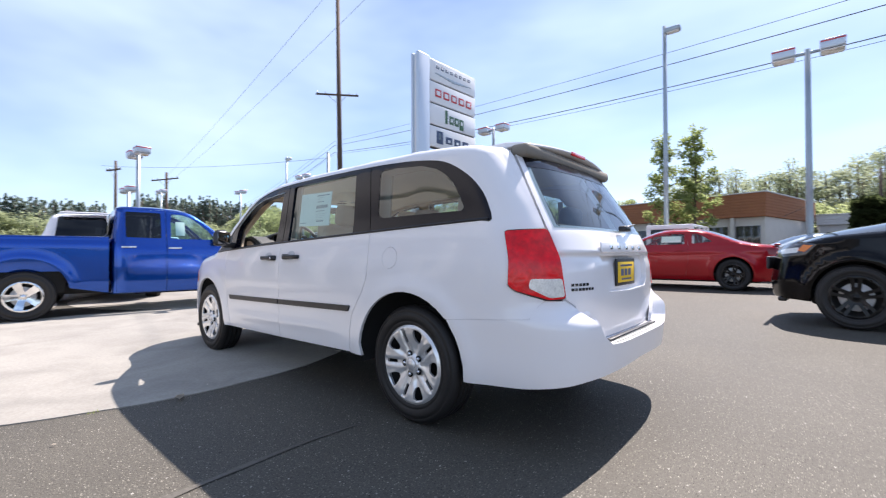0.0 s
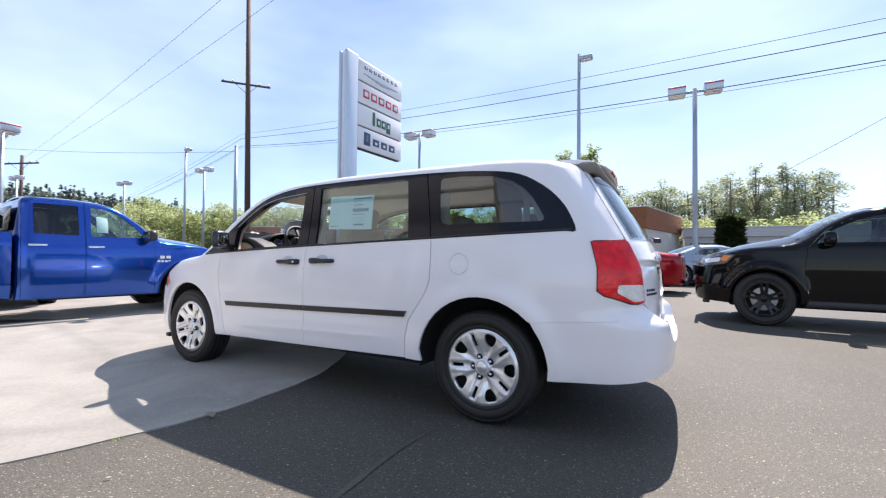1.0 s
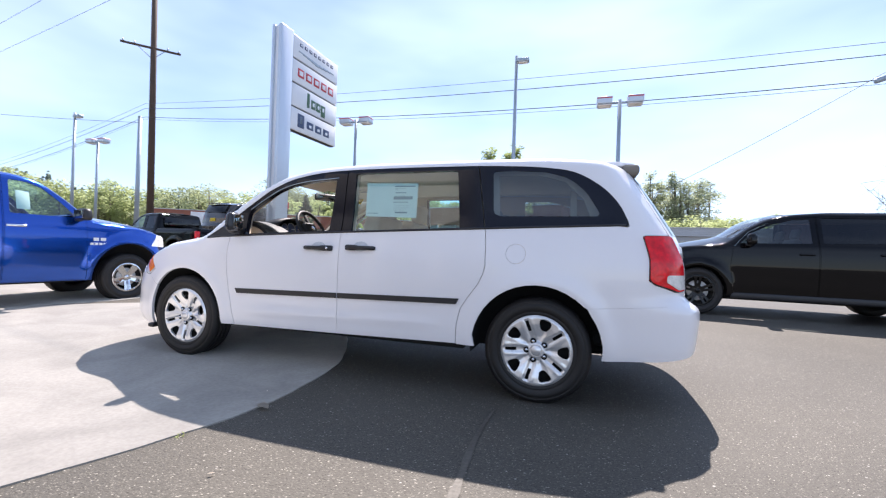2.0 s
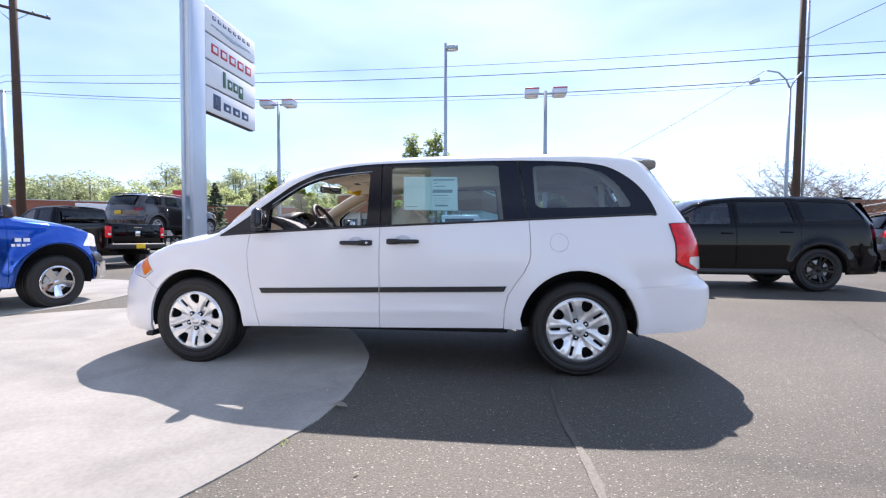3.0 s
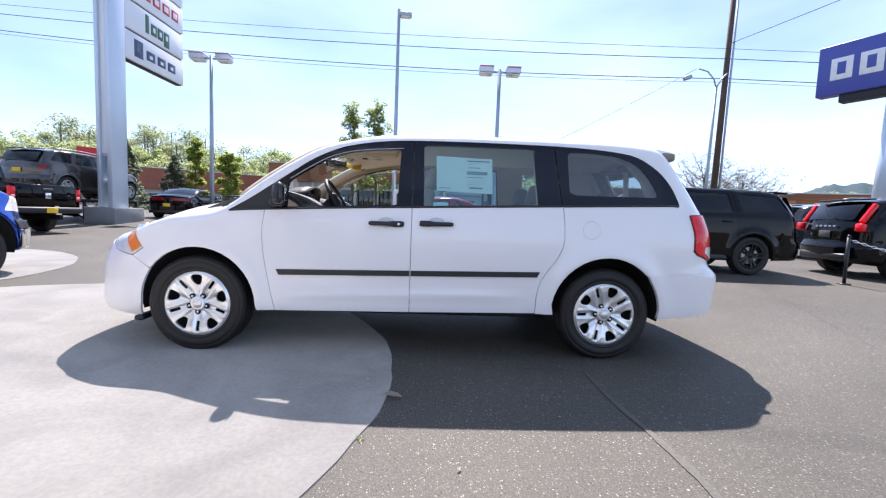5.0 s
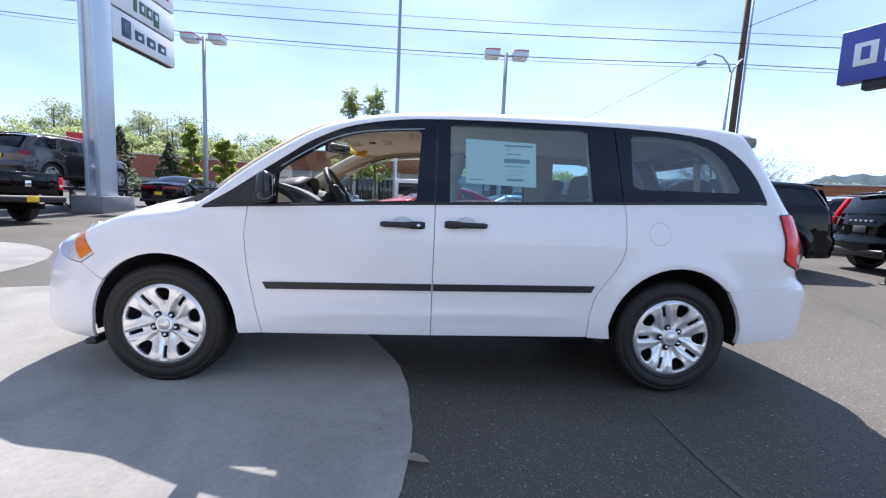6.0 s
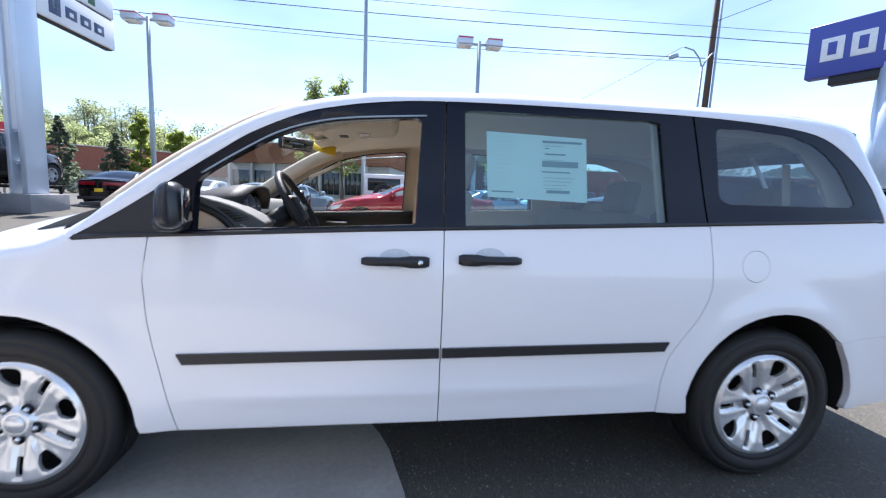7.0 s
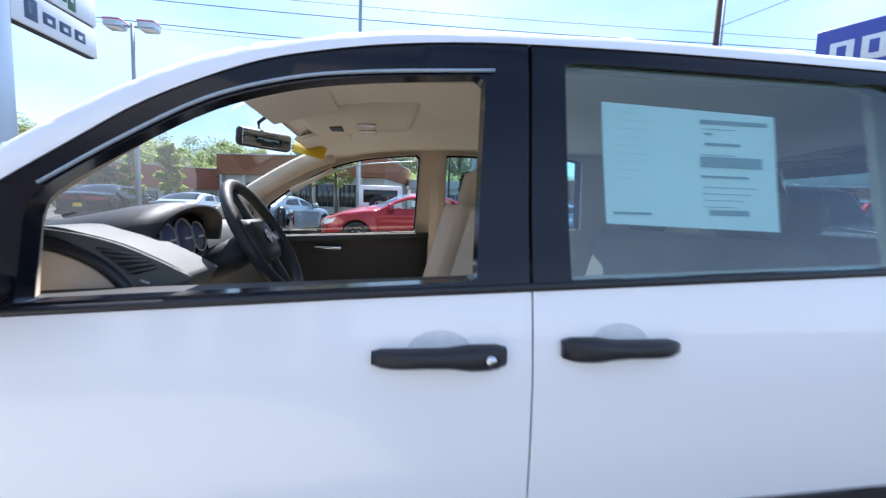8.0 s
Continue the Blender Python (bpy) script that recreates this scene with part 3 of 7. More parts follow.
def scatter_litter():
    """A few leaves and small stones lying on the pad and asphalt."""
    rnd = random.Random(9)
    m = leafmat("dry_leaf", (0.60, 0.53, 0.44))
    for x, y, s in ((-0.035, -1.69, 0.066), (-0.21, -1.44, 0.012), (0.3, -2.4, 0.015)):
        bm = bmesh.new()
        a = rnd.uniform(0, 6)
        pts = [(-1, 0, 0.1), (-0.4, 0.42, 0.25), (0.3, 0.4, 0.2), (1, 0, 0.05), (0.3, -0.36, 0.3), (-0.4, -0.4, 0.2)]
        mid = bm.verts.new((0, 0, 0.02))
        ring = [bm.verts.new(p) for p in pts]
        for i in range(6):
            bm.faces.new((mid, ring[i], ring[(i + 1) % 6]))
        bmesh.ops.transform(bm, matrix=pose(x, y, 0.012, 0, 0, math.degrees(a)) @ Matrix.Scale(s, 4), verts=bm.verts)
        tagged(part("dry_leaf", bm, m), "small dry leaf lying on the ground", "leaf", "fallen leaves")


scatter_litter()


def grass_tuft(x, y, seed):
    """A small tuft of grass at the rim of the pad."""
    rnd = random.Random(seed)
    bm = bmesh.new()
    for k in range(26):
        a, h = rnd.uniform(0, 6.28), rnd.uniform(0.006, 0.014)
        p = Vector((rnd.uniform(-0.035, 0.035), rnd.uniform(-0.03, 0.03), 0))
        q = p + Vector((math.cos(a) * h * 0.6, math.sin(a) * h * 0.6, h))
        w = Vector((-math.sin(a), math.cos(a), 0)) * 0.003
        bm.faces.new([bm.verts.new(p - w), bm.verts.new(p + w), bm.verts.new(q)])
    bmesh.ops.transform(bm, matrix=pose(x, y, float(ground_z(x, y)) + 0.004), verts=bm.verts)
    tagged(part("grass_tuft", bm, LEAF), "small green grass tuft in the pad's joint", "grass", kind="stuff")


grass_tuft(-0.165, -2.16, 3)
grass_tuft(8.3, 3.2, 4)

# ---- wheels ----
def rim_face(name, R, openings, dish, step=0.02, flange=0.02, valleys=0, deep=0.012):
    """A wheel's face in the x-z plane, outwards at -y, with openings cut through."""
    outer = [(R * math.cos(2 * math.pi * k / 60), R * math.sin(2 * math.pi * k / 60)) for k in range(60)]
    rr, dd = zip(*dish)
    def f(u, v, inset=0.0):
        r = np.hypot(u, v) / R
        drop = 0
        if valleys:
            a = np.arctan2(v, u) - math.pi / 2
            a = (a + math.pi / valleys) % (2 * math.pi / valleys) - math.pi / valleys
            side = np.abs(r * np.sin(a))
            b = (np.arctan2(v, u) - math.pi / 2) % (2 * math.pi / valleys) - math.pi / valleys
            mid = np.abs(r * np.sin(b))
            fade = np.clip((r - 0.20) / 0.06, 0, 1) * np.clip((0.93 - r) / 0.05, 0, 1)
            drop = fade * (0.75 * deep * np.clip((0.02 + 0.19 * r - side) / 0.10, 0, 1) + 0.7 * deep * np.clip((0.078 - mid) / 0.022, 0, 1) - 0.25 * deep * np.exp(-((mid - 0.14) / 0.05) ** 2))
        return np.stack([u, -np.interp(r, rr, dd) + inset + drop, v], -1)
    return sheet(name, outer, openings, f, step, flange)


def turned(poly, a):
    c, s = math.cos(radians(a)), math.sin(radians(a))
    return [(x * c - z * s, x * s + z * c) for x, z in poly]


def cover_wheel(m, R=0.352, rim=0.240, w=0.225):
    """A steel wheel with a silver plastic cover: five wide openings, five slots between, five dark nuts."""
    wh = part_mesh("wheel", tyre_mesh(R, rim, w), RUBBER)
    wh.name = "wheel"
    wh.matrix_world = m
    big = rounded([(0.57 * rim, -0.085 * rim), (0.70 * rim, -0.155 * rim), (0.82 * rim, -0.175 * rim), (0.875 * rim, -0.12 * rim), (0.885 * rim, 0.10 * rim), (0.83 * rim, 0.175 * rim), (0.69 * rim, 0.135 * rim), (0.57 * rim, 0.05 * rim)], 0.012)
    slot = rounded([(0.55 * rim, -0.046 * rim), (0.855 * rim, -0.046 * rim), (0.855 * rim, 0.046 * rim), (0.55 * rim, 0.046 * rim)], 0.004)
    holes = []
    for k in range(5):
        holes += [turned(big, 90 + 72 * k), turned(slot, 90 + 36 + 72 * k)]
    d = w / 2
    dish = [(0, d - 0.012), (0.2, d - 0.012), (0.26, d - 0.03), (0.4, d - 0.028), (0.75, d - 0.006), (0.93, d - 0.002), (1.0, d - 0.016)]
    cov = part_mesh("hub_cap", rim_face("hub_cap", rim * 0.985, holes, dish, 0.009, 0.016, 5), CAP, wh, "silver plastic wheel cover with five-spoke pattern")
    for k in range(5):
        cx, cz = 0.065 * math.cos(radians(90 + 36 + 72 * k)), 0.065 * math.sin(radians(90 + 36 + 72 * k))
        pocket = part("nut_pocket", cyl(bmesh.new(), 0.0205, 0.0205, 0.006, pose(cx, -(d - 0.027), cz, 90), 18), BLACKRIM, cov)
        part("wheel_nut", cyl(bmesh.new(), 0.0115, 0.010, 0.018, pose(cx, -(d - 0.030), cz, 90), 6), CHROME, wh)
    bm = cyl(bmesh.new(), 0.037, 0.033, 0.006, pose(0, -(d - 0.012), 0, 90), 24)
    part("centre_cap", bm, CAP, cov)
    groove = lathe([(rim * 0.95, -d + 0.04), (rim * 0.9, -d + 0.10), (rim * 0.5, -d + 0.12), (0.02, -d + 0.10)], 40)
    part_mesh("steel_disc", grid_mesh("steel_disc", *groove), DARK, wh)
    return wh


def spoke_wheel(m, R, rim, w, spokes, metal, back=DARK, twin=0.0, width=0.16):
    """An alloy wheel: spokes between hub and rim, single or in pairs."""
    wh = part_mesh("wheel", tyre_mesh(R, rim, w), RUBBER)
    wh.matrix_world = m
    d = w / 2
    holes = []
    step = 360 / spokes
    g = width * rim
    for k in range(spokes):
        a0, a1 = -step / 2, step / 2
        ri, ro = 0.34 * rim, 0.87 * rim
        b0 = math.degrees(g / 2 / ro) * 1.3
        b1 = math.degrees(g / 2 / ri)
        poly = [(ro * math.cos(radians(a)), ro * math.sin(radians(a))) for a in np.linspace(b0, step - b0, 8)]
        if step - 2 * b1 > 4:
            poly += [(ri * math.cos(radians(a)), ri * math.sin(radians(a))) for a in np.linspace(step - b1, b1, 4)]
        else:
            poly += [(ri * 1.25 * math.cos(radians(step / 2)), ri * 1.25 * math.sin(radians(step / 2)))]
        holes.append(rounded(turned(poly, 90 + step * k), 0.015, 3))
        if twin:
            q = [(0.45 * rim, -twin * rim * 0.5), (0.86 * rim, -twin * rim), (0.86 * rim, twin * rim), (0.45 * rim, twin * rim * 0.5)]
            holes.append(rounded(turned(q, 90 + step * k), 0.01, 3))
    dish = [(0, d - 0.03), (0.22, d - 0.035), (0.6, d - 0.018), (0.9, d - 0.008), (0.95, d - 0.004), (1.0, d - 0.012)]
    face = part_mesh("rim", rim_face("rim", rim * 0.99, holes, dish, 0.025, 0.04), metal, wh)
    bm = cyl(bmesh.new(), 0.036, 0.03, 0.012, pose(0, -(d - 0.035), 0, 90), 20)
    part("centre_cap", bm, metal, face)
    groove = lathe([(rim * 0.95, -d + 0.03), (rim * 0.8, -d + 0.12), (0.02, -d + 0.12)], 36)
    part_mesh("wheel_barrel", grid_mesh("wheel_barrel", *groove), back, wh)
    disc = lathe([(rim * 0.64, -d + 0.075), (rim * 0.64, -d + 0.062), (rim * 0.30, -d + 0.062), (rim * 0.28, -d + 0.055), (0.02, -d + 0.055)], 36)
    part_mesh("brake_disc", grid_mesh("brake_disc", *disc), BRAKE, wh, "bright steel brake disc")
    return wh


def put_wheels(proto, car, xf, xr, ytrack, z):
    """Four wheels under a car, from one built at the origin."""
    for i, (x, y) in enumerate(((xf, -ytrack), (xr, -ytrack), (xf, ytrack), (xr, ytrack))):
        m = pose(x, y, z, 0, 17 * i, 0 if y < 0 else 180)
        if i == 0:
            w = proto
            w.matrix_basis = m
        else:
            w = copy_thing(proto, m)
        w.parent = car

# ---- the white minivan ----
VAN = Body(
    plan=[(-3.35, -2.505, 0.0), (-3.12, -2.503, 0.23), (-2.90, -2.48, 0.44), (-2.55, -2.36, 0.73), (-2.2, -2.13, 0.875), (-1.85, -1.85, 0.93), (-1.5, -1.5, 0.955), (-1.0, -1.0, 0.975), (0, 0, 0.985), (1, 1, 0.983), (1.6, 1.6, 0.97), (2.1, 2.1, 0.94), (2.32, 2.32, 0.90), (2.52, 2.46, 0.78), (2.75, 2.53, 0.55), (3.0, 2.548, 0.30), (3.3, 2.55, 0.0)],
    side=[(0.2, 0.09), (0.27, 0.05), (0.34, 0.022), (0.45, 0.012), (0.56, 0.010), (0.64, 0.006), (0.80, 0.0), (0.95, 0.004), (1.05, 0.018), (1.12, 0.030), (1.26, 0.060), (1.52, 0.096), (1.66, 0.116), (1.8, 0.15)],
    front=[(0.2, 0.03), (0.27, -0.015), (0.34, -0.025), (0.42, -0.01), (0.58, 0.0), (0.70, 0.03), (0.80, 0.09), (0.90, 0.17), (1.1, 0.3), (1.3, 0.4)],
    rear=[(0.2, 0.0), (0.32, -0.04), (0.42, -0.062), (0.60, -0.08), (0.69, -0.075), (0.72, -0.02), (0.76, 0.015), (1.0, 0.02), (1.15, 0.075), (1.3, 0.165), (1.5, 0.295), (1.60, 0.365), (1.68, 0.43), (1.8, 0.50)],
    top=[(-3.35, 0.83), (-2.7, 0.85), (-2.3, 0.885), (-2.1, 0.945), (-1.75, 1.01), (-1.42, 1.055), (-1.32, 1.10), (-1.2, 1.215), (-1.0, 1.364), (-0.84, 1.467), (-0.70, 1.549), (-0.56, 1.602), (-0.3, 1.658), (-0.1, 1.674), (0.3, 1.690), (0.9, 1.695), (1.4, 1.695), (1.8, 1.689), (2.2, 1.678), (2.6, 1.67), (3.3, 1.67)],
    crown=[(-2.6, 0.02), (-2.3, 0.05), (-2.0, 0.075), (-1.5, 0.12), (-1.2, 0.15), (-0.8, 0.10), (-0.5, 0.06), (0, 0.04), (1.5, 0.04), (2.1, 0.035), (2.3, 0.015)],
    arches=[(-1.539, 0.36, 0.45, 0.016, 0.07), (1.539, 0.37, 0.45, 0.018, 0.07)],
    r_top=0.07, w_front=(-1.75, -2.3), w_rear=(1.55, 2.42), crease=[(0.475, 0.0205, 0.007, 0.035, -0.95, 0.95)])


def van_side(sgn, car):
    f = VAN.skin(sgn)
    A = lambda pts: VAN.at(pts)
    gap = 0.0022
    near = 0.028 if sgn < 0 else 0.06
    fa = arc(-1.535, 0.358, 0.427, 0, 180, 20)          # front arch, rear to front
    ra = arc(1.530, 0.370, 0.434, 0, 180, 20)
    dlo_top = [(-1.31, 1.060), (-1.15, 1.158), (-0.99, 1.271), (-0.83, 1.382), (-0.70, 1.468), (-0.53, 1.546), (-0.40, 1.581), (-0.23, 1.609), (0.0, 1.627), (0.46, 1.636), (1.0, 1.636), (1.30, 1.629), (1.54, 1.614), (1.75, 1.580), (1.92, 1.485), (2.03, 1.373), (2.09, 1.262), (2.105, 1.215)]
    dlo_top = smooth_line(dlo_top)
    zt = lambda x: float(np.interp(x, [p[0] for p in dlo_top], [p[1] for p in dlo_top]))
    belt = lambda x: 1.127 + 0.043 * x if x > -0.3 else 1.127 + 0.053 * x + 0.003
    # front door, sliding door
    seam_f = [(-1.045, belt(-1.045)), (-1.062, 0.918), (-1.05, 0.76), (-1.035, 0.66), (-1.0, 0.48), (-0.968, 0.330)]
    seam_s = [(1.165, belt(1.165)), (1.176, 1.03), (1.178, 0.914), (1.165, 0.86), (1.13, 0.785), (1.06, 0.69), (1.01, 0.61), (0.985, 0.50), (0.98, 0.362)]
    door = [(x + gap, z) for x, z in seam_f] + [(0.0243, 0.345)] + [(0.0243, belt(0.022))]
    slide = [(0.0285, belt(0.03)), (0.0285, 0.345)] + [(x - gap, z) for x, z in seam_s[::-1]]
    pd = part_mesh("front_door", sheet("front_door", A(door), [], f, near, 0.02), WHITE, car, "white front door panel with open window")
    ps = part_mesh("sliding_door", sheet("sliding_door", A(slide), [], f, near, 0.02), WHITE, car, "white sliding side door")
    # fender
    fender = [(-1.045 - gap, belt(-1.045))] + [(x - gap, z) for x, z in seam_f[1:]] + [(-1.10, 0.328)] + [(x, z) for x, z in fa if z > 0.33 and (z > 0.62 or x > -1.5)] + [(-1.8735, 0.618)]
    fen = A(fender) + [(A([(-2.02, 0.70)])[0][0], 0.70), (A([(-1.93, 0.76)])[0][0], 0.76), (A([(-1.99, 0.935)])[0][0], 0.935)] + VAN.edge(A([(-2.0, 0.95)])[0][0], A([(-1.36, 1.06)])[0][0], 14) + A([(-1.315, 1.065), (-1.30, 1.052)])
    part_mesh("front_fender", sheet("front_fender", fen, [], f, near, 0.02), WHITE, car)
    # headlamp
    hl = A([(-1.935, 0.765), (-2.03, 0.705), (-2.20, 0.735), (-2.29, 0.80), (-2.28, 0.86), (-2.12, 0.915), (-1.995, 0.932)])
    lamp = part_mesh("headlamp", sheet("headlamp", rounded(hl, 0.02), [], f, 0.03, 0.05, 0.004), CLEARLENS, car, "clear headlamp with amber corner")
    part_mesh("turn_signal", sheet("turn_signal", A([(-1.95, 0.775), (-2.025, 0.725), (-2.07, 0.80), (-2.04, 0.90), (-2.0, 0.915)]), [], f, 0.03, 0.004, -0.002), AMBER, lamp)
    # front bumper (to the middle)
    s0 = VAN.S[0]
    bump = A([(x, z) for x, z in fa[::-1] if x < -1.5 and z < 0.611] + [(-1.8785, 0.613), (-2.0212, 0.6985), (-2.20, 0.732), (-2.295, 0.795), (-2.285, 0.85)]) + VAN.edge(A([(-2.29, 0.865)])[0][0], s0, 14) + [(s0, 0.27)] + A([(-2.42, 0.262), (-2.2, 0.25), (-1.98, 0.24)])
    part_mesh("front_bumper", sheet("front_bumper", bump, [], f, 0.06, 0.02), WHITE, car)
    bm = box(0.07, 0.20, 0.04, 0.015, pose(-1.985, sgn * 0.80, 0.230))
    part("air_dam", bm, PLASTIC, car)
    # side panel: roof rail, rear pillar, quarter
    e0, e1 = A([(-1.33, 1.075)])[0][0], 2.57
    tl = [(2.222, 0.866), (2.182, 1.150)]
    uni = VAN.edge(e0, e1, 150 if sgn < 0 else 70) + [(2.56, 1.60), (2.53, 1.45), (2.505, 1.30), (2.495, 1.165)] + A(tl[::-1]) + A([(2.26, 0.838)]) + [(2.44, 0.795), (2.30, 0.705)] + A([(1.90, 0.672), (1.856, 0.668)]) + A([(x, z) for x, z in ra if (z > 0.668 or x < 1.5) and z > 0.40]) + A([(1.118, 0.358), (0.985 + gap, 0.357)]) + A([(x + gap, z) for x, z in seam_s[::-1]]) + A([(1.6, belt(1.6)), (2.02, belt(2.02)), (2.09, 1.205)]) + A(dlo_top[::-1]) + A([(-1.325, 1.062)])
    part_mesh("body_side", sheet("body_side", uni, [rounded(A(arc(1.385, 1.008, 0.068, 0, 350, 35)), 0.001, 1)], f, near, 0.02), WHITE, car, "white body side with roof rail and quarter panel")
    fuel = part_mesh("fuel_door", sheet("fuel_door", A(arc(1.385, 1.008, 0.066, 0, 350, 35)), [], f, 0.03, 0.008, -0.0005), WHITE, car)
    # black window surrounds
    channel = smooth_line([(-0.872, 1.308), (-0.742, 1.394), (-0.60, 1.475), (-0.455, 1.522), (-0.30, 1.546), (-0.05, 1.566)])
    win = [(-0.895, 1.100), (-0.895, 1.248), (-0.872, 1.296), (-0.742, 1.384), (-0.60, 1.464), (-0.455, 1.511), (-0.30, 1.536), (-0.085, 1.555), (-0.068, 1.541), (-0.085, 1.150), (-0.10, 1.142)]
    if sgn > 0:
        win = [(-0.945, 1.100), (-0.945, 1.250), (-0.915, 1.292), (-0.76, 1.402), (-0.60, 1.488), (-0.455, 1.539), (-0.30, 1.570), (-0.085, 1.592), (-0.068, 1.575), (-0.085, 1.150), (-0.10, 1.142)]
    win = win[:1] + smooth_line(win[1:8]) + win[8:]
    sail_x = -1.0
    tops = [p for p in dlo_top if p[0] > sail_x + 0.01 and p[0] < 0.015]
    ff = [(-1.0, belt(-1.0) + 0.003), (0.022, belt(0.022) + 0.003), (0.022, zt(0.022))] + tops[::-1] + [(-1.0, zt(-1.0))]
    part_mesh("front_door_surround", sheet("front_door_surround", A(ff), [A(win)], f, 0.045, 0.045 if sgn < 0 else 0.02, 0.004), GLOSSB, pd, "gloss black window surround")
    sail = [(-1.312, 1.060), (-1.30, 1.05), (-1.005, belt(-1.005) + 0.003), (-1.005, zt(-1.005)), (-1.08, zt(-1.08)), (-1.15, zt(-1.15)), (-1.23, zt(-1.23))]
    part_mesh("mirror_sail", sheet("mirror_sail", A(sail), [], f, 0.05, 0.02, 0.003), PLASTIC, car, "black plastic triangle at the mirror")
    sw = [(0.112, 1.144), (0.102, 1.590), (0.127, 1.598), (0.89, 1.604), (0.935, 1.595), (0.974, 1.20), (0.974, 1.182)]
    sf = [(0.030, belt(0.03) + 0.003), (1.155, belt(1.155) + 0.003)] + [(x, zt(x)) for x in (1.085, 0.9, 0.7, 0.46, 0.25, 0.12, 0.03)]
    psf = part_mesh("sliding_door_surround", sheet("sliding_door_surround", A(sf), [A(sw)], f, 0.045, 0.02, 0.004), GLOSSB, ps, "gloss black window surround")
    pane = part_mesh("sliding_door_glass", sheet("sliding_door_glass", A(sw), [], f, 0.2, 0, 0.016), TEALPANE, ps, "green-tinted side glass")
    qw = rounded(A([(1.215, 1.290), (1.195, 1.590), (1.35, 1.594), (1.58, 1.576), (1.70, 1.542), (1.77, 1.498), (1.835, 1.435), (1.885, 1.355), (1.92, 1.295), (1.905, 1.275), (1.26, 1.268)]), 0.03)
    qf = [(1.163, belt(1.163) + 0.003), (2.085, 1.213), (2.10, 1.222)] + [p for p in dlo_top[::-1] if p[0] > 1.1 and p[0] < 2.1] + [(1.093, zt(1.093))]
    part_mesh("quarter_surround", sheet("quarter_surround", A(qf), [qw], f, 0.045, 0.012, 0.003), GLOSSB, car, "gloss black quarter window border")
    part_mesh("quarter_glass", sheet("quarter_glass", qw, [], f, 0.08, 0, 0.0055), REARPANE, car, "tinted rear quarter glass")
    if sgn > 0:
        part_mesh("front_door_glass", sheet("front_door_glass", A(win), [], f, 0.08, 0, 0.016), PANE, pd)
    # weatherstrip of dull metal along the open window
    rail = channel
    s = A(rail)
    P = f(np.array([a for a, b in s]), np.array([b for a, b in s]), 0.0)
    part("window_channel", tube([tuple(p) for p in P], 0.0042, 6), GALV, pd, "dull metal window channel")
    strip = [(x, belt(x) + 0.004) for x in np.linspace(-1.29, 2.08, 40)]
    s = A(strip)
    P = f(np.array([a for a, b in s]), np.array([b for a, b in s]), 0.0)
    part("belt_moulding", tube([tuple(p) for p in P], 0.009, 6), PLASTIC, car)
    # rub strips
    for nm, x0, x1, par in (("rub_strip", -0.955, 0.020, pd), ("rub_strip", 0.032, 1.0, ps)):
        zz = lambda x: 0.640 + 0.0205 * x
        end = 0.02
        o = [(x0, zz(x0) + 0.020), (x0 + end * (x0 < -0.5), zz(x0) - 0.020), (x1 - end * (x1 > 0.5), zz(x1) - 0.020), (x1, zz(x1) + 0.020)]
        part_mesh(nm, sheet(nm, A(o), [], f, 0.04, 0.012, -0.010), PLASTIC, par, "black rubber side strip")
    # handles; the shade of each scoop is painted as a grey disc on the door
    for x0, x1, par, key in ((-0.288, -0.03, pd, True), (0.085, 0.335, ps, False)):
        zc = 1.003 + 0.03 * (x0 + 0.28)
        mid = (x0 + x1) / 2
        scoop = [(mid + 0.062 * math.cos(2 * math.pi * k / 24) * (1 if key else 1), zc + 0.010 + 0.038 * math.sin(2 * math.pi * k / 24)) for k in range(24)]
        part_mesh("handle_recess", sheet("handle_recess", A(scoop), [], f, 0.02, 0.003, -0.001), mat("scoop_shade_paint", (0.62, 0.64, 0.67), 0.3, coat=0.6) if "scoop_shade_paint" not in bpy.data.materials else bpy.data.materials["scoop_shade_paint"], par)
        h = []
        n = 14
        for k in range(n + 1):
            t = k / n
            x = x0 + (x1 - x0) * t
            h.append((x, t if key else 1 - t))
        verts, faces = [], []
        for x, t in h:
            hh = 0.0155 + 0.006 * min(1, max(0, (t - 0.55) * 6)) - (0.005 if t in (0, 1) else 0)
            out = 0.012 + 0.026 * min(1, 5 * min(t, 1 - t) + 0.15)
            (s1, z1), = A([(x, zc)])
            p = f(np.array([s1]), np.array([z1]), 0.0)[0]
            for a, b in ((0.0, hh), (out * 0.8, hh), (out, hh * 0.6), (out, -hh * 0.6), (out * 0.8, -hh), (0.0, -hh)):
                verts.append((p[0], p[1] + sgn * (a - 0.002), p[2] + b))
        for k in range(n):
            for j in range(5):
                a = k * 6 + j
                faces.append((a, a + 1, a + 7, a + 6))
        faces += [tuple(range(6)), tuple(range(n * 6, n * 6 + 6))]
        hd = part_mesh("door_handle", grid_mesh("door_handle", verts, faces), PLASTIC, par, "black plastic pull handle")
        if key:
            (s1, z1), = A([(x1 - 0.036, zc)])
            p = f(np.array([s1]), np.array([z1]), 0.0)[0]
            part("key_lock", cyl(bmesh.new(), 0.011, 0.010, 0.006, Matrix.Translation((p[0], p[1] + sgn * 0.033, p[2])) @ pose(0, 0, 0, 90 if sgn < 0 else -90), 20), CHROME, hd)
    # tail lamp
    tlp = A([(2.187, 1.150)]) + [(2.50, 1.158), (2.525, 1.0), (2.555, 0.805)] + [(2.46, 0.80)] + A([(2.265, 0.845), (2.228, 0.869)])
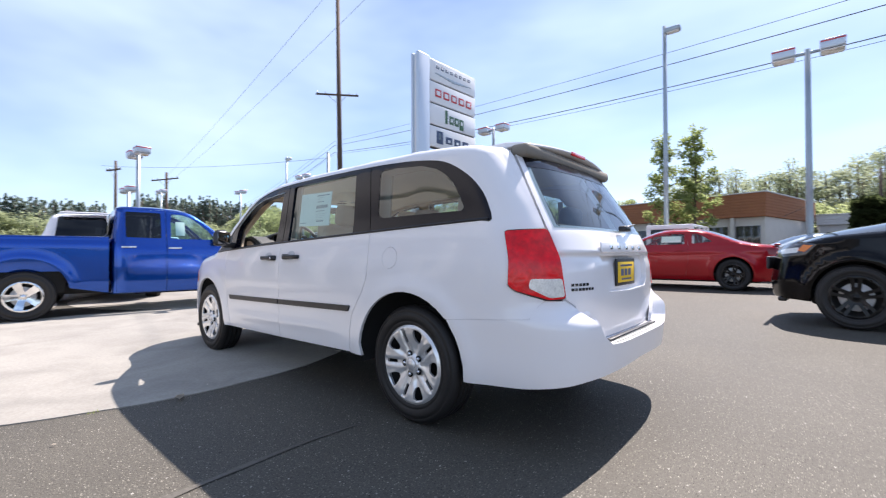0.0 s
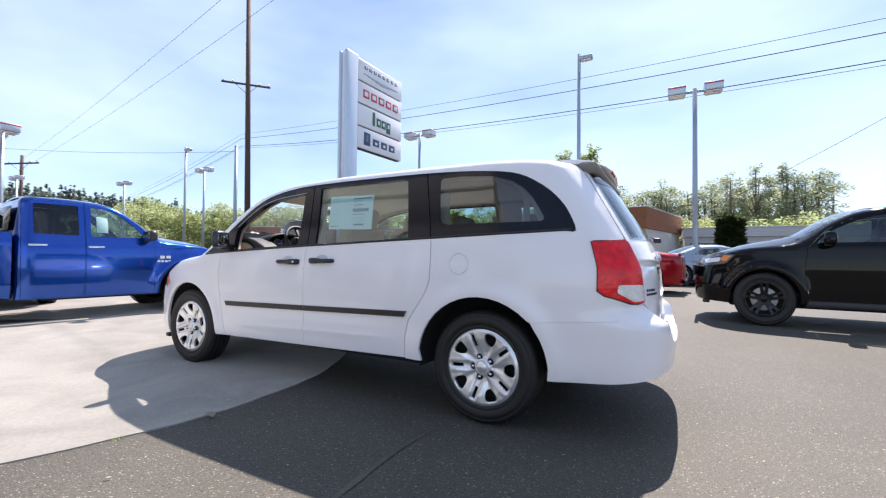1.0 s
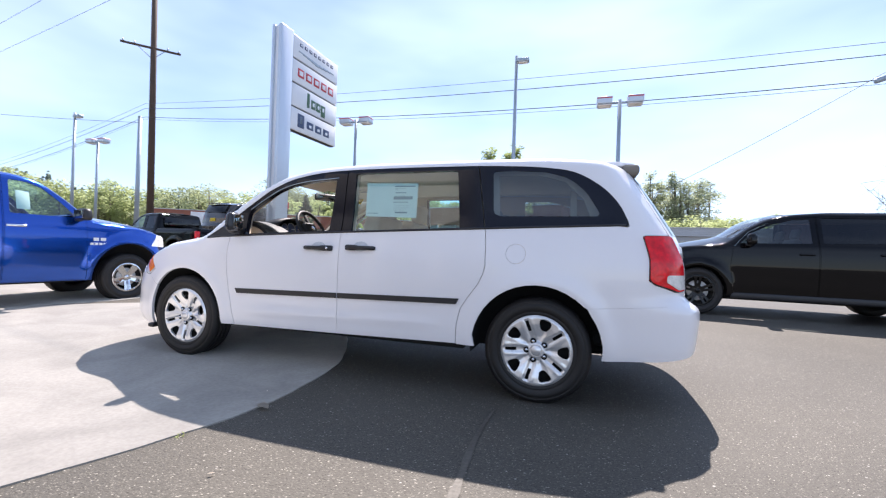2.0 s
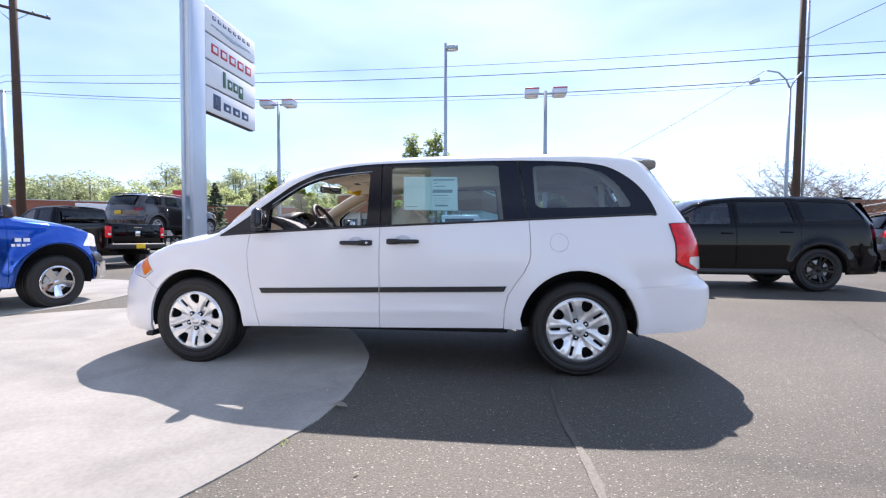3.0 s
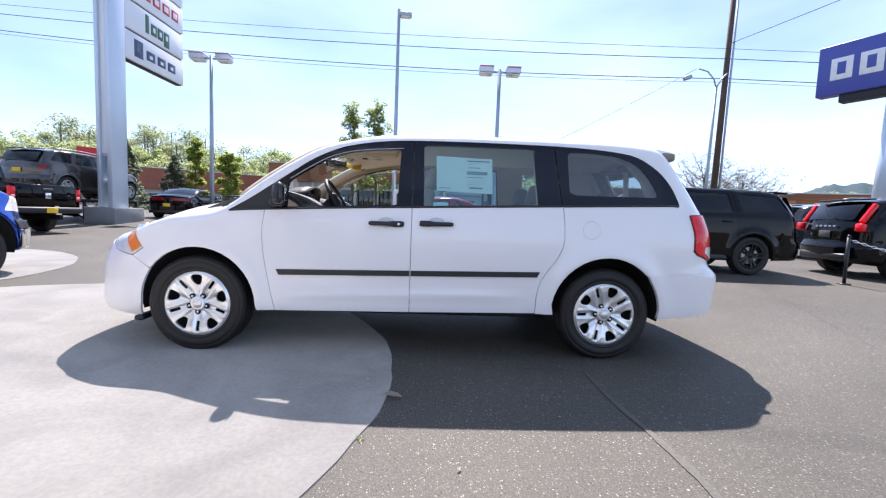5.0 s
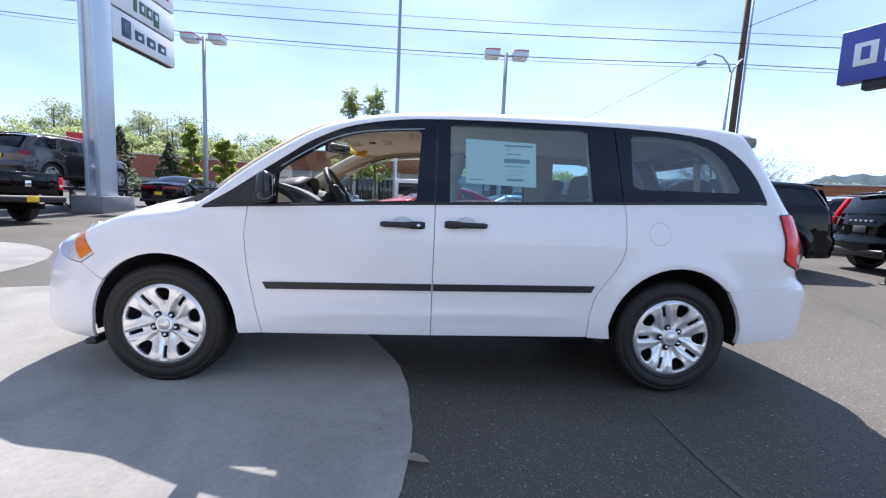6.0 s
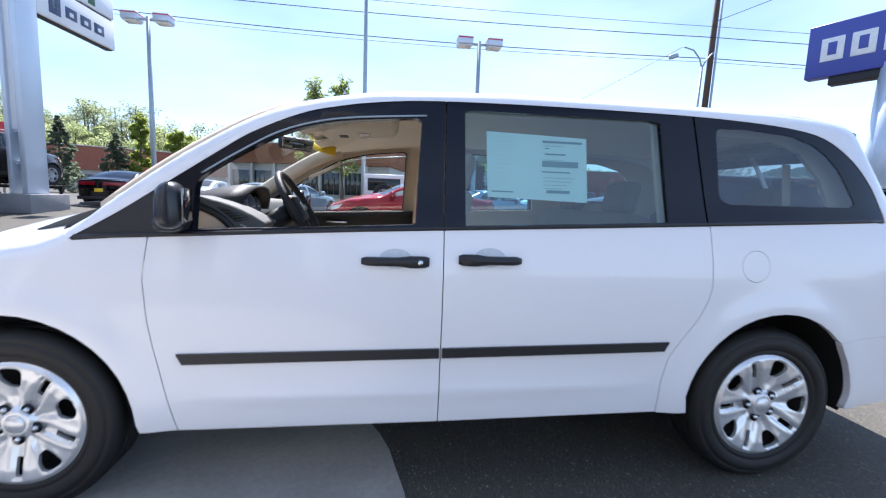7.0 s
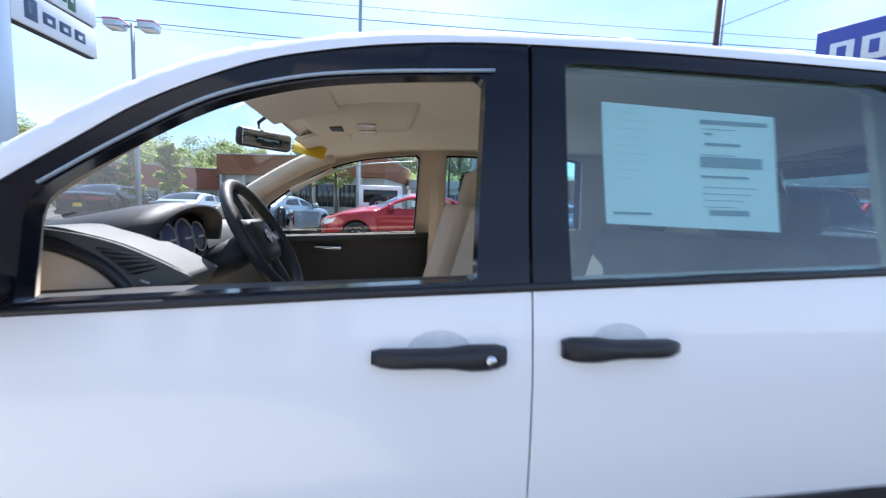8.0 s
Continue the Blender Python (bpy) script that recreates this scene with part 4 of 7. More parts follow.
    tl_ob = part_mesh("tail_lamp", sheet("tail_lamp", rounded(tlp, 0.02), [], f, 0.03, 0.04, -0.014), REDLENS, car, "red tail lamp with clear reverse lens")
    part_mesh("reverse_lens", sheet("reverse_lens", rounded([(2.36, 0.905), (2.53, 0.905), (2.545, 0.815), (2.46, 0.81), (2.35, 0.86)], 0.015), [], f, 0.03, 0.003, -0.018), CLEARLENS, tl_ob)
    rim_pts = rounded(tlp, 0.02)
    P = f(np.array([a for a, b in dense(rim_pts, 0.03)]), np.array([b for a, b in dense(rim_pts, 0.03)]), -0.002)
    part("lamp_gasket", tube([tuple(p) for p in P] + [tuple(P[0])], 0.0055, 5), PLASTIC, tl_ob)
    # rear bumper corner to the middle
    s1 = VAN.S[-1]
    rb = A([(1.955, 0.335), (1.962, 0.40)] + [(x, z) for x, z in ra if x > 1.6 and 0.41 < z < 0.655] + [(1.858, 0.6668), (1.90, 0.6708)]) + [(2.30, 0.7038), (2.44, 0.7938), (2.555, 0.79), (2.61, 0.755), (2.67, 0.68), (2.72, 0.60), (2.79, 0.557), (2.9, 0.55), (s1, 0.55), (s1, 0.415), (2.8, 0.40), (2.6, 0.388), (2.45, 0.372), (2.25, 0.352)]
    part_mesh("rear_bumper", sheet("rear_bumper", rb, [], f, 0.03, 0.03 if sgn < 0 else 0.11), WHITE, car, "white rear bumper")
    part_mesh("bumper_inner_wall", sheet("bumper_inner_wall", [(2.56, 0.535), (2.56, 0.80), (2.64, 0.80), (2.86, 0.60), (2.86, 0.535)], [], lambda u, v, inset=0.0: f(u, v, inset + np.interp(v, [0.5, 0.69, 0.72, 0.76, 0.82], [0.075, 0.075, 0.04, 0.02, 0.02])), 0.03, 0.02), WHITE, car)
    def shelf(u, v, inset=0.0):
        q = f(u, 0 * u + 0.548, v)
        q[..., 2] += 0.012 * v / 0.1 - inset
        return q
    part_mesh("bumper_shelf", sheet("bumper_shelf", [(2.79, 0.002), (s1, 0.002), (s1, 0.11), (2.80, 0.11)], [], shelf, 0.05, 0.01), WHITE, car)
    for v0 in (0.022, 0.044):
        part_mesh("bumper_rib", sheet("bumper_rib", [(2.84, v0), (s1, v0), (s1, v0 + 0.007), (2.84, v0 + 0.007)], [], shelf, 0.05, 0.004, -0.002), GREYTRIM, car)
    # tailgate half
    tg = [(2.565, 0.80), (2.535, 1.0), (2.510, 1.165), (2.522, 1.30), (2.548, 1.45), (2.592, 1.642), (s1, 1.655), (s1, 1.018), (s1 - 0.40, 1.018), (s1 - 0.39, 0.87), (s1 - 0.33, 0.815), (s1, 0.805), (s1, 0.565), (2.90, 0.565), (2.80, 0.573), (2.735, 0.61), (2.685, 0.69), (2.625, 0.765)]
    def tgf(u, v, inset=0.0):
        vv = np.maximum(v, 0.80)
        q = f(u, vv, inset + np.interp(v, [0.55, 0.80, 0.95, 1.016, 1.030, 1.2], [0.014, 0.0, 0.004, 0.016, 0.0, 0.0]))
        q[..., 2] += v - vv
        return q
    rg = [(2.58, 1.18), (2.59, 1.30), (2.615, 1.45), (2.65, 1.585), (s1 + 0.0, 1.60), (s1, 1.18)]
    part_mesh("tailgate", sheet("tailgate", tg, [[(a, b) for a, b in rg[:4]] + [(s1 - 0.004, 1.59), (s1 - 0.004, 1.18)]], tgf, 0.025, 0.034), WHITE, car, "white tailgate")
    part_mesh("plate_recess", sheet("plate_recess", [(s1, 1.018), (s1 - 0.40, 1.018), (s1 - 0.39, 0.87), (s1 - 0.33, 0.815), (s1, 0.805)], [], tgf, 0.05, 0.004, 0.032), WHITE, car)
    if sgn < 0:
        letters = [(2.60 + 0.028 * k, 0.862, 2.622 + 0.028 * k, 0.876) for k in range(5)] + [(2.60 + 0.026 * k, 0.838, 2.621 + 0.026 * k, 0.852) for k in range(7)]
        bars("model_badge", letters, CHROME, lambda a, b: tuple(tgf(np.array([a]), np.array([b]), -0.003)[0]), car)
    part_mesh("rear_glass", sheet("rear_glass", [(2.555, 1.168), (2.565, 1.30), (2.59, 1.45), (2.625, 1.592), (s1, 1.60), (s1, 1.168)], [], f, 0.06, 0.004, -0.004), REARPANE, car, "tinted rear window")
    part_mesh("glass_band", sheet("glass_band", [(2.605, 1.525), (2.632, 1.634), (s1, 1.650), (s1, 1.540)], [], f, 0.06, 0.002, -0.006), GLOSSB, car, "black band along the rear glass")
    # dark sheet added behind the tailgate gap to keep sun from leaking through
    part_mesh("tailgate_jamb", sheet("tailgate_jamb", [(2.44, 0.74), (2.44, 1.62), (2.63, 1.62), (2.63, 0.74)], [], f, 0.08, 0.0, 0.03), DARK, car)
    # wheel housings
    liner(VAN, -1.535, 0.358, 0.427, 0.30, sgn, car)
    liner(VAN, 1.530, 0.370, 0.434, 0.30, sgn, car)
    # sill underside
    part("sill", box(2.0, 0.10, 0.07, 0.02, pose(0.02, sgn * 0.80, 0.335)), DARK, car)
    # inner trim: one skin with openings
    def grow(poly, k):
        q = np.array(poly)
        c = q.mean(0)
        d = q - c
        return [tuple(c + p * (1 + k / max(np.hypot(*p), 1e-6))) for p in d]
    inn = A([(-1.02, 0.45), (1.05, 0.45), (1.15, 0.86), (2.26, 0.90), (2.24, 1.20), (2.18, 1.36), (2.06, 1.50), (1.90, 1.575), (1.72, 1.605), (1.3, 1.625), (0.46, 1.635), (-0.2, 1.622), (-0.53, 1.562), (-0.84, 1.405), (-1.02, 1.275)])
    qh = A([(1.25, 1.25), (1.23, 1.57), (1.5, 1.57), (1.7, 1.52), (1.82, 1.40), (1.88, 1.25)])
    trim = part_mesh("side_trim", sheet("side_trim", inn, [grow(A(win), 0.034 if sgn < 0 else 0.006), grow(A(sw), 0.012), qh], f, 0.08, 0.02, 0.075), BEIGE, car, "beige interior side trim")
    low = A([(-0.98, 0.5), (0.0, 0.5), (0.0, belt(0) - 0.002), (-0.98, belt(-0.98) - 0.002)])
    part_mesh("door_card", sheet("door_card", low, [], f, 0.08, 0.03, 0.082), DASH, pd, "dark door card")
    def up(u, v, inset=0.0):
        return np.stack([u, sgn * v, 0 * u + 1.135 + 0.043 * u - inset], -1)
    part_mesh("door_cap", sheet("door_cap", [(-0.95, 0.80), (0.0, 0.80), (0.0, 0.925), (-0.95, 0.905)], [], up, 0.1, 0.03), DASH, pd, "dark door top edge")
    # mirror
    mb = bmesh.new()
    rbox(mb, 0.090, 0.165, 0.156, 0.055, pose(-0.905, sgn * 1.07, 1.193, 0, 0, -sgn * 12), 5, 0.14)
    mi = part("door_mirror", mb, MIRRORBLACK, car, "black door mirror with silver glass")
    part("mirror_glass", box(0.006, 0.128, 0.114, 0.035, pose(-0.8615, sgn * 1.061, 1.193, 0, 0, -sgn * 12)), MIRRORGLASS, mi)
    part("mirror_arm", box(0.09, 0.16, 0.055, 0.025, pose(-0.945, sgn * 0.97, 1.125)), PLASTIC, mi)


def make_van():
    car = thing("minivan", pose(0, 0, 0), "white minivan with silver wheel covers parked half on concrete", "minivan")
    for sgn in (-1, 1):
        van_side(sgn, car)
    lid = VAN.lid()
    x0, x1 = float(VAN.ex[0]) + 0.01, float(VAN.ex[-1]) - 0.004
    xs = np.linspace(-0.47, x1, 90)
    part_mesh("roof", sheet("roof", [(x1, 1.0)] + [(x, 1.0) for x in xs[::-1][1:]] + [(-0.655 + 0.08 * v * v, v) for v in np.linspace(0.98, -0.98, 21)] + [(x, -1.0) for x in xs], [], lid, 0.08, 0.02), WHITE, car, "white roof")
    ws = [(-1.60 + 0.27 * v * v, v) for v in np.linspace(-0.955, 0.955, 25)] + [(-0.66 + 0.08 * v * v, v) for v in np.linspace(0.885, -0.885, 21)]
    part_mesh("windscreen", sheet("windscreen", ws, [], lid, 0.08, 0, 0.004), PANE, car, "clear windscreen")
    for sg in (-1, 1):
        ap = [(-1.33, sg * 1.0)] + [(x, sg * 1.0) for x in np.linspace(-1.3, -0.47, 48)] + [(-0.577, sg * 0.98), (-0.595, sg * 0.89)] + [(-1.60 + 0.27 * v * v, sg * v) for v in (0.958, 0.985)]
        part_mesh("windscreen_pillar", sheet("windscreen_pillar", ap, [], lid, 0.03, 0.02), WHITE, car)
    hood = [(x0 + 0.0, -0.9)] + [(x, -1.0) for x in np.linspace(x0 + 0.03, -1.36, 22)] + [(-1.63 + 0.25 * v * v, v) for v in np.linspace(-0.99, 0.99, 25)] + [(x, 1.0) for x in np.linspace(-1.36, x0 + 0.03, 22)] + [(x0, 0.9)]
    part_mesh("bonnet", sheet("bonnet", hood, [], lid, 0.07, 0.02), WHITE, car, "white bonnet")
    # cowl and wipers
    cw = bmesh.new()
    for k in (-1, 1):
        rod(cw, (-1.52, k * 0.30 - 0.25, 1.165), (-1.36, k * 0.30 + 0.28, 1.19), 0.008, 0.006, 6)
    part("windscreen_wiper", cw, PLASTIC, car)
    # rear spoiler
    sp = bmesh.new()
    ys = np.linspace(-0.62, 0.62, 15)
    rows = []
    for y in ys:
        b = 1 - (y / 0.62) ** 2
        xe = 2.155 + 0.06 * b
        zt = 1.678 + 0.030 * b
        pr = [(xe - 0.26, zt + 0.012), (xe - 0.12, zt + 0.012), (xe - 0.02, zt - 0.004), (xe, zt - 0.016), (xe - 0.008, zt - 0.024), (xe - 0.14, zt - 0.028), (xe - 0.26, zt - 0.03)]
        rows.append([sp.verts.new((a, y, c)) for a, c in pr])
    for p, q in zip(rows, rows[1:]):
        for j in range(7):
            sp.faces.new((p[j], p[(j + 1) % 7], q[(j + 1) % 7], q[j]))
    sp.faces.new(rows[0]), sp.faces.new(rows[-1][::-1])
    bmesh.ops.recalc_face_normals(sp, faces=sp.faces)
    spo = part("rear_spoiler", sp, WHITE, car, "white rear roof spoiler")
    part("brake_light", box(0.012, 0.22, 0.022, 0.004, pose(2.207, 0, 1.688)), REDLENS, spo)
    # number plate recess and tag
    tg = car
    f = VAN.skin(-1)
    plate = part("dealer_plate", box(0.012, 0.335, 0.165, 0.006, pose(2.507, 0, 0.917)), PLASTIC, tg, "black-framed yellow dealer tag")
    part("tag_face", box(0.004, 0.295, 0.125, 0.002, pose(2.513, 0, 0.917)), YELLOW, plate)
    bars("tag_print", [(-0.11, 0.034, 0.11, 0.046), (-0.10, -0.022, -0.05, 0.020), (-0.035, -0.022, 0.015, 0.020), (0.03, -0.022, 0.08, 0.020), (-0.09, -0.048, 0.09, -0.038)], TAGBLUE, lambda a, b: (2.5158, a, 0.917 + b), plate)
    part("tailgate_bar", box(0.012, 0.80, 0.062, 0.005, pose(2.507, 0, 1.066, 0, -10, 0)), WHITE, tg)
    for k in range(5):
        part("badge_block", box(0.006, 0.042, 0.024, 0.003, pose(2.515, (k - 2) * 0.13, 1.066, 0, -10, 0)), CHROME, tg)
    part("bumper_step", box(0.03, 0.86, 0.010, 0.004, pose(2.555, 0, 0.562)), PLASTIC, tg)
    rw = bmesh.new()
    rod(rw, (2.50, 0.02, 1.19), (2.44, 0.42, 1.235), 0.010, 0.006, 6)
    rbox(rw, 0.05, 0.10, 0.035, 0.01, pose(2.50, 0.02, 1.185))
    part("rear_wiper", rw, PLASTIC, tg)
    # underbody
    part("underbody", box(4.2, 1.25, 0.14, 0.04, pose(0.1, 0, 0.39)), DARK, car)
    # two unseen boxes, added to stop sunlight leaking out under the tail
    part("rear_leak_blocker", box(0.46, 1.40, 0.36, 0.04, pose(2.235, 0, 0.62)), DARK, car)
    part("rear_floor_blocker", box(0.52, 1.5, 0.10, 0.03, pose(2.17, 0, 0.44)), DARK, car)
    part("exhaust", rod(bmesh.new(), (1.2, 0.45, 0.27), (2.3, 0.5, 0.33), 0.03), DARK, car)
    put_wheels(cover_wheel(Matrix.Identity(4), 0.358, 0.245), car, -1.543, 1.539, 0.825, 0.358)
    # ---- inside ----
    hl_x = np.linspace(-0.45, 2.1, 30)
    hl = [(-0.655 + 0.08 * v * v, v) for v in np.linspace(0.9, -0.9, 21)] + [(x, -0.97) for x in hl_x] + [(x, 0.97) for x in hl_x[::-1]]
    part_mesh("headliner", sheet("headliner", hl, [], lid, 0.06, 0.01, 0.05), HEADLINER, car, "beige headliner")
    part("rear_header_trim", box(0.12, 1.28, 0.075, 0.025, pose(2.125, 0, 1.630)), TAUPE, car, "grey trim over the tailgate opening")
    part("tailgate_trim", box(0.03, 1.36, 0.42, 0.012, pose(2.405, 0, 0.98, 0, -8, 0)), TAUPE, car, "grey inner tailgate panel")
    part("cabin_floor", box(2.0, 1.6, 0.06, 0.02, pose(0.03, 0, 0.44)), BEIGE, car)
    part("load_floor", box(1.38, 1.1, 0.06, 0.02, pose(1.72, 0, 0.46)), BEIGE, car)
    # dashboard: a swept section
    prof = [(-1.55, 1.10), (-1.35, 1.175), (-1.12, 1.225), (-0.97, 1.228), (-0.90, 1.195), (-0.89, 1.11), (-0.93, 0.98), (-1.0, 0.78), (-1.3, 0.60)]
    bm = bmesh.new()
    rows = []
    for y in np.linspace(-0.66, 0.78, 25):
        dish = 0.05 * (abs(y) / 0.8) ** 2
        rows.append([bm.verts.new((x + dish, y, z - 0.02 - 0.02 * (y / 0.8) ** 2 * (z > 1.0))) for x, z in prof])
    for p, q in zip(rows, rows[1:]):
        for j in range(len(prof) - 1):
            bm.faces.new((p[j], q[j], q[j + 1], p[j + 1]))
    bmesh.ops.recalc_face_normals(bm, faces=bm.faces)
    dash = part("dashboard", bm, DASHTOP, car, "dark dashboard with silver vents")
    # driver's end: a body that sweeps back along the door, a grey plate with the vent, a beige panel under it
    def slab(name, outline, y0, y1, mt, holes=(), label=""):
        def fl(u, v, inset=0.0):
            return np.stack([u, 0 * u + y0 + inset, v], -1)
        return part_mesh(name, sheet(name, outline, list(holes), fl, 0.03, y1 - y0), mt, dash, label)
    end = smooth_line([(-1.55, 1.07), (-1.35, 1.15), (-1.15, 1.20), (-0.985, 1.222), (-0.90, 1.208), (-0.822, 1.186), (-0.744, 1.150), (-0.690, 1.118)], 4) + [(-0.72, 1.07), (-0.80, 1.0), (-0.86, 0.9), (-0.95, 0.75), (-1.3, 0.6)]
    slab("dash_end", end, -0.752, -0.60, DASHTOP, label="grey dashboard end beside the door")
    plate_o = smooth_line([(-0.985, 1.219), (-0.898, 1.205), (-0.822, 1.183), (-0.744, 1.147), (-0.684, 1.115)], 4) + smooth_line([(-0.746, 1.087), (-0.803, 1.083), (-0.846, 1.132), (-0.900, 1.174)], 3)
    vent = rounded([(-0.883, 1.182), (-0.801, 1.168), (-0.750, 1.136), (-0.807, 1.118)], 0.012)
    slab("vent_plate", plate_o, -0.760, -0.752, GREYTRIM, [vent], "grey metal vent surround")
    slab("vent_back", vent, -0.7545, -0.7525, PLASTIC)
    for k in range(5):
        q = (k + 0.5) / 5
        p0, p1 = Vector((-0.883, -0.759, 1.182)).lerp(Vector((-0.807, -0.759, 1.118)), q), Vector((-0.801, -0.759, 1.168)).lerp(Vector((-0.750, -0.759, 1.136)), q)
        part("vent_slat", rod(bmesh.new(), p0, p1, 0.0035, 0.0035, 6), GREYTRIM, dash)
    part("vent_knob", box(0.022, 0.010, 0.007, 0.003, pose(-0.780, -0.764, 1.106, 0, 22, 0)), SILVERTRIM, dash)
    border = smooth_line([(-1.06, 1.186), (-0.985, 1.188), (-0.925, 1.172), (-0.862, 1.136), (-0.812, 1.078), (-0.79, 1.02)], 4)
    part("end_border", tube([(x, -0.757, z) for x, z in border], 0.015, 8), PLASTIC, dash, "black rim of the end panel")
    slab("dash_end_panel", smooth_line([(-1.05, 1.172), (-0.985, 1.172), (-0.935, 1.158), (-0.876, 1.126), (-0.828, 1.072), (-0.81, 1.02)], 3) + [(-1.05, 1.02)], -0.758, -0.752, BEIGE, label="beige dashboard end panel")
    for k in range(5):
        part("panel_slot", box(0.010, 0.006, 0.050, 0.003, pose(-0.965 + 0.022 * k, -0.760, 1.045)), PLASTIC, dash)
    # instrument hood: a visor over a dark dial panel
    hood_rows = []
    hb_ = bmesh.new()
    for x, hh in ((-1.34, 0.03), (-1.20, 0.058), (-1.06, 0.088), (-0.96, 0.112), (-0.88, 0.124), (-0.80, 0.118), (-0.806, 0.104), (-0.87, 0.104)):
        hood_rows.append([hb_.verts.new((x - 0.035 * (1 - math.sin(a)), -0.40 + (0.225 if hh != 0.104 else 0.208) * math.cos(a), 1.155 + hh * math.sin(a) ** 0.7)) for a in np.linspace(math.pi, 0, 21)])
    for p, q in zip(hood_rows, hood_rows[1:]):
        for k in range(20):
            hb_.faces.new((p[k], q[k], q[k + 1], p[k + 1]))
    bmesh.ops.recalc_face_normals(hb_, faces=hb_.faces)
    part("gauge_hood", hb_, DASH, dash, "dark visor over the instruments")
    part("dial_panel", box(0.012, 0.34, 0.15, 0.03, pose(-0.872, -0.38, 1.165, 0, -10, 0)), GLOSSB, dash)
    for y, r in ((-0.475, 0.046), (-0.38, 0.058), (-0.285, 0.046)):
        part("gauge", tube([(-0.862 - 0.010 * math.sin(a), y + r * math.cos(a), 1.172 + r * math.sin(a)) for a in np.linspace(0, 2 * math.pi, 25)], 0.0035, 6), SILVERTRIM, dash, "round silver-ringed gauge")
        part("dial_face", cyl(bmesh.new(), r * 0.93, r * 0.90, 0.003, pose(-0.8655, y, 1.172, 0, 80, 0), 24), TAGBLUE, dash)
        bars("dial_mark", [(-0.1 * r, -0.004, 0.75 * r, 0.003)], LETTERWHITE, lambda a, b, y=y: (-0.8595, y + a, 1.172 + b), dash)
    for sg in (-1, 1):
        P = lid(np.linspace(-1.25, -0.56, 12), np.full(12, sg * 0.93), 0.035)
        part("pillar_trim", tube([tuple(q) for q in P], 0.048, 10), BEIGE, car, "beige windscreen pillar trim")
    # steering wheel
    sw = thing_part("steering_wheel", car)
    c, tilt = Vector((-0.632, -0.38, 1.176)), pose(0, 0, 0, 0, 60, 0)
    ring = [tuple(c + tilt @ Vector((0.185 * math.cos(a), 0.185 * math.sin(a), 0))) for a in np.linspace(0, 2 * math.pi, 41)]
    part("wheel_ring", tube(ring, 0.017, 10), DASH, sw)
    part("wheel_hub", box(0.15, 0.17, 0.06, 0.028, Matrix.Translation(c) @ tilt @ pose(0, 0, -0.02)), DASH, sw)
    for a in (-90, 90, 0):
        part("wheel_spoke", box(0.035, 0.17, 0.022, 0.008, Matrix.Translation(c) @ tilt @ pose(0, 0, -0.01, 0, 0, a) @ pose(0, 0.095, 0)), SILVERTRIM if a == 0 else DASH, sw)
    part("wheel_emblem", cyl(bmesh.new(), 0.024, 0.022, 0.006, Matrix.Translation(c) @ tilt @ pose(0, 0, 0.012), 20), CHROME, sw)
    part("steering_column", rod(bmesh.new(), tuple(c + tilt @ Vector((0, 0, -0.02))), tuple(c + tilt @ Vector((0, 0, -0.30))), 0.045, 0.06, 16), DASH, sw)
    # seats
    def seat(x, y, cloth, wide=0.52, bench=False):
        st = thing_part("seat", car)
        low = 0.10 if bench else 0.0
        part("cushion", box(0.52, wide, 0.16, 0.06, pose(x, y, 0.66 - low / 2, 0, -6, 0), 3), cloth, st)
        part("backrest", box(0.15, wide, 0.66, 0.045, pose(x + 0.33, y, 0.98 - low, 0, 16, 0), 5), cloth, st, smooth=False)
        for k in ((-0.25, 0.25) if bench else (0,)):
            part("head_restraint", box(0.10, 0.26, 0.19, 0.045, pose(x + 0.455, y + k * wide, 1.385 - low, 0, 14, 0), 3), cloth, st)
            hb = bmesh.new()
            for q in (-0.05, 0.05):
                rod(hb, (x + 0.44, y + k * wide + q, 1.22 - low), (x + 0.455, y + k * wide + q, 1.33 - low), 0.006, 0.006, 6)
            part("restraint_rods", hb, CHROME, st)
    seat(-0.28, -0.38, CLOTH)
    seat(-0.28, 0.38, CLOTH)
    seat(0.65, 0.0, TAUPE, 1.25, True)
    seat(1.55, 0.0, TAUPE, 1.25, True)
    # belts on the far pillar and the near quarter
    for x, y in ((0.02, 0.80), (1.16, 0.78), (0.02, -0.80), (1.75, 0.74), (1.75, -0.74)):
        sg = 1 if y > 0 else -1
        part("seat_belt", box(0.045, 0.004, 0.60, 0.001, pose(x, y - sg * 0.02, 1.18, sg * 8, 0, 0)), BEIGE, car)
    # rear-view mirror, visors, overhead console
    rv = part("inside_mirror", box(0.035, 0.235, 0.070, 0.02, pose(-0.725, -0.02, 1.525, 0, 6.5, -37.5), 3), PLASTIC, car, "dark inside mirror")
    part("mirror_face", box(0.004, 0.215, 0.055, 0.012, pose(-0.7105, -0.0311, 1.523, 0, 6.5, -37.5)), SKYMIRROR, rv)
    part("mirror_stem", tube([(-0.745, -0.015, 1.545), (-0.75, -0.01, 1.59), (-0.70, 0.0, 1.635)], 0.007, 6), PLASTIC, rv)
    oc = part("overhead_console", box(0.42, 0.32, 0.085, 0.035, pose(-0.37, 0, 1.635, 0, -5, 0), 4, -0.15), HEADLINER, car, "beige overhead console")
    for y in (-0.07, 0.07):
        part("map_light", box(0.07, 0.05, 0.008, 0.003, pose(-0.34, y, 1.590)), CLEARLENS, oc)
    part("console_button", box(0.05, 0.10, 0.01, 0.004, pose(-0.46, 0, 1.586)), DASH, oc)
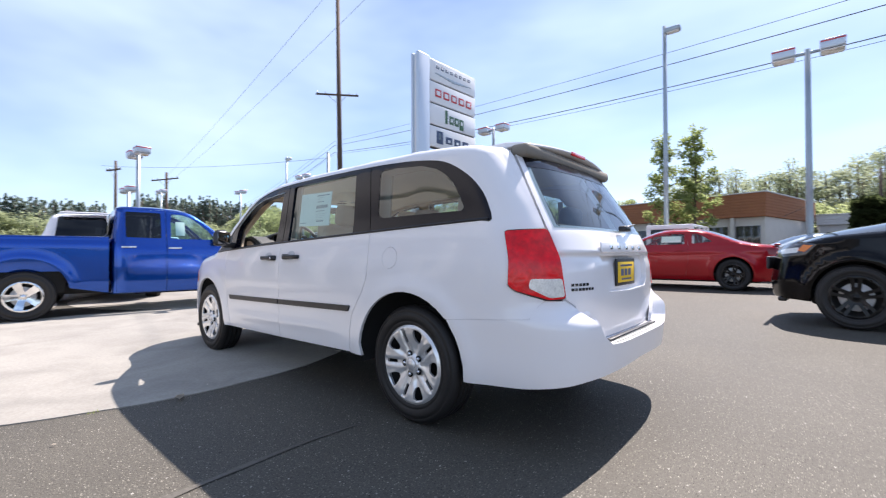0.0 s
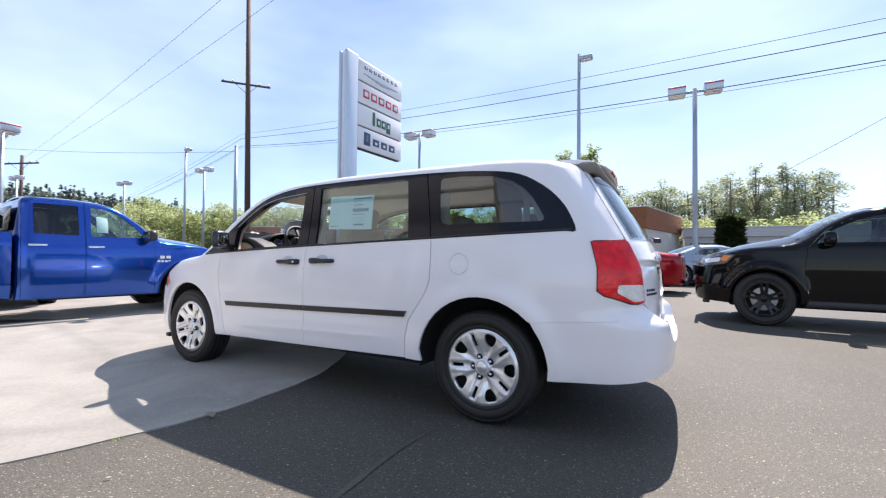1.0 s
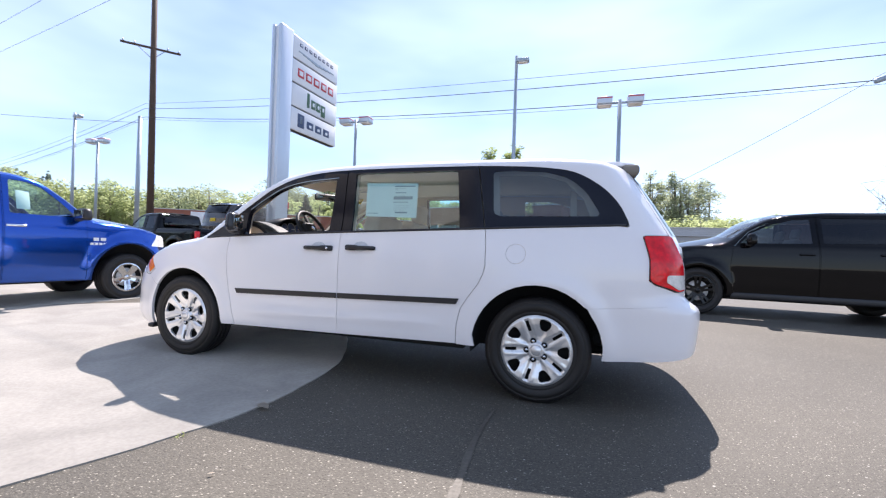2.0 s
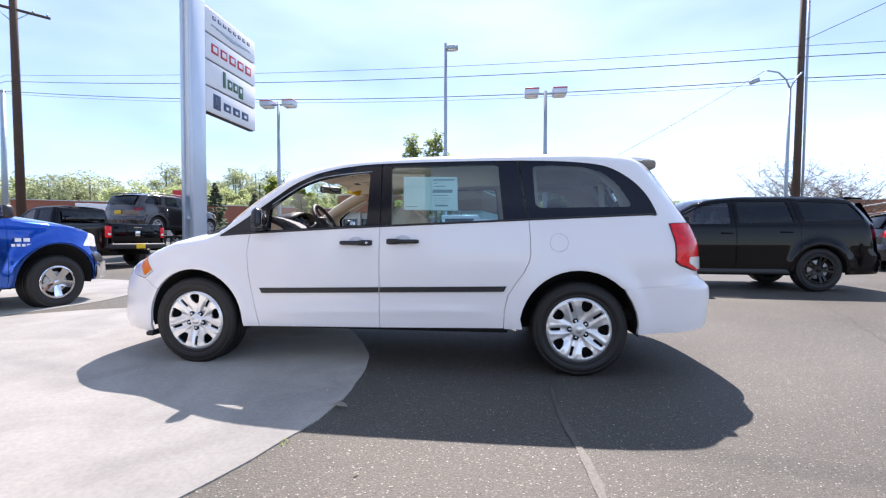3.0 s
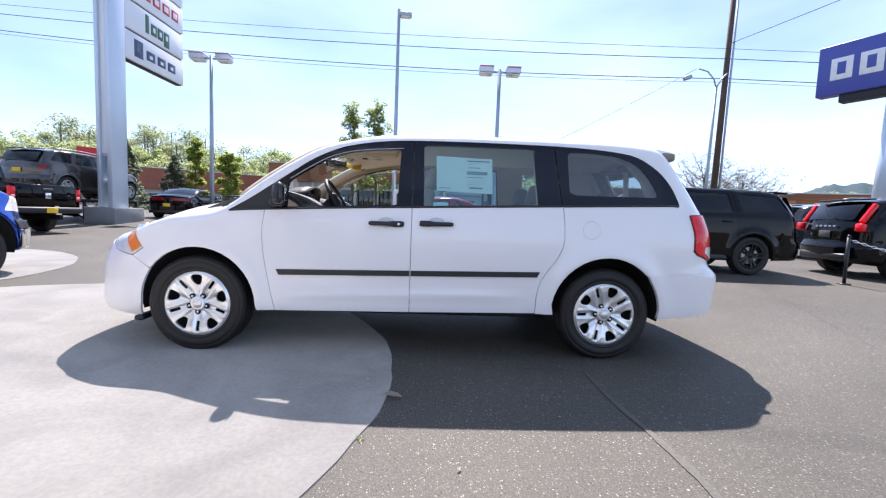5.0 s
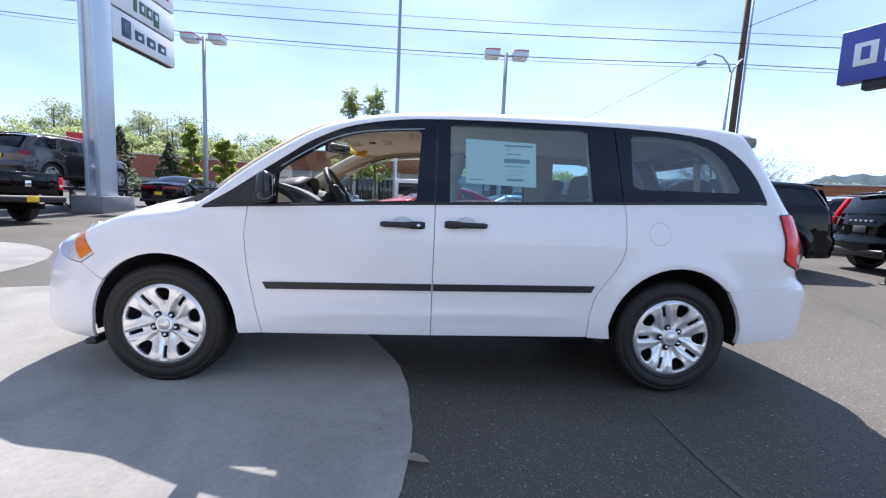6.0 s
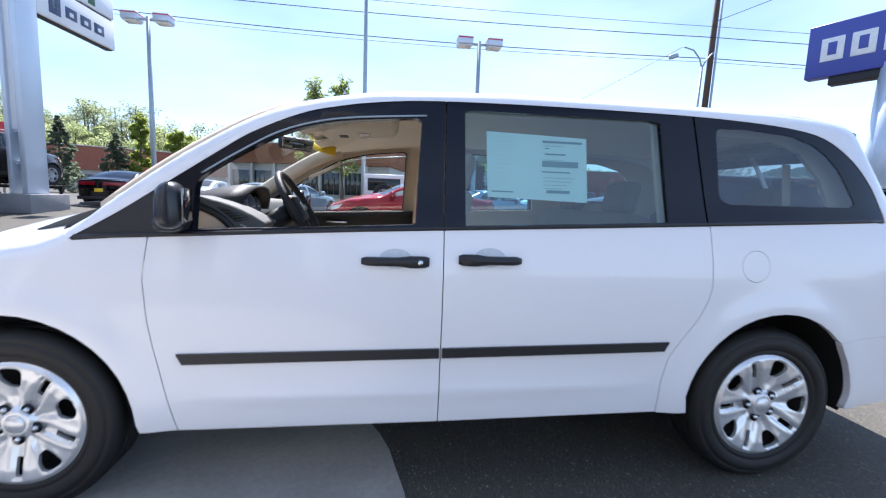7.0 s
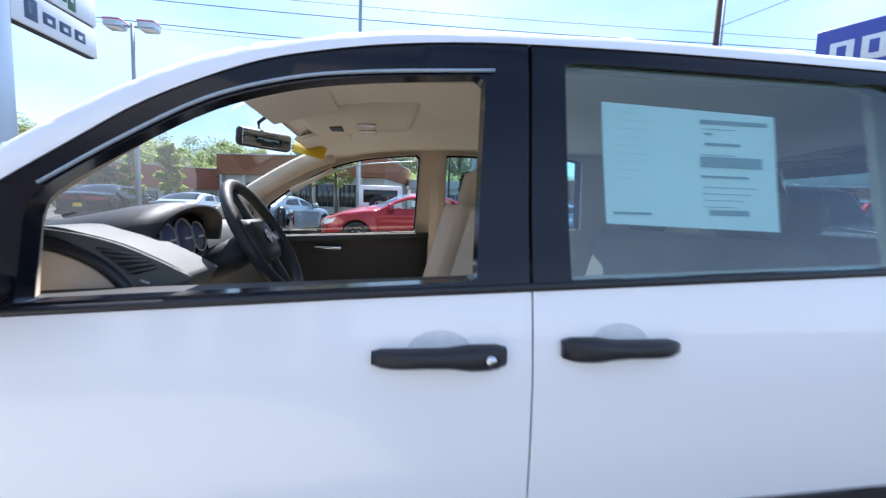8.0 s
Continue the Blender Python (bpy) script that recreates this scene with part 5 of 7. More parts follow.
    for y in (-0.38, 0.38):
        part("sun_visor", box(0.23, 0.46, 0.018, 0.008, pose(-0.545, y * 1.08, 1.594, 0, -16, 0), 3), HEADLINER, car, "beige sun visor")
    part("visor_label", box(0.15, 0.003, 0.085, 0.001, pose(-0.635, 0.45, 1.555, -38, 14, 8)), YELLOW, car, "yellow warning label on the visor")
    part("far_door_pull", box(0.16, 0.015, 0.02, 0.006, pose(-0.60, 0.86, 1.03)), CHROME, car, "chrome door pull")
    part("grab_handle", tube([(-0.78, 0.70, 1.36), (-0.70, 0.685, 1.40), (-0.60, 0.675, 1.45), (-0.55, 0.68, 1.48)], 0.013, 8), BEIGE, car)
    # window sticker inside the sliding door glass
    f = VAN.skin(-1)
    rowsf = lambda u, v: tuple(f(np.array([u]), np.array([v]), 0.026)[0])
    st = part_mesh("window_sticker", sheet("window_sticker", VAN.at([(0.205, 1.262), (0.195, 1.525), (0.62, 1.516), (0.628, 1.252)]), [], f, 0.1, 0.001, 0.028, True), PAPER, car, "pale teal price sheet on the inside of the glass")
    bl = []
    for k, (a, b, h) in enumerate(((0.43, 0.60, 0.0045), (0.44, 0.46, 0.002), (0.44, 0.53, 0.003), (0.43, 0.585, 0.012), (0.43, 0.55, 0.0025), (0.45, 0.55, 0.006))):
        z = (1.495, 1.468, 1.445, 1.405, 1.372, 1.292)[k]
        bl.append((a, z - h, b, z + h))
    for k in range(9):
        bl.append((0.225, 1.505 - 0.018 * k, 0.225 + 0.05 + 0.015 * ((k * 7) % 4), 1.5054 - 0.018 * k))
    bl.append((0.22, 1.283, 0.31, 1.288))
    for k in range(13):
        z = 1.482 - 0.0145 * k
        if k not in (1, 2, 3, 5, 6, 7, 8):
            bl.append((0.435, z - 0.004, 0.52 + 0.018 * ((k * 3) % 4), z - 0.0026))
    fo = lambda u, v: tuple(f(np.array([u]), np.array([v]), 0.026)[0])
    bars("sticker_print", bl, INK, fo, st)


def thing_part(name, parent):
    e = new(name)
    e.parent = parent
    return e


make_van()

# ---- other vehicles ----
def plan_of(nose, tail, hw, front_round=0.5, rear_round=0.3):
    """A plan line: nose middle, corner, side, corner, tail middle."""
    a, b = nose, tail
    return [(a - 0.75, a, 0.0), (a - 0.55, a + 0.003, 0.23 * hw), (a - 0.35, a + 0.03, 0.45 * hw), (a + 0.02, a + 0.16, 0.78 * hw), (a + front_round, a + front_round, 0.93 * hw), (a + 1.0, a + 1.0, 0.985 * hw), ((a + b) / 2, (a + b) / 2, hw), (b - 0.9, b - 0.9, 0.985 * hw), (b - rear_round, b - rear_round, 0.95 * hw), (b + 0.0, b - 0.10, 0.80 * hw), (b + 0.35, b - 0.02, 0.45 * hw), (b + 0.55, b - 0.003, 0.23 * hw), (b + 0.75, b, 0.0)]


def seats_for(car, xs, floor, belt, cloth=GREYCLOTH, wide=1.2):
    part("cabin_floor", box(abs(xs[-1] - xs[0]) + 1.5, wide + 0.2, 0.05, 0.01, pose(sum(xs) / len(xs), 0, floor)), GREYCLOTH, car)
    for x in xs:
        for y in (-0.36, 0.36):
            st = thing_part("seat", car)
            part("cushion", box(0.5, 0.5, 0.16, 0.05, pose(x, y, floor + 0.28)), cloth, st)
            part("backrest", box(0.14, 0.5, 0.62, 0.05, pose(x + 0.30, y, belt - 0.17, 0, 14, 0)), cloth, st)
            part("head_restraint", box(0.09, 0.25, 0.18, 0.04, pose(x + 0.40, y, belt + 0.22, 0, 14, 0)), cloth, st)


def car(name, label, category, m, body, paint, doors, windows, lamps, glass_top, wheel, wheels, sill, arches, extra=None, near=0.07, pane=PRIVACY, lid_outline=True, screen=PANE, seats=None, handles=(), mirrors=None, rear_pane=None, front_pane=None):
    """A vehicle from its skin: body with openings, doors, panes, lamps, upper shell, wheels."""
    c = thing(name, m, label, category)
    s0, s1 = float(body.S[0]), float(body.S[-1])
    for sgn in (-1, 1):
        f = body.skin(sgn)
        A = body.at
        circ = [A(arc(x, z, r, 0, 348, 29)) for x, z, r in arches]
        holes = list(circ)
        door_obs = []
        for poly in doors:
            holes.append(A(poly))
        for poly, d in windows:
            if d is None:
                holes.append(rounded(A(poly), 0.03, 3))
        out = body.edge(s0, s1, 90) + [(s1, sill[1]), (A([(wheels[1], 0.4)])[0][0] + 0.5, sill[0])] + [(A([(wheels[0], 0.4)])[0][0] - 0.4, sill[0]), (s0, sill[1])]
        lamp_polys = []
        for nm, poly, mt, lb in lamps:
            lamp_polys.append(rounded(poly, 0.02, 3))
            holes.append(lamp_polys[-1])
        part_mesh("body_side", sheet("body_side", out, holes, f, near, 0.02), paint, c)
        for poly in doors:
            cx, cz = np.mean([p[0] for p in poly]), np.mean([p[1] for p in poly])
            small = [(x + (0.005 if x < cx else -0.005), z + (0.004 if z < cz else -0.004)) for x, z in poly]
            wh = [rounded(A(w), 0.03, 3) for w, d in windows if d == len(door_obs)]
            door_obs.append(part_mesh("door", sheet("door", A(small), wh, f, near, 0.02), paint, c))
        for poly, d in windows:
            part_mesh("side_glass", sheet("side_glass", rounded(A(poly), 0.03, 3), [], f, 0.12, 0, 0.012), front_pane if d == 0 and front_pane else pane if d in (None, 0) or rear_pane is None else rear_pane, door_obs[d] if d is not None else c)
        for (nm, poly, mt, lb), lp in zip(lamps, lamp_polys):
            part_mesh(nm, sheet(nm, lp, [], f, 0.05, 0.02, 0.002), mt, c, lb)
        for x, z, r in arches:
            liner(body, x, z, r, 0.30, sgn, c)
        for x, z, w, d, mt in handles:
            (sa, za), = A([(x, z)])
            p = f(np.array([sa]), np.array([za]), 0.0)[0]
            part("door_handle", box(w, 0.035, 0.032, 0.012, pose(p[0], p[1] + sgn * 0.012, p[2])), mt, door_obs[d])
        if mirrors:
            x, y, z, mt = mirrors
            mo = part("door_mirror", box(0.14, 0.24, 0.18, 0.05, pose(x, sgn * y, z, 0, 0, sgn * 10), 3, 0.1), mt, c)
            part("mirror_glass", box(0.006, 0.18, 0.13, 0.02, pose(x + 0.072, sgn * y, z, 0, 0, sgn * 10)), MIRRORGLASS, mo)
            part("mirror_arm", box(0.08, 0.14, 0.05, 0.015, pose(x, sgn * (y - 0.15), z - 0.08)), PLASTIC, mo)
    lid = body.lid()
    x0, x1 = float(body.ex[0]) + 0.005, float(body.ex[-1]) - 0.005
    xs = np.linspace(x0 + 0.02, x1 - 0.02, 60)
    top = [(x, -1.0) for x in xs] + [(x1, 0.0)] + [(x, 1.0) for x in xs[::-1]] + [(x0, 0.0)]
    gh = []
    for nm, xa, xb, ka, kb, va, vb, mt in glass_top:
        gh.append([(xa + ka * v * v, v) for v in np.linspace(-va, va, 15)] + [(xb + kb * v * v, v) for v in np.linspace(vb, -vb, 15)])
    part_mesh("upper_body", sheet("upper_body", top, gh, lid, near * 1.2, 0.02), paint, c)
    for (nm, xa, xb, ka, kb, va, vb, mt), h in zip(glass_top, gh):
        part_mesh(nm, sheet(nm, h, [], lid, 0.12, 0, 0.006), mt, c)
    part("underbody", box((x1 - x0) * 0.86, 1.3, 0.2, 0.05, pose((x0 + x1) / 2, 0, sill[0] + 0.05)), DARK, c)
    put_wheels(wheel, c, wheels[0], wheels[1], wheels[2], wheels[3])
    if seats:
        seats_for(c, *seats)
    if extra:
        extra(c, body)
    return c


def pickup(name, label, m, paint, rim_metal):
    """A quad-cab pickup: cab with bonnet, and a separate cargo bed."""
    cab = Body(plan_of(-2.72, 0.67, 0.97, 0.42, 0.06)[:6] + [(0.0, 0.0, 0.97), (0.52, 0.52, 0.965), (0.68, 0.655, 0.90), (1.05, 0.67, 0.5), (1.55, 0.67, 0.0)],
               side=[(0.3, 0.07), (0.42, 0.03), (0.55, 0.012), (0.8, 0.0), (1.05, 0.006), (1.2, 0.02), (1.32, 0.05), (1.6, 0.12), (2.0, 0.22)],
               front=[(0.2, 0.1), (0.45, 0.0), (0.75, 0.02), (0.8, 0.10), (1.1, 0.14), (1.25, 0.2), (1.9, 0.3)], rear=[(0.2, 0.0), (1.3, 0.0), (1.9, 0.07)],
               top=[(-3.5, 1.10), (-2.6, 1.12), (-2.3, 1.17), (-1.9, 1.235), (-1.30, 1.285), (-1.18, 1.33), (-0.9, 1.59), (-0.62, 1.81), (-0.40, 1.88), (0.0, 1.91), (0.5, 1.905), (1.6, 1.885)],
               crown=[(-2.7, 0.02), (-2.2, 0.06), (-1.3, 0.13), (-0.9, 0.12), (-0.4, 0.07), (0.3, 0.05), (0.7, 0.03)],
               arches=[(-1.73, 0.40, 0.57, 0.04, 0.10)], r_top=0.06, w_front=(-1.9, -2.5), w_rear=(0.45, 0.6), smooth=0.10)
    fd = [(-1.12, 1.30), (-1.13, 0.9), (-1.12, 0.38), (-0.155, 0.38), (-0.155, 1.865), (-0.42, 1.845), (-0.62, 1.765), (-0.88, 1.56)]
    rd = [(-0.145, 0.38), (0.585, 0.38), (0.60, 1.30), (0.57, 1.865), (-0.145, 1.865)]
    fw = [(-1.00, 1.33), (-0.22, 1.335), (-0.23, 1.805), (-0.43, 1.79), (-0.60, 1.725), (-0.82, 1.53)]
    rw = [(-0.07, 1.34), (0.46, 1.35), (0.46, 1.81), (-0.07, 1.81)]
    A = cab.at
    lamps = [("headlamp", A([(-2.22, 1.12), (-2.10, 0.92), (-2.40, 0.90), (-2.52, 0.98), (-2.48, 1.10)]), CLEARLENS, "clear headlamp")]

    def extra(c, b):
        # chrome bumper, grille
        for sgn in (-1, 1):
            f = b.skin(sgn)
            sA = b.at([(-2.28, 0.6)])[0][0]
            part_mesh("front_bumper", sheet("front_bumper", [(sA, 0.40), (b.S[0], 0.40), (b.S[0], 0.68), (sA + 0.01, 0.66)], [], f, 0.08, 0.03, -0.04), CHROME, c, "chrome front bumper")
            part_mesh("bumper_filler", sheet("bumper_filler", [(sA, 0.67), (b.S[0], 0.69), (b.S[0], 0.80), (sA + 0.02, 0.79)], [], f, 0.08, 0.03, -0.012), PLASTIC, c)
        bars("fender_badge", [(-1.32 + 0.10 * k, 0.985, -1.245 + 0.10 * k, 1.035) for k in range(2)] + [(-1.33 + 0.06 * k, 0.92, -1.285 + 0.06 * k, 0.955) for k in range(4)], LETTERWHITE, lambda a, z: (a - 0.05, 0.974, z), c)
        if paint is BLUE:
            part("window_sticker", box(0.15, 0.004, 0.27, 0.001, pose(-0.38, 0.845, 1.53, 15, 0, 0)), PAPER, c, "pale price sheet in the side window")
        # bed
        bed = thing_part("cargo_bed", c)
        hw, z0, z1, xa, xb = 0.955, 0.42, 1.345, 0.695, 2.90
        for sgn in (-1, 1):
            def side(u, v, inset=0.0):
                r = np.hypot(u - 1.74, v - 0.40)
                out = 0.013 * np.exp(-((r - 0.58) / 0.09) ** 2)
                t = np.clip((v - (z1 - 0.05)) / 0.05, 0, 1)
                y = hw - 0.03 * np.clip((v - 1.15) / 0.2, 0, 1) ** 2 - 0.05 * np.clip((0.62 - v) / 0.2, 0, 1) ** 2 - 0.05 * (1 - np.sqrt(1 - t * t)) + out * (r > 0.2) - np.clip((u - 2.6) / 0.3, 0, 1) ** 2 * 0.05
                return np.stack([u, sgn * (y - inset), v], -1)
            ar = [(x, z) for x, z in arc(1.74, 0.42, 0.55, 0, 180, 22)]
            o = [(xb, z0 + 0.06)] + [p for p in ar if p[1] > 0.43] + [(xa, z0 - 0.03), (xa, z1), (xb, z1)]
            part_mesh("bed_side", sheet("bed_side", o, [], side, 0.035, 0.02), paint, bed)
            part("bed_rail", box(xb - xa, 0.12, 0.02, 0.008, pose((xa + xb) / 2, sgn * 0.845, z1 - 0.006)), paint, bed)
            part("bed_inner_wall", box(xb - xa, 0.03, 0.55, 0.005, pose((xa + xb) / 2, sgn * 0.80, z1 - 0.30)), paint, bed)
            part("wheel_housing", box(1.0, 0.30, 0.50, 0.03, pose(1.74, sgn * 0.64, 0.66)), DARK, bed)
            tl = part("tail_lamp", box(0.10, 0.16, 0.36, 0.03, pose(xb - 0.045, sgn * 0.865, 1.09)), REDLENS, bed, "red tail lamp")
            part("reverse_lens", box(0.10, 0.10, 0.08, 0.02, pose(xb - 0.038, sgn * 0.865, 1.02)), CLEARLENS, tl)
        part("bed_floor", box(xb - xa, 1.6, 0.05, 0.01, pose((xa + xb) / 2, 0, 0.80)), PLASTIC, bed)
        part("bed_front", box(0.05, 1.72, 0.80, 0.01, pose(xa + 0.03, 0, 0.93)), paint, bed)
        tg = part("tailgate", box(0.07, 1.56, 0.56, 0.025, pose(xb - 0.02, 0, 1.065)), paint, bed)
        part("tailgate_handle", box(0.02, 0.28, 0.09, 0.015, pose(xb + 0.02, 0, 1.20)), PLASTIC, tg)
        part("tailgate_emblem", box(0.012, 0.15, 0.16, 0.03, pose(xb + 0.02, 0, 1.05)), CHROME, tg)
        rb = part("rear_bumper", box(0.16, 1.82, 0.17, 0.05, pose(xb + 0.05, 0, 0.66)), DASH, bed)
        part("dealer_plate", box(0.012, 0.30, 0.15, 0.004, pose(xb + 0.135, 0, 0.66)), YELLOW, rb, "yellow dealer tag")
        for y in (-0.55, 0.55):
            part("frame_rail", box(4.8, 0.10, 0.14, 0.02, pose(0.3, y, 0.45)), DARK, c)
        part("rear_axle", rod(bmesh.new(), (1.74, -0.7, 0.40), (1.74, 0.7, 0.40), 0.06), DARK, c)
        # rear cab window
        part("cab_rear_glass", box(0.008, 1.30, 0.36, 0.04, pose(0.672, 0, 1.58, 0, -4, 0)), PRIVACY, c)

    wheel = spoke_wheel(Matrix.Identity(4), 0.392, 0.240, 0.27, 5, rim_metal, DARK, 0.0, 0.36)
    return car(name, label, "pickup truck", m, cab, paint, [fd, rd], [(fw, 0), (rw, 1)], lamps,
               [("windscreen", -1.32, -0.50, 0.16, 0.06, 0.96, 0.92, PANE)], wheel, (-1.73, 1.74, 0.82, 0.392), (0.37, 0.46), [(-1.73, 0.42, 0.535)],
               extra, 0.06, TEALPANE, rear_pane=PRIVACY, seats=([-0.55, 0.20], 0.55, 1.30), handles=[(-0.28, 1.165, 0.22, 0, CHROME), (0.42, 1.18, 0.22, 1, CHROME)], mirrors=(-1.0, 1.09, 1.38, PLASTIC))


def suv(name, label, m, paint, rim_metal, rack=False, wheel=None, pane=PRIVACY, tail=2.46):
    """A three-row sport utility vehicle."""
    tx = tail - 2.46
    b = Body(plan_of(-2.44, tail, 0.955, 0.5, 0.30),
             side=[(0.2, 0.08), (0.33, 0.03), (0.5, 0.012), (0.8, 0.0), (1.0, 0.006), (1.15, 0.022), (1.25, 0.06), (1.6, 0.15), (1.8, 0.22)],
             front=[(0.2, 0.12), (0.35, 0.02), (0.55, 0.0), (0.72, 0.03), (0.9, 0.06), (1.05, 0.12), (1.3, 0.2), (1.8, 0.3)],
             rear=[(0.2, 0.06), (0.4, -0.03), (0.65, -0.04), (0.72, 0.03), (1.0, 0.05), (1.2, 0.10), (1.4, 0.22), (1.6, 0.36), (1.8, 0.46)],
             top=[(-3.2, 0.99), (-2.5, 1.01), (-2.2, 1.06), (-1.7, 1.125), (-1.15, 1.175), (-1.05, 1.23), (-0.8, 1.44), (-0.5, 1.60), (-0.2, 1.665), (0.3, 1.70), (1.2, 1.695), (1.8 + tx, 1.665), (2.4 + tx, 1.62), (3.3 + tx, 1.60)],
             crown=[(-2.4, 0.02), (-1.9, 0.07), (-1.1, 0.14), (-0.6, 0.10), (-0.2, 0.05), (1.5, 0.04), (2.2 + tx, 0.02)],
             arches=[(-1.52, 0.38, 0.46, 0.03, 0.08), (1.52, 0.38, 0.46, 0.035, 0.08)], r_top=0.06, w_front=(-1.7, -2.2), w_rear=(1.5 + tx, 2.3 + tx))
    fd = [(-1.02, 1.13), (-1.06, 0.8), (-1.0, 0.34), (0.13, 0.34), (0.14, 1.0), (0.11, 1.63), (-0.2, 1.60), (-0.5, 1.54), (-0.8, 1.38)]
    rd = [(0.14, 0.34), (1.00, 0.34), (1.10, 0.55), (1.20, 0.75), (1.22, 1.16), (1.10, 1.63), (0.12, 1.63), (0.15, 1.0)]
    fw = [(-0.92, 1.19), (0.06, 1.20), (0.04, 1.60), (-0.2, 1.575), (-0.48, 1.50), (-0.75, 1.36)]
    rw = [(0.20, 1.20), (1.12, 1.225), (1.02, 1.60), (0.18, 1.61)]
    qw = [(1.30, 1.24), (2.06 + tx, 1.27), (1.98 + tx, 1.40), (1.82 + tx, 1.55), (1.20, 1.60)]
    A = b.at
    lamps = [("headlamp", A([(-1.88, 1.02), (-2.0, 0.89), (-2.30, 0.85), (-2.36, 0.92), (-2.30, 1.00), (-2.0, 1.06)]), CLEARLENS, "clear headlamp with amber reflector")] if paint is not BLACKP else [("headlamp", A([(-1.88, 1.02), (-2.0, 0.89), (-2.30, 0.85), (-2.36, 0.92), (-2.30, 1.00), (-2.0, 1.06)]), SMOKED, "smoked headlamp with amber corner")]
    lamps += [
             ("tail_lamp", A([(2.14 + tx, 1.09), (2.20 + tx, 0.95)]) + [(2.62 + tx, 0.93), (2.62 + tx, 1.10)], DIMRED, "dark red tail lamp")]
    if rack and paint is BLACKP:
        lamps.pop()

    def extra(c, bb):
        for sgn in (-1, 1):
            f = bb.skin(sgn)
            part_mesh("corner_reflector", sheet("corner_reflector", rounded(A([(-1.92, 1.01), (-2.0, 0.93), (-2.08, 0.94), (-2.02, 1.02)]), 0.01, 2), [], f, 0.04, 0.003, -0.001), AMBER, c)
            if paint is BLACKP:
                part_mesh("lamp_reflector", sheet("lamp_reflector", rounded(A([(-2.06, 0.985), (-2.08, 0.92), (-2.26, 0.895), (-2.28, 0.955)]), 0.02, 2), [], f, 0.04, 0.003, -0.001), CLEARLENS, c)
            if rack or paint is not BLACKP:
                part("roof_rail", tube([(-0.3, sgn * 0.63, 1.705), (-0.2, sgn * 0.63, 1.755), (0.6, sgn * 0.63, 1.775), (1.5, sgn * 0.61, 1.75), (1.65, sgn * 0.61, 1.70)], 0.016, 8), PLASTIC if not rack else SILVERTRIM, c)
            part("sill_cladding", box(2.1, 0.06, 0.10, 0.02, pose(0.0, sgn * 0.91, 0.34)), PLASTIC, c)
        if rack and paint is BLACKP:
            for sgn in (-1, 1):
                part("tall_tail_lamp", box(0.10, 0.10, 0.46, 0.03, pose(2.20 + tx, sgn * 0.76, 1.36, 0, -32, 0)), REDLENS, c, "tall red tail lamp")
                part("lamp_foot", box(0.12, 0.17, 0.17, 0.03, pose(2.365 + tx, sgn * 0.80, 1.06, 0, -8, 0)), REDLENS, c, "wide red foot of the tail lamp")
                part("side_trim_line", box(1.9, 0.012, 0.03, 0.004, pose(0.0, sgn * 0.955, 0.42)), CHROME, c)
            for k in range(5):
                part("badge_block", box(0.012, 0.07, 0.04, 0.004, pose(2.435 + tx, (k - 2) * 0.12, 1.075)), CHROME, c)
        part("tailgate_glass", box(0.01, 1.20, 0.42, 0.05, pose(2.245 + tx, 0, 1.40, 0, -31, 0)), PRIVACY, c)
        part("rear_spoiler", box(0.28, 1.15, 0.035, 0.015, pose(2.05 + tx, 0, 1.665, 0, 5, 0)), paint, c)
        pl = part("dealer_plate", box(0.012, 0.30, 0.14, 0.004, pose(2.44 + tx, 0, 0.90)), YELLOW if paint is GREYP else GREYTRIM, c, "dealer tag")
        part("lower_bumper", box(0.10, 1.25, 0.16, 0.04, pose(2.44 + tx, 0, 0.42)), PLASTIC, c)
        part("grille", box(0.05, 1.0, 0.18, 0.03, pose(-2.43, 0, 0.78)), PLASTIC, c)
        part("front_lip", box(0.10, 1.3, 0.06, 0.02, pose(-2.26, 0, 0.30)), PLASTIC, c)

    w = wheel or spoke_wheel(Matrix.Identity(4), 0.385, 0.262, 0.26, 5, rim_metal, DARK, 0.07, 0.34)
    return car(name, label, "sport utility vehicle", m, b, paint, [fd, rd], [(fw, 0), (rw, 1), (qw, None)], lamps,
               [("windscreen", -1.16, -0.32, 0.16, 0.08, 0.96, 0.92, PANE)], w, (-1.52, 1.52, 0.80, 0.385), (0.30, 0.34), [(-1.52, 0.39, 0.425), (1.52, 0.39, 0.425)],
               extra, 0.06, pane, front_pane=FRONTDARK, seats=([-0.40, 0.55], 0.45, 1.15), handles=[(-0.02, 1.03, 0.20, 0, paint), (0.98, 1.05, 0.20, 1, paint)], mirrors=(-0.80, 1.06, 1.25, paint))


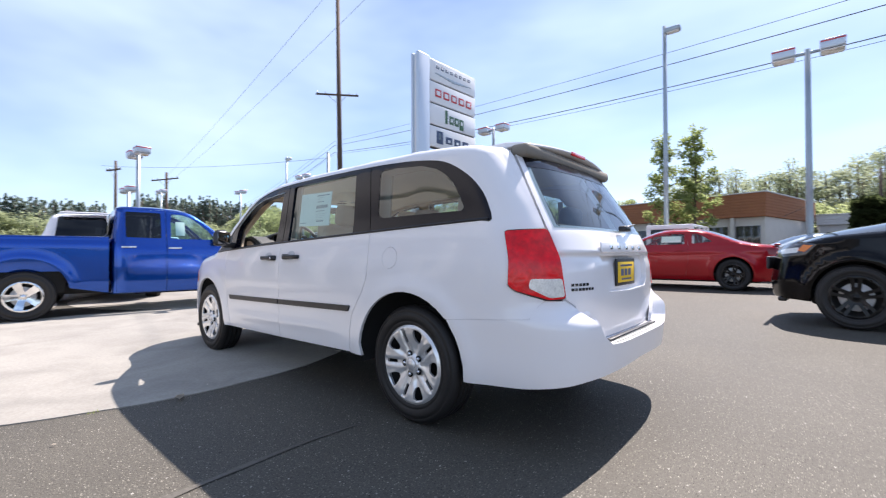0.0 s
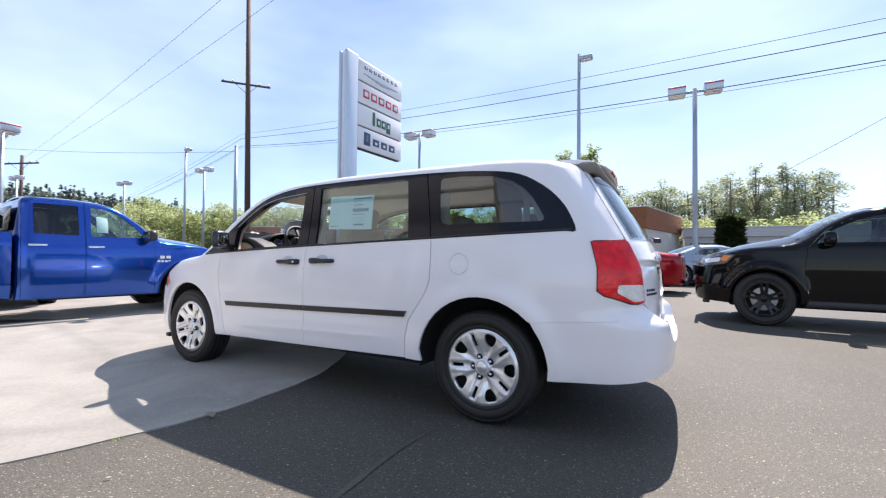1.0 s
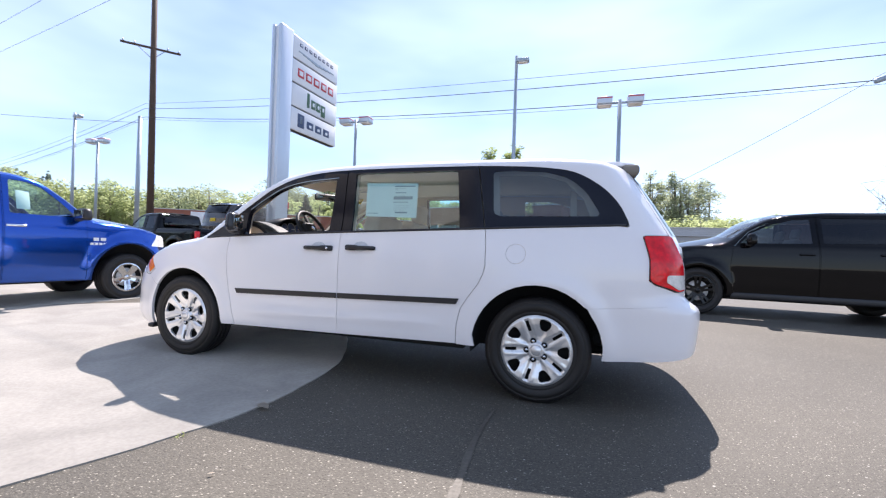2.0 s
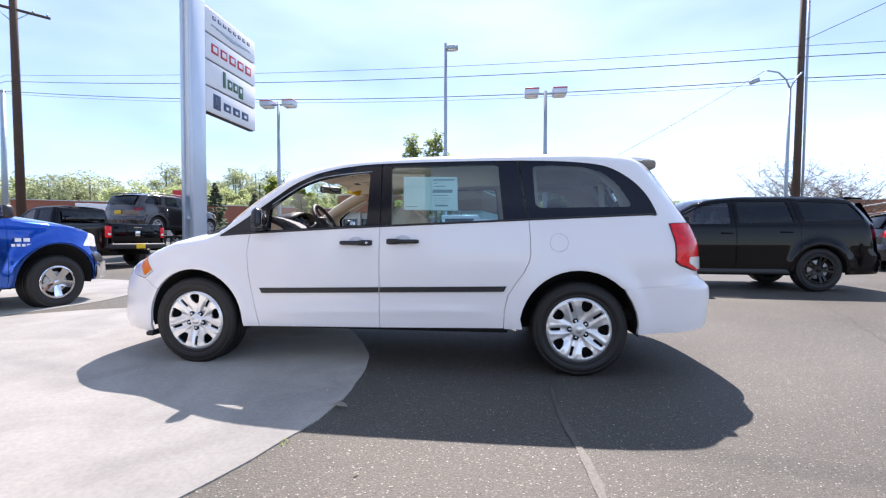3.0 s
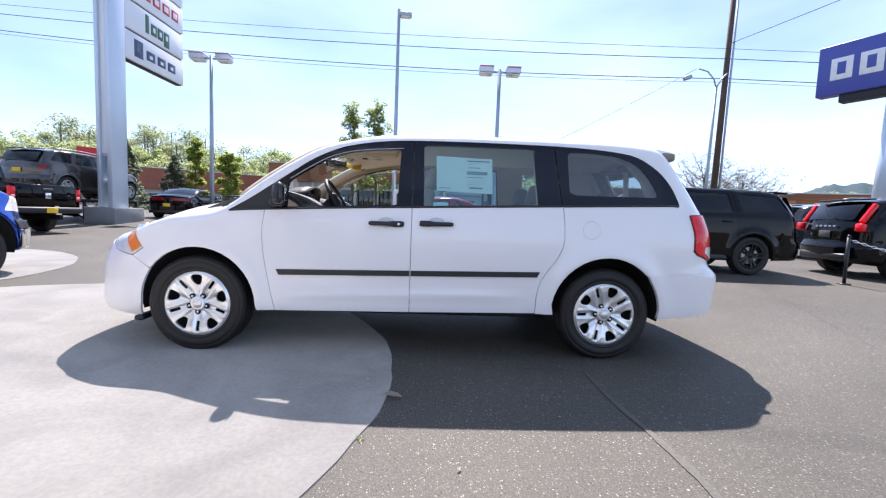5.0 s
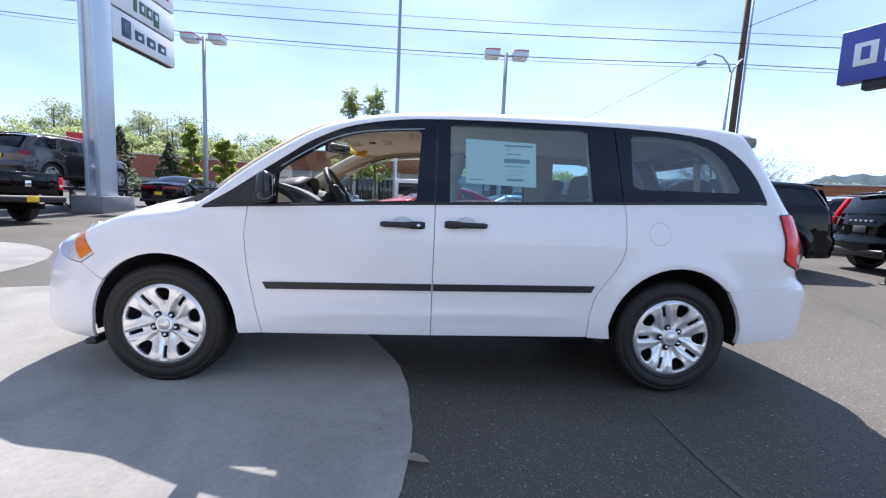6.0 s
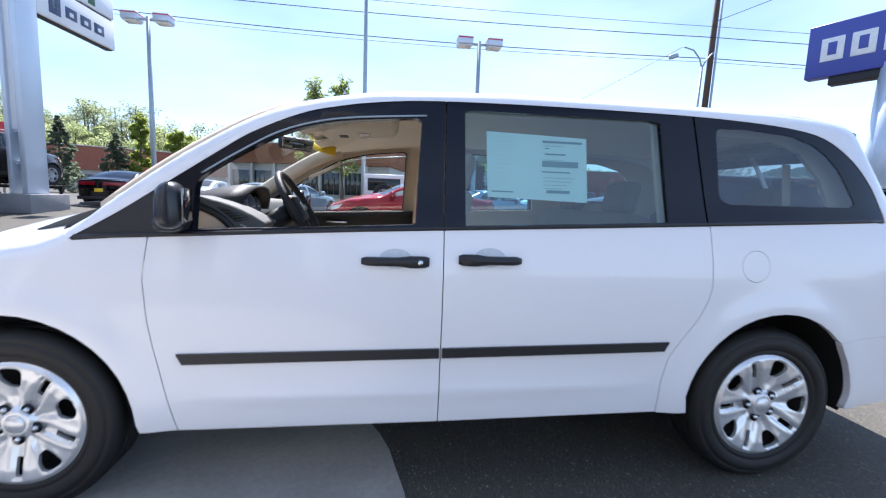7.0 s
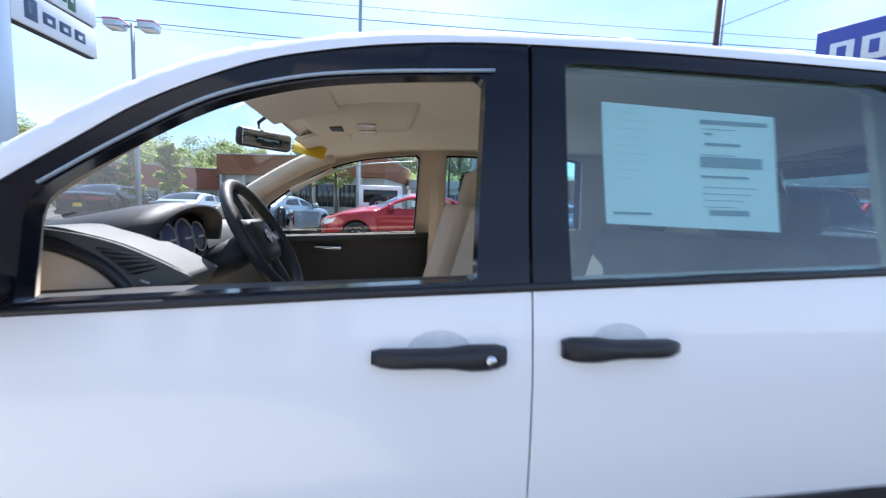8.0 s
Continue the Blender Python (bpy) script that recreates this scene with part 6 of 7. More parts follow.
def sedan(name, label, m, paint, rim_metal, coupe=False, sticker=False, pane=PANE):
    """A low saloon or coupe with a boot."""
    b = Body(plan_of(-2.40, 2.42, 0.935, 0.5, 0.32),
             side=[(0.15, 0.07), (0.3, 0.025), (0.5, 0.008), (0.75, 0.0), (0.9, 0.01), (1.0, 0.04), (1.08, 0.08), (1.35, 0.22), (1.5, 0.30)],
             front=[(0.15, 0.1), (0.3, 0.0), (0.55, 0.0), (0.75, 0.04), (0.9, 0.12), (1.5, 0.4)],
             rear=[(0.15, 0.08), (0.35, 0.0), (0.65, -0.01), (0.8, 0.0), (0.95, 0.01), (1.1, 0.06), (1.5, 0.2)],
             top=[(-3.15, 0.76), (-2.4, 0.80), (-2.0, 0.88), (-1.3, 0.965), (-0.95, 1.0), (-0.82, 1.04), (-0.5, 1.22), (-0.15, 1.345), (0.15, 1.385), (0.6, 1.385), (0.95, 1.33), (1.35, 1.18), (1.62, 1.06), (1.85, 1.02), (2.3, 0.995), (3.2, 0.96)],
             crown=[(-2.3, 0.02), (-1.8, 0.06), (-0.9, 0.13), (-0.4, 0.10), (0.3, 0.05), (1.0, 0.06), (1.5, 0.06), (2.3, 0.02)],
             arches=[(-1.47, 0.35, 0.42, 0.03, 0.08), (1.48, 0.35, 0.42, 0.035, 0.08)], r_top=0.06, w_front=(-1.7, -2.2), w_rear=(1.7, 2.2), crease=[(0.86, 0.02, 0.012, 0.05, -1.2, 2.2)])
    if coupe:
        doors = [[(-0.92, 0.97), (-0.95, 0.6), (-0.90, 0.30), (0.50, 0.30), (0.56, 0.62), (0.56, 1.0), (0.52, 1.33), (0.1, 1.335), (-0.2, 1.28), (-0.5, 1.17)]]
        windows = [([(-0.72, 1.03), (0.47, 1.05), (0.45, 1.30), (0.1, 1.30), (-0.2, 1.245), (-0.48, 1.15)], 0), ([(0.63, 1.06), (1.06, 1.10), (0.92, 1.20), (0.75, 1.285), (0.62, 1.30)], None)]
    else:
        doors = [[(-0.92, 0.97), (-0.95, 0.6), (-0.90, 0.30), (0.12, 0.30), (0.13, 1.0), (0.12, 1.33), (-0.2, 1.28), (-0.5, 1.17)], [(0.14, 0.30), (0.92, 0.30), (1.02, 0.5), (1.10, 0.7), (1.12, 0.98), (1.05, 1.16), (0.85, 1.29), (0.13, 1.335)]]
        windows = [([(-0.72, 1.03), (0.06, 1.04), (0.06, 1.29), (-0.2, 1.245), (-0.48, 1.15)], 0), ([(0.19, 1.05), (1.02, 1.08), (0.95, 1.17), (0.80, 1.26), (0.19, 1.30)], 1)]
    A = b.at
    lamps = [("headlamp", A([(-1.95, 0.79), (-2.28, 0.72), (-2.34, 0.66), (-2.25, 0.62), (-2.05, 0.68)]), CLEARLENS, "clear headlamp"),
             ("tail_lamp", A([(2.10, 0.93), (2.16, 0.80)]) + [(3.05, 0.79), (3.05, 0.925)], DIMRED, "dark red full-width tail lamp")]

    def extra(c, bb):
        part("boot_spoiler", box(0.12, 1.45, 0.025, 0.01, pose(2.30, 0, 1.02)), paint if coupe else PLASTIC, c)
        part("dealer_plate", box(0.012, 0.30, 0.14, 0.004, pose(2.43, 0, 0.60)), YELLOW, c, "yellow dealer tag")
        part("rear_lower_trim", box(0.08, 1.5, 0.14, 0.03, pose(2.40, 0, 0.30)), PLASTIC, c)
        if sticker:
            part("window_sticker", box(0.46, 0.004, 0.17, 0.001, pose(0.16, -0.79, 1.17, -30, 0, 0)), PAPER, c, "pale price sheet in the side window")

    w = spoke_wheel(Matrix.Identity(4), 0.352, 0.25, 0.24, 5, rim_metal, DARK, 0.06, 0.34)
    return car(name, label, "car", m, b, paint, doors, windows, lamps,
               [("windscreen", -1.02, -0.12, 0.2, 0.05, 0.95, 0.90, PANE), ("rear_window", 0.82, 1.62, -0.05, -0.14, 0.88, 0.93, PRIVACY)], w, (-1.47, 1.48, 0.80, 0.352), (0.22, 0.24), [(-1.47, 0.36, 0.395), (1.48, 0.36, 0.395)],
               extra, 0.07, pane, seats=([-0.25, 0.55], 0.35, 1.02), handles=[(0.36 if coupe else 0.0, 0.90, 0.18, 0, paint)], mirrors=(-0.62, 1.02, 1.06, paint))


def offroader(name, label, m, paint):
    """A boxy two-box off-road car with an outside spare wheel."""
    c = thing(name, m, label, "off-road car")
    body = part("tub", box(2.6, 1.60, 0.62, 0.05, pose(0.55, 0, 0.80)), paint, c)
    part("bonnet", box(1.45, 1.35, 0.30, 0.06, pose(-1.35, 0, 1.0)), paint, c)
    for x in (-1.20, 1.25):
        for y in (-0.83, 0.83):
            part("fender_flare", box(0.98, 0.26, 0.09, 0.03, pose(x, y, 0.93)), PLASTIC, c)
    # hard top with window openings as a shell of posts and rails
    z0, z1 = 1.10, 1.80
    part("hard_top", box(2.35, 1.50, 0.07, 0.03, pose(0.70, 0, z1 + 0.02)), paint, c)
    for x in (-0.42, 0.18, 0.92, 1.82):
        for y in (-0.73, 0.73):
            part("pillar", box(0.09, 0.06, z1 - z0, 0.015, pose(x + (0.04 if x < 0 else 0), y, (z0 + z1) / 2, 0, -10 if x < -0.2 else 0, 0)), paint, c)
    for y in (-0.725, 0.725):
        for xa, xb in ((-0.33, 0.15), (0.23, 0.88), (0.97, 1.78)):
            part("side_glass", box(xb - xa, 0.006, z1 - z0 - 0.06, 0.03, pose((xa + xb) / 2, y, (z0 + z1) / 2)), PRIVACY, c)
    part("rear_glass", box(0.006, 1.20, 0.48, 0.04, pose(1.862, 0, 1.48)), PRIVACY, c)
    part("rear_wall", box(0.04, 1.50, 0.20, 0.02, pose(1.84, 0, 1.18)), paint, c)
    part("rear_header", box(0.06, 1.50, 0.14, 0.02, pose(1.84, 0, 1.76)), paint, c)
    for y in (-0.68, 0.68):
        part("rear_post", box(0.05, 0.14, 0.70, 0.02, pose(1.84, y, 1.45)), paint, c)
        part("tail_lamp", box(0.05, 0.15, 0.22, 0.02, pose(1.87, y, 0.98)), REDLENS, c)
    part("windscreen", box(0.01, 1.35, 0.62, 0.03, pose(-0.48, 0, 1.44, 0, 18, 0)), PANE, c)
    part("rear_bumper", box(0.18, 1.55, 0.18, 0.04, pose(1.95, 0, 0.55)), PLASTIC, c)
    part("front_bumper", box(0.18, 1.55, 0.18, 0.04, pose(-2.15, 0, 0.60)), PLASTIC, c)
    w = spoke_wheel(Matrix.Identity(4), 0.40, 0.23, 0.26, 5, SILVERTRIM, DARK, 0, 0.4)
    put_wheels(w, c, -1.20, 1.25, 0.80, 0.40)
    sp = copy_thing(w, pose(2.02, 0, 1.08, 0, 0, 90))
    sp.parent = c
    sp.name = "spare_wheel"
    part("spare_mount", box(0.2, 0.3, 0.3, 0.03, pose(1.92, 0, 1.05)), PLASTIC, c)


def on_ground(x, y, rz, lift=0.0):
    return pose(x, y, float(ground_z(x, y)) + lift, 0, 0, rz)


pickup("pickup_truck", "bright blue quad-cab pickup with chrome wheels on concrete", pose(-6.568, -0.216, 0.0, 0, 0, 263.4), BLUE, CHROME)
suv("sport_utility_vehicle", "gloss black three-row utility vehicle with black wheels", pose(5.367, 5.26, 0.09, 0, 0, -3.8) @ Matrix.Diagonal((1, 1, 1.03, 1)), BLACKP, BLACKRIM, tail=2.68)
sedan("coupe", "deep red two-door coupe with black wheels", on_ground(0.47, 10.1, 1.7) @ Matrix.Diagonal((1, 1, 1.06, 1)), RED, BLACKRIM, True, True)
pickup("pickup_truck", "black pickup with dealer tag parked tail outwards", on_ground(-13.05, 8.55, 351.2), BLACKP, SILVERTRIM)
sedan("saloon_car", "black saloon with red full-width tail lamp", on_ground(-11.5, 17.9, 94 + 180), BLACKP, BLACKRIM)
suv("sport_utility_vehicle", "black utility vehicle with silver roof rails behind a chain", on_ground(11.54, 4.74, 173), BLACKP, SILVERTRIM, True)
suv("sport_utility_vehicle", "dark blue-grey utility vehicle in the parking row", on_ground(14.2, 9.2, 168), GREYP, SILVERTRIM, True)
offroader("off_road_car", "white off-road car with spare wheel on its rear door", on_ground(-0.35, 15.6, 268), WHITE)
sedan("saloon_car", "pale blue-white saloon in the far row", on_ground(-4.1, 15.2, 248), PALEBLUE, SILVERTRIM)
sedan("saloon_car", "pale grey-blue saloon behind the red coupe", on_ground(3.9, 14.6, 200), PALEBLUE, SILVERTRIM)
sedan("saloon_car", "silver saloon in the far row", on_ground(7.4, 15.8, 200), SILVERP, SILVERTRIM)
suv("sport_utility_vehicle", "cream utility vehicle behind the blue pickup", on_ground(-11.0, 0.2, -19) @ Matrix.Scale(1.18, 4), WHITE, SILVERTRIM)
suv("sport_utility_vehicle", "dark red utility vehicle far behind the blue pickup", on_ground(-19.0, -0.5, 255), RED, SILVERTRIM)
sedan("saloon_car", "silver saloon parked near the sign", on_ground(-8.5, 18.6, 265), SILVERP, SILVERTRIM)
sedan("saloon_car", "white saloon parked near the street", on_ground(-6.2, 19.0, 265), WHITE, SILVERTRIM)
RACK_Z = 0.80
gx, gy, gh = -13.54, 13.50, 87
suv("sport_utility_vehicle", "grey utility vehicle raised on a steel display rack", on_ground(gx, gy, gh + 180, RACK_Z), GREYP, SILVERTRIM, True)


def display_rack():
    r = thing("display_rack", on_ground(gx, gy, gh + 180), "black steel car display rack with wheel tracks", "display rack")
    for y in (-0.80, 0.80):
        part("track", box(4.6, 0.40, 0.06, 0.01, pose(0, y, RACK_Z - 0.03)), PLASTIC, r)
        for x in (-2.0, -0.7, 0.7, 2.0):
            part("leg", box(0.08, 0.08, RACK_Z - 0.06, 0.01, pose(x, y, (RACK_Z - 0.06) / 2)), PLASTIC, r)
        for x in (-2.0, 0.7):
            part("brace", rod(bmesh.new(), (x, y, 0.02), (x + 1.0, y, RACK_Z - 0.08), 0.025), PLASTIC, r)
    for x in (-2.0, 0, 2.0):
        part("cross_bar", box(0.08, 1.6, 0.06, 0.01, pose(x, 0, RACK_Z - 0.09)), PLASTIC, r)


display_rack()

# ---- signs, lamps, poles ----
def brand_pylon():
    """A tall sign: a pillar at one end and four stacked panels."""
    gz = float(ground_z(-12, 13))
    s = thing("dealer_pylon_sign", pose(0, 0, 0), "tall silver pylon sign with four white brand panels", "pylon sign")
    top = 11.5
    d = Vector((0.15, 3.83, 0)).normalized()
    ang = math.degrees(math.atan2(d.y, d.x))
    o = Vector((-11.74, 12.70, 0))
    M = Matrix.Translation(o) @ pose(0, 0, 0, 0, 0, ang)         # x along the sign, y to its back
    def bx(name, x0, x1, y0, y1, z0, z1, mt, r=0.02, par=s, label=""):
        return part(name, box(x1 - x0, y1 - y0, z1 - z0, r, M @ pose((x0 + x1) / 2, (y0 + y1) / 2, (z0 + z1) / 2)), mt, par, label)
    bx("pillar", 0.08, 0.91, 0.0, 0.20, gz + 0.55, top, SIGNSIL, 0.03)
    bx("pillar", 0.08, 0.91, 0.44, 0.58, gz + 0.55, top, SIGNSIL, 0.03)
    bx("pillar_infill", 0.20, 0.86, 0.18, 0.46, gz + 2.6, top - 0.02, SIGNWHITE, 0.01)
    for z in (gz + 1.5, gz + 2.5):
        bx("cross_plate", 0.25, 0.75, 0.17, 0.47, z, z + 0.10, SIGNSIL)
    bx("backing", 0.80, 4.66, 0.10, 0.37, 6.72, top - 0.12, SIGNDARK)
    ph, z = 1.105, top - 0.10
    for k in range(4):
        z0 = z - ph
        p = bx("brand_panel", 0.93, 4.70, 0.02, 0.45, z0, z, SIGNWHITE, 0.03)
        F = M @ Matrix.Translation((0.93 + 1.885, 0.012, z0 + ph / 2))
        def blk(x, zz, w, h, mt, nm="brand_shape", r=0.02):
            part(nm, box(w, 0.03, h, r, F @ pose(x, 0, zz)), mt, p)
        def inset(x, zz, w, h):
            part("brand_inset", box(w, 0.036, h, 0.03, F @ pose(x, 0, zz)), SIGNWHITE, p)
        if k == 0:
            for i in range(8):
                blk(-1.30 + 0.37 * i, 0.22, 0.22, 0.18, LETTERDARK, r=0.05)
                inset(-1.30 + 0.37 * i, 0.22, 0.13, 0.10)
            for i in range(9):
                blk(-1.32 + 0.33 * i, -0.14 - 0.09 * (1 - abs(i - 4) / 4), 0.34, 0.07 + 0.10 * (1 - abs(i - 4) / 4), GALV, "wing_shape", 0.03)
        elif k == 1:
            for i in range(5):
                blk(-1.26 + 0.63 * i, 0.0, 0.47, 0.42, LETTERRED, r=0.09)
                inset(-1.26 + 0.63 * i, 0.0, 0.31, 0.26)
        elif k == 2:
            for i, (w, h, dz) in enumerate(((0.20, 0.74, 0.04), (0.36, 0.46, -0.06), (0.36, 0.46, -0.06), (0.36, 0.62, -0.14))):
                blk(-0.62 + 0.42 * i, dz, w, h, LETTERGREEN, r=0.08)
                if i:
                    inset(-0.62 + 0.42 * i, -0.06, 0.17, 0.22)
        else:
            blk(-1.15, 0.0, 0.50, 0.68, LETTERDARK, "emblem_shield", 0.12)
            blk(-1.15, 0.05, 0.22, 0.40, GALV, "emblem_centre", 0.08)
            for i in range(3):
                blk(-0.42 + 0.70 * i, -0.05, 0.52, 0.38, LETTERDARK, r=0.05)
                inset(-0.42 + 0.70 * i, -0.08, 0.22, 0.16)
        z = z0 - 0.075
    pl = part("plinth", box(1.6, 1.15, 0.62, 0.02, M @ pose(0.50, 0.23, gz + 0.25)), CONCRETE2, s, "grey concrete sign base")


brand_pylon()


def blue_sign():
    gz = float(ground_z(17, 12))
    s = thing("blue_dealer_sign", pose(0, 0, 0), "blue sign board on a pale steel mast with pale lettering shapes", "sign board")
    M = Matrix.Translation((16.45, 13.45, 0)) @ pose(0, 0, 0, 0, 0, -66)
    part("board", box(5.2, 0.5, 2.0, 0.04, M @ pose(2.6, 0, 7.50)), SIGNBLUE, s, "blue sign board")
    part("under_panel", box(3.6, 0.45, 0.32, 0.02, M @ pose(2.55, 0.08, 6.34)), SIGNDARK, s)
    for i in range(5):
        part("brand_shape", box(0.70, 0.04, 0.86, 0.14, M @ pose(0.80 + 0.90 * i, -0.262, 7.50)), LETTERWHITE, s)
        part("brand_inset", box(0.30, 0.05, 0.50, 0.08, M @ pose(0.80 + 0.90 * i, -0.262, 7.52)), SIGNBLUE, s)
    mast = bmesh.new()
    cyl(mast, 0.62, 0.45, 6.5, Matrix.Translation((0, 0, gz)) , 28)
    bmesh.ops.transform(mast, matrix=Matrix.Translation(M @ Vector((2.6, 0.1, 0))), verts=mast.verts)
    part("mast", mast, SIGNSIL, s)


blue_sign()


def lot_lamp(x, y, h, rz=0, width=1.8, single=False):
    gz = float(ground_z(x, y))
    s = thing("lot_lamp", pose(x, y, gz, 0, 0, rz), "tall galvanised lot lamp with box heads", "street lamp", "lot lamps")
    part("pole", cyl(bmesh.new(), 0.11, 0.075, h - gz, Matrix.Identity(4), 12), GALV, s)
    part("foot", cyl(bmesh.new(), 0.28, 0.26, 0.6, Matrix.Identity(4), 20), CONCRETE2, s)
    if single:
        part("head", box(0.62, 0.34, 0.20, 0.05, pose(0.32, 0, h - gz - 0.25)), GALV, s)
        part("lamp_glass", box(0.45, 0.26, 0.04, 0.01, pose(0.34, 0, h - gz - 0.36)), CLEARLENS, s)
    else:
        part("cross_arm", box(width * 0.5, 0.09, 0.09, 0.02, pose(0, 0, h - gz - 0.12)), GALV, s)
        for k in (-1, 1):
            hd = part("head", box(width * 0.34, 0.58, 0.31, 0.03, pose(k * width * 0.34, 0, h - gz - 0.05)), SIGNSIL, s)
            part("head_stripe", box(width * 0.345, 0.59, 0.045, 0.005, pose(k * width * 0.34, 0, h - gz + 0.04)), LETTERRED, hd)
            part("lamp_glass", box(width * 0.30, 0.5, 0.03, 0.005, pose(k * width * 0.34, 0, h - gz - 0.24)), CLEARLENS, hd)


for x, y, h, w, one in ((3.33, 15.55, 7.70, 1.8, False), (-10.25, 17.35, 8.20, 1.8, False), (-1.42, 17.65, 11.0, 1.8, True), (-20.9, 3.0, 6.0, 1.8, False), (-28.9, 4.4, 5.2, 1.8, False), (-33.0, 18.9, 8.5, 1.8, False), (-44.7, 18.2, 8.1, 1.8, False), (-32.0, 16.7, 9.8, 1.8, True), (-50, 12, 8.0, 1.8, False)):
    lot_lamp(x, y, h, 0, w, one)


def utility_pole(x, y, h, lean, arm_z=None, arm_rz=0.0, r=0.17, arm=2.0):
    gz = float(ground_z(x, y))
    s = thing("utility_pole", pose(x, y, gz, 0, lean, 0), "dark brown wooden utility pole", "utility pole", "utility poles")
    part("pole", cyl(bmesh.new(), r * 1.15, r * 0.75, h, Matrix.Identity(4), 14), WOODPOLE, s)
    if arm_z:
        part("cross_arm", box(arm * 2, 0.13, 0.16, 0.01, pose(0, -0.2, arm_z - gz, 0, 0, arm_rz)), WOODPOLE, s)
        for k in (-0.92, -0.55, 0.55, 0.92):
            p = pose(0, -0.2, arm_z - gz, 0, 0, arm_rz) @ Vector((k * arm, 0, 0.08))
            part("insulator", cyl(bmesh.new(), 0.06, 0.04, 0.22, Matrix.Translation(p), 8), GALV, s)
        for k in (-0.45, 0.45):
            a = pose(0, -0.2, arm_z - gz, 0, 0, arm_rz) @ Vector((k * arm, 0, -0.05))
            part("arm_brace", rod(bmesh.new(), a, (0, -0.1, arm_z - gz - 0.9), 0.03), GALV, s)
    return s


u1 = utility_pole(-32.4, 22.8, 27.0, -1.2, 17.2, 52.0, 0.25, 2.1)
u2 = utility_pole(14.65, 16.9, 15.0, 1.0, r=0.14)
part("conduit", rod(bmesh.new(), (0.22, -0.1, 0), (0.16, -0.1, 14.6), 0.05), GALV, u2)
utility_pole(-64, 16.5, 12.0, 0, 11.5, 20, 0.2, 2.6)
utility_pole(-55.5, 9.1, 11.5, 0, 10.6, 20, 0.16, 1.2)
utility_pole(52, 30, 12.5, 0, 11.8, -30, 0.2, 1.6)
utility_pole(8.5, 57, 9.2, 0, None, 0, 0.15)


def slim_pole():
    """A slim steel pole with a forked top beside the utility pole."""
    s = thing("steel_pole", pose(14.1, 16.7, float(ground_z(14, 16)), 0, 1.0, 0), "slim grey steel pole with forked top", "steel pole")
    part("shaft", cyl(bmesh.new(), 0.09, 0.06, 7.7, Matrix.Identity(4), 10), GALV, s)
    part("fork", tube([(0, 0, 7.6), (-0.15, 0, 8.0), (-0.5, 0, 8.35), (-1.0, 0, 8.45)], 0.035, 8), GALV, s)
    part("fork", tube([(0, 0, 7.6), (0.2, 0, 8.0), (0.5, 0, 8.35)], 0.035, 8), GALV, s)
    part("spotlight", box(0.42, 0.2, 0.2, 0.06, pose(-1.55, -0.1, 7.95, 0, -20, 0)), GALV, s)


slim_pole()


tall = thing("steel_pole", pose(-28.1, 18.4, float(ground_z(-28.1, 18.4))), "straight grey steel pole beside the wooden pole", "steel pole")
part("shaft", cyl(bmesh.new(), 0.17, 0.12, 9.3, Matrix.Identity(4), 12), GALV, tall)
part("pole_cap", cyl(bmesh.new(), 0.14, 0.10, 0.1, pose(0, 0, 9.28), 12), GALV, tall)


def wire(a, b, sag, r=0.012, n=24):
    a, b = Vector(a), Vector(b)
    pts = [a.lerp(b, k / n) - Vector((0, 0, sag * 4 * (k / n) * (1 - k / n))) for k in range(n + 1)]
    tagged(part("overhead_wire", tube([tuple(p) for p in pts], r, 5), WIRE), "thin dark overhead wire between the poles", "wire", "overhead wires")


for z1, z2, zs, r in ((12.38, 9.72, 0.45, 0.011), (11.96, 9.24, 0.56, 0.018), (11.27, 8.29, 0.76, 0.020), (11.1, 8.12, 0.78, 0.010)):
    wire((-32.7, 22.2, z1), (14.9, 16.8, z2), zs, r)
    wire((14.9, 16.8, z2), (60, 11.0, z2 + 0.3), 0.5, r)
    if z1 > 9.5:
        wire((-32.7, 22.2, z1), (-95, 36, z1 - 2.2), 1.0, r)
wire((-64, 16.5, 12.0), (9.8, 6.7, 17.4), 0.8, 0.010)
wire((-64, 17.6, 12.0), (9.8, 8.9, 17.4), 0.8, 0.010)
wire((-28.1, 18.4, 9.4), (-62, 9.0, 12.0), 0.5, 0.014)
wire((14.9, 16.8, 13.5), (6.5, 4.0, 11.5), 0.2, 0.012)
wire((13.1, 16.6, 8.6), (2.0, 30.0, 3.2), 0.3, 0.012)
wire((14.9, 16.8, 10.0), (40, -2.0, 20.0), 0.3, 0.014)


def chain_post(x, y):
    s = thing("chain_post", on_ground(x, y, 0), "short black steel post holding a chain", "post", "chain posts")
    part("post", cyl(bmesh.new(), 0.029, 0.029, 0.90, Matrix.Identity(4), 14), PLASTIC, s)
    part("post_cap", cyl(bmesh.new(), 0.036, 0.018, 0.035, pose(0, 0, 0.90), 14), PLASTIC, s)
    part("post_foot", cyl(bmesh.new(), 0.10, 0.10, 0.02, Matrix.Identity(4), 14), PLASTIC, s)


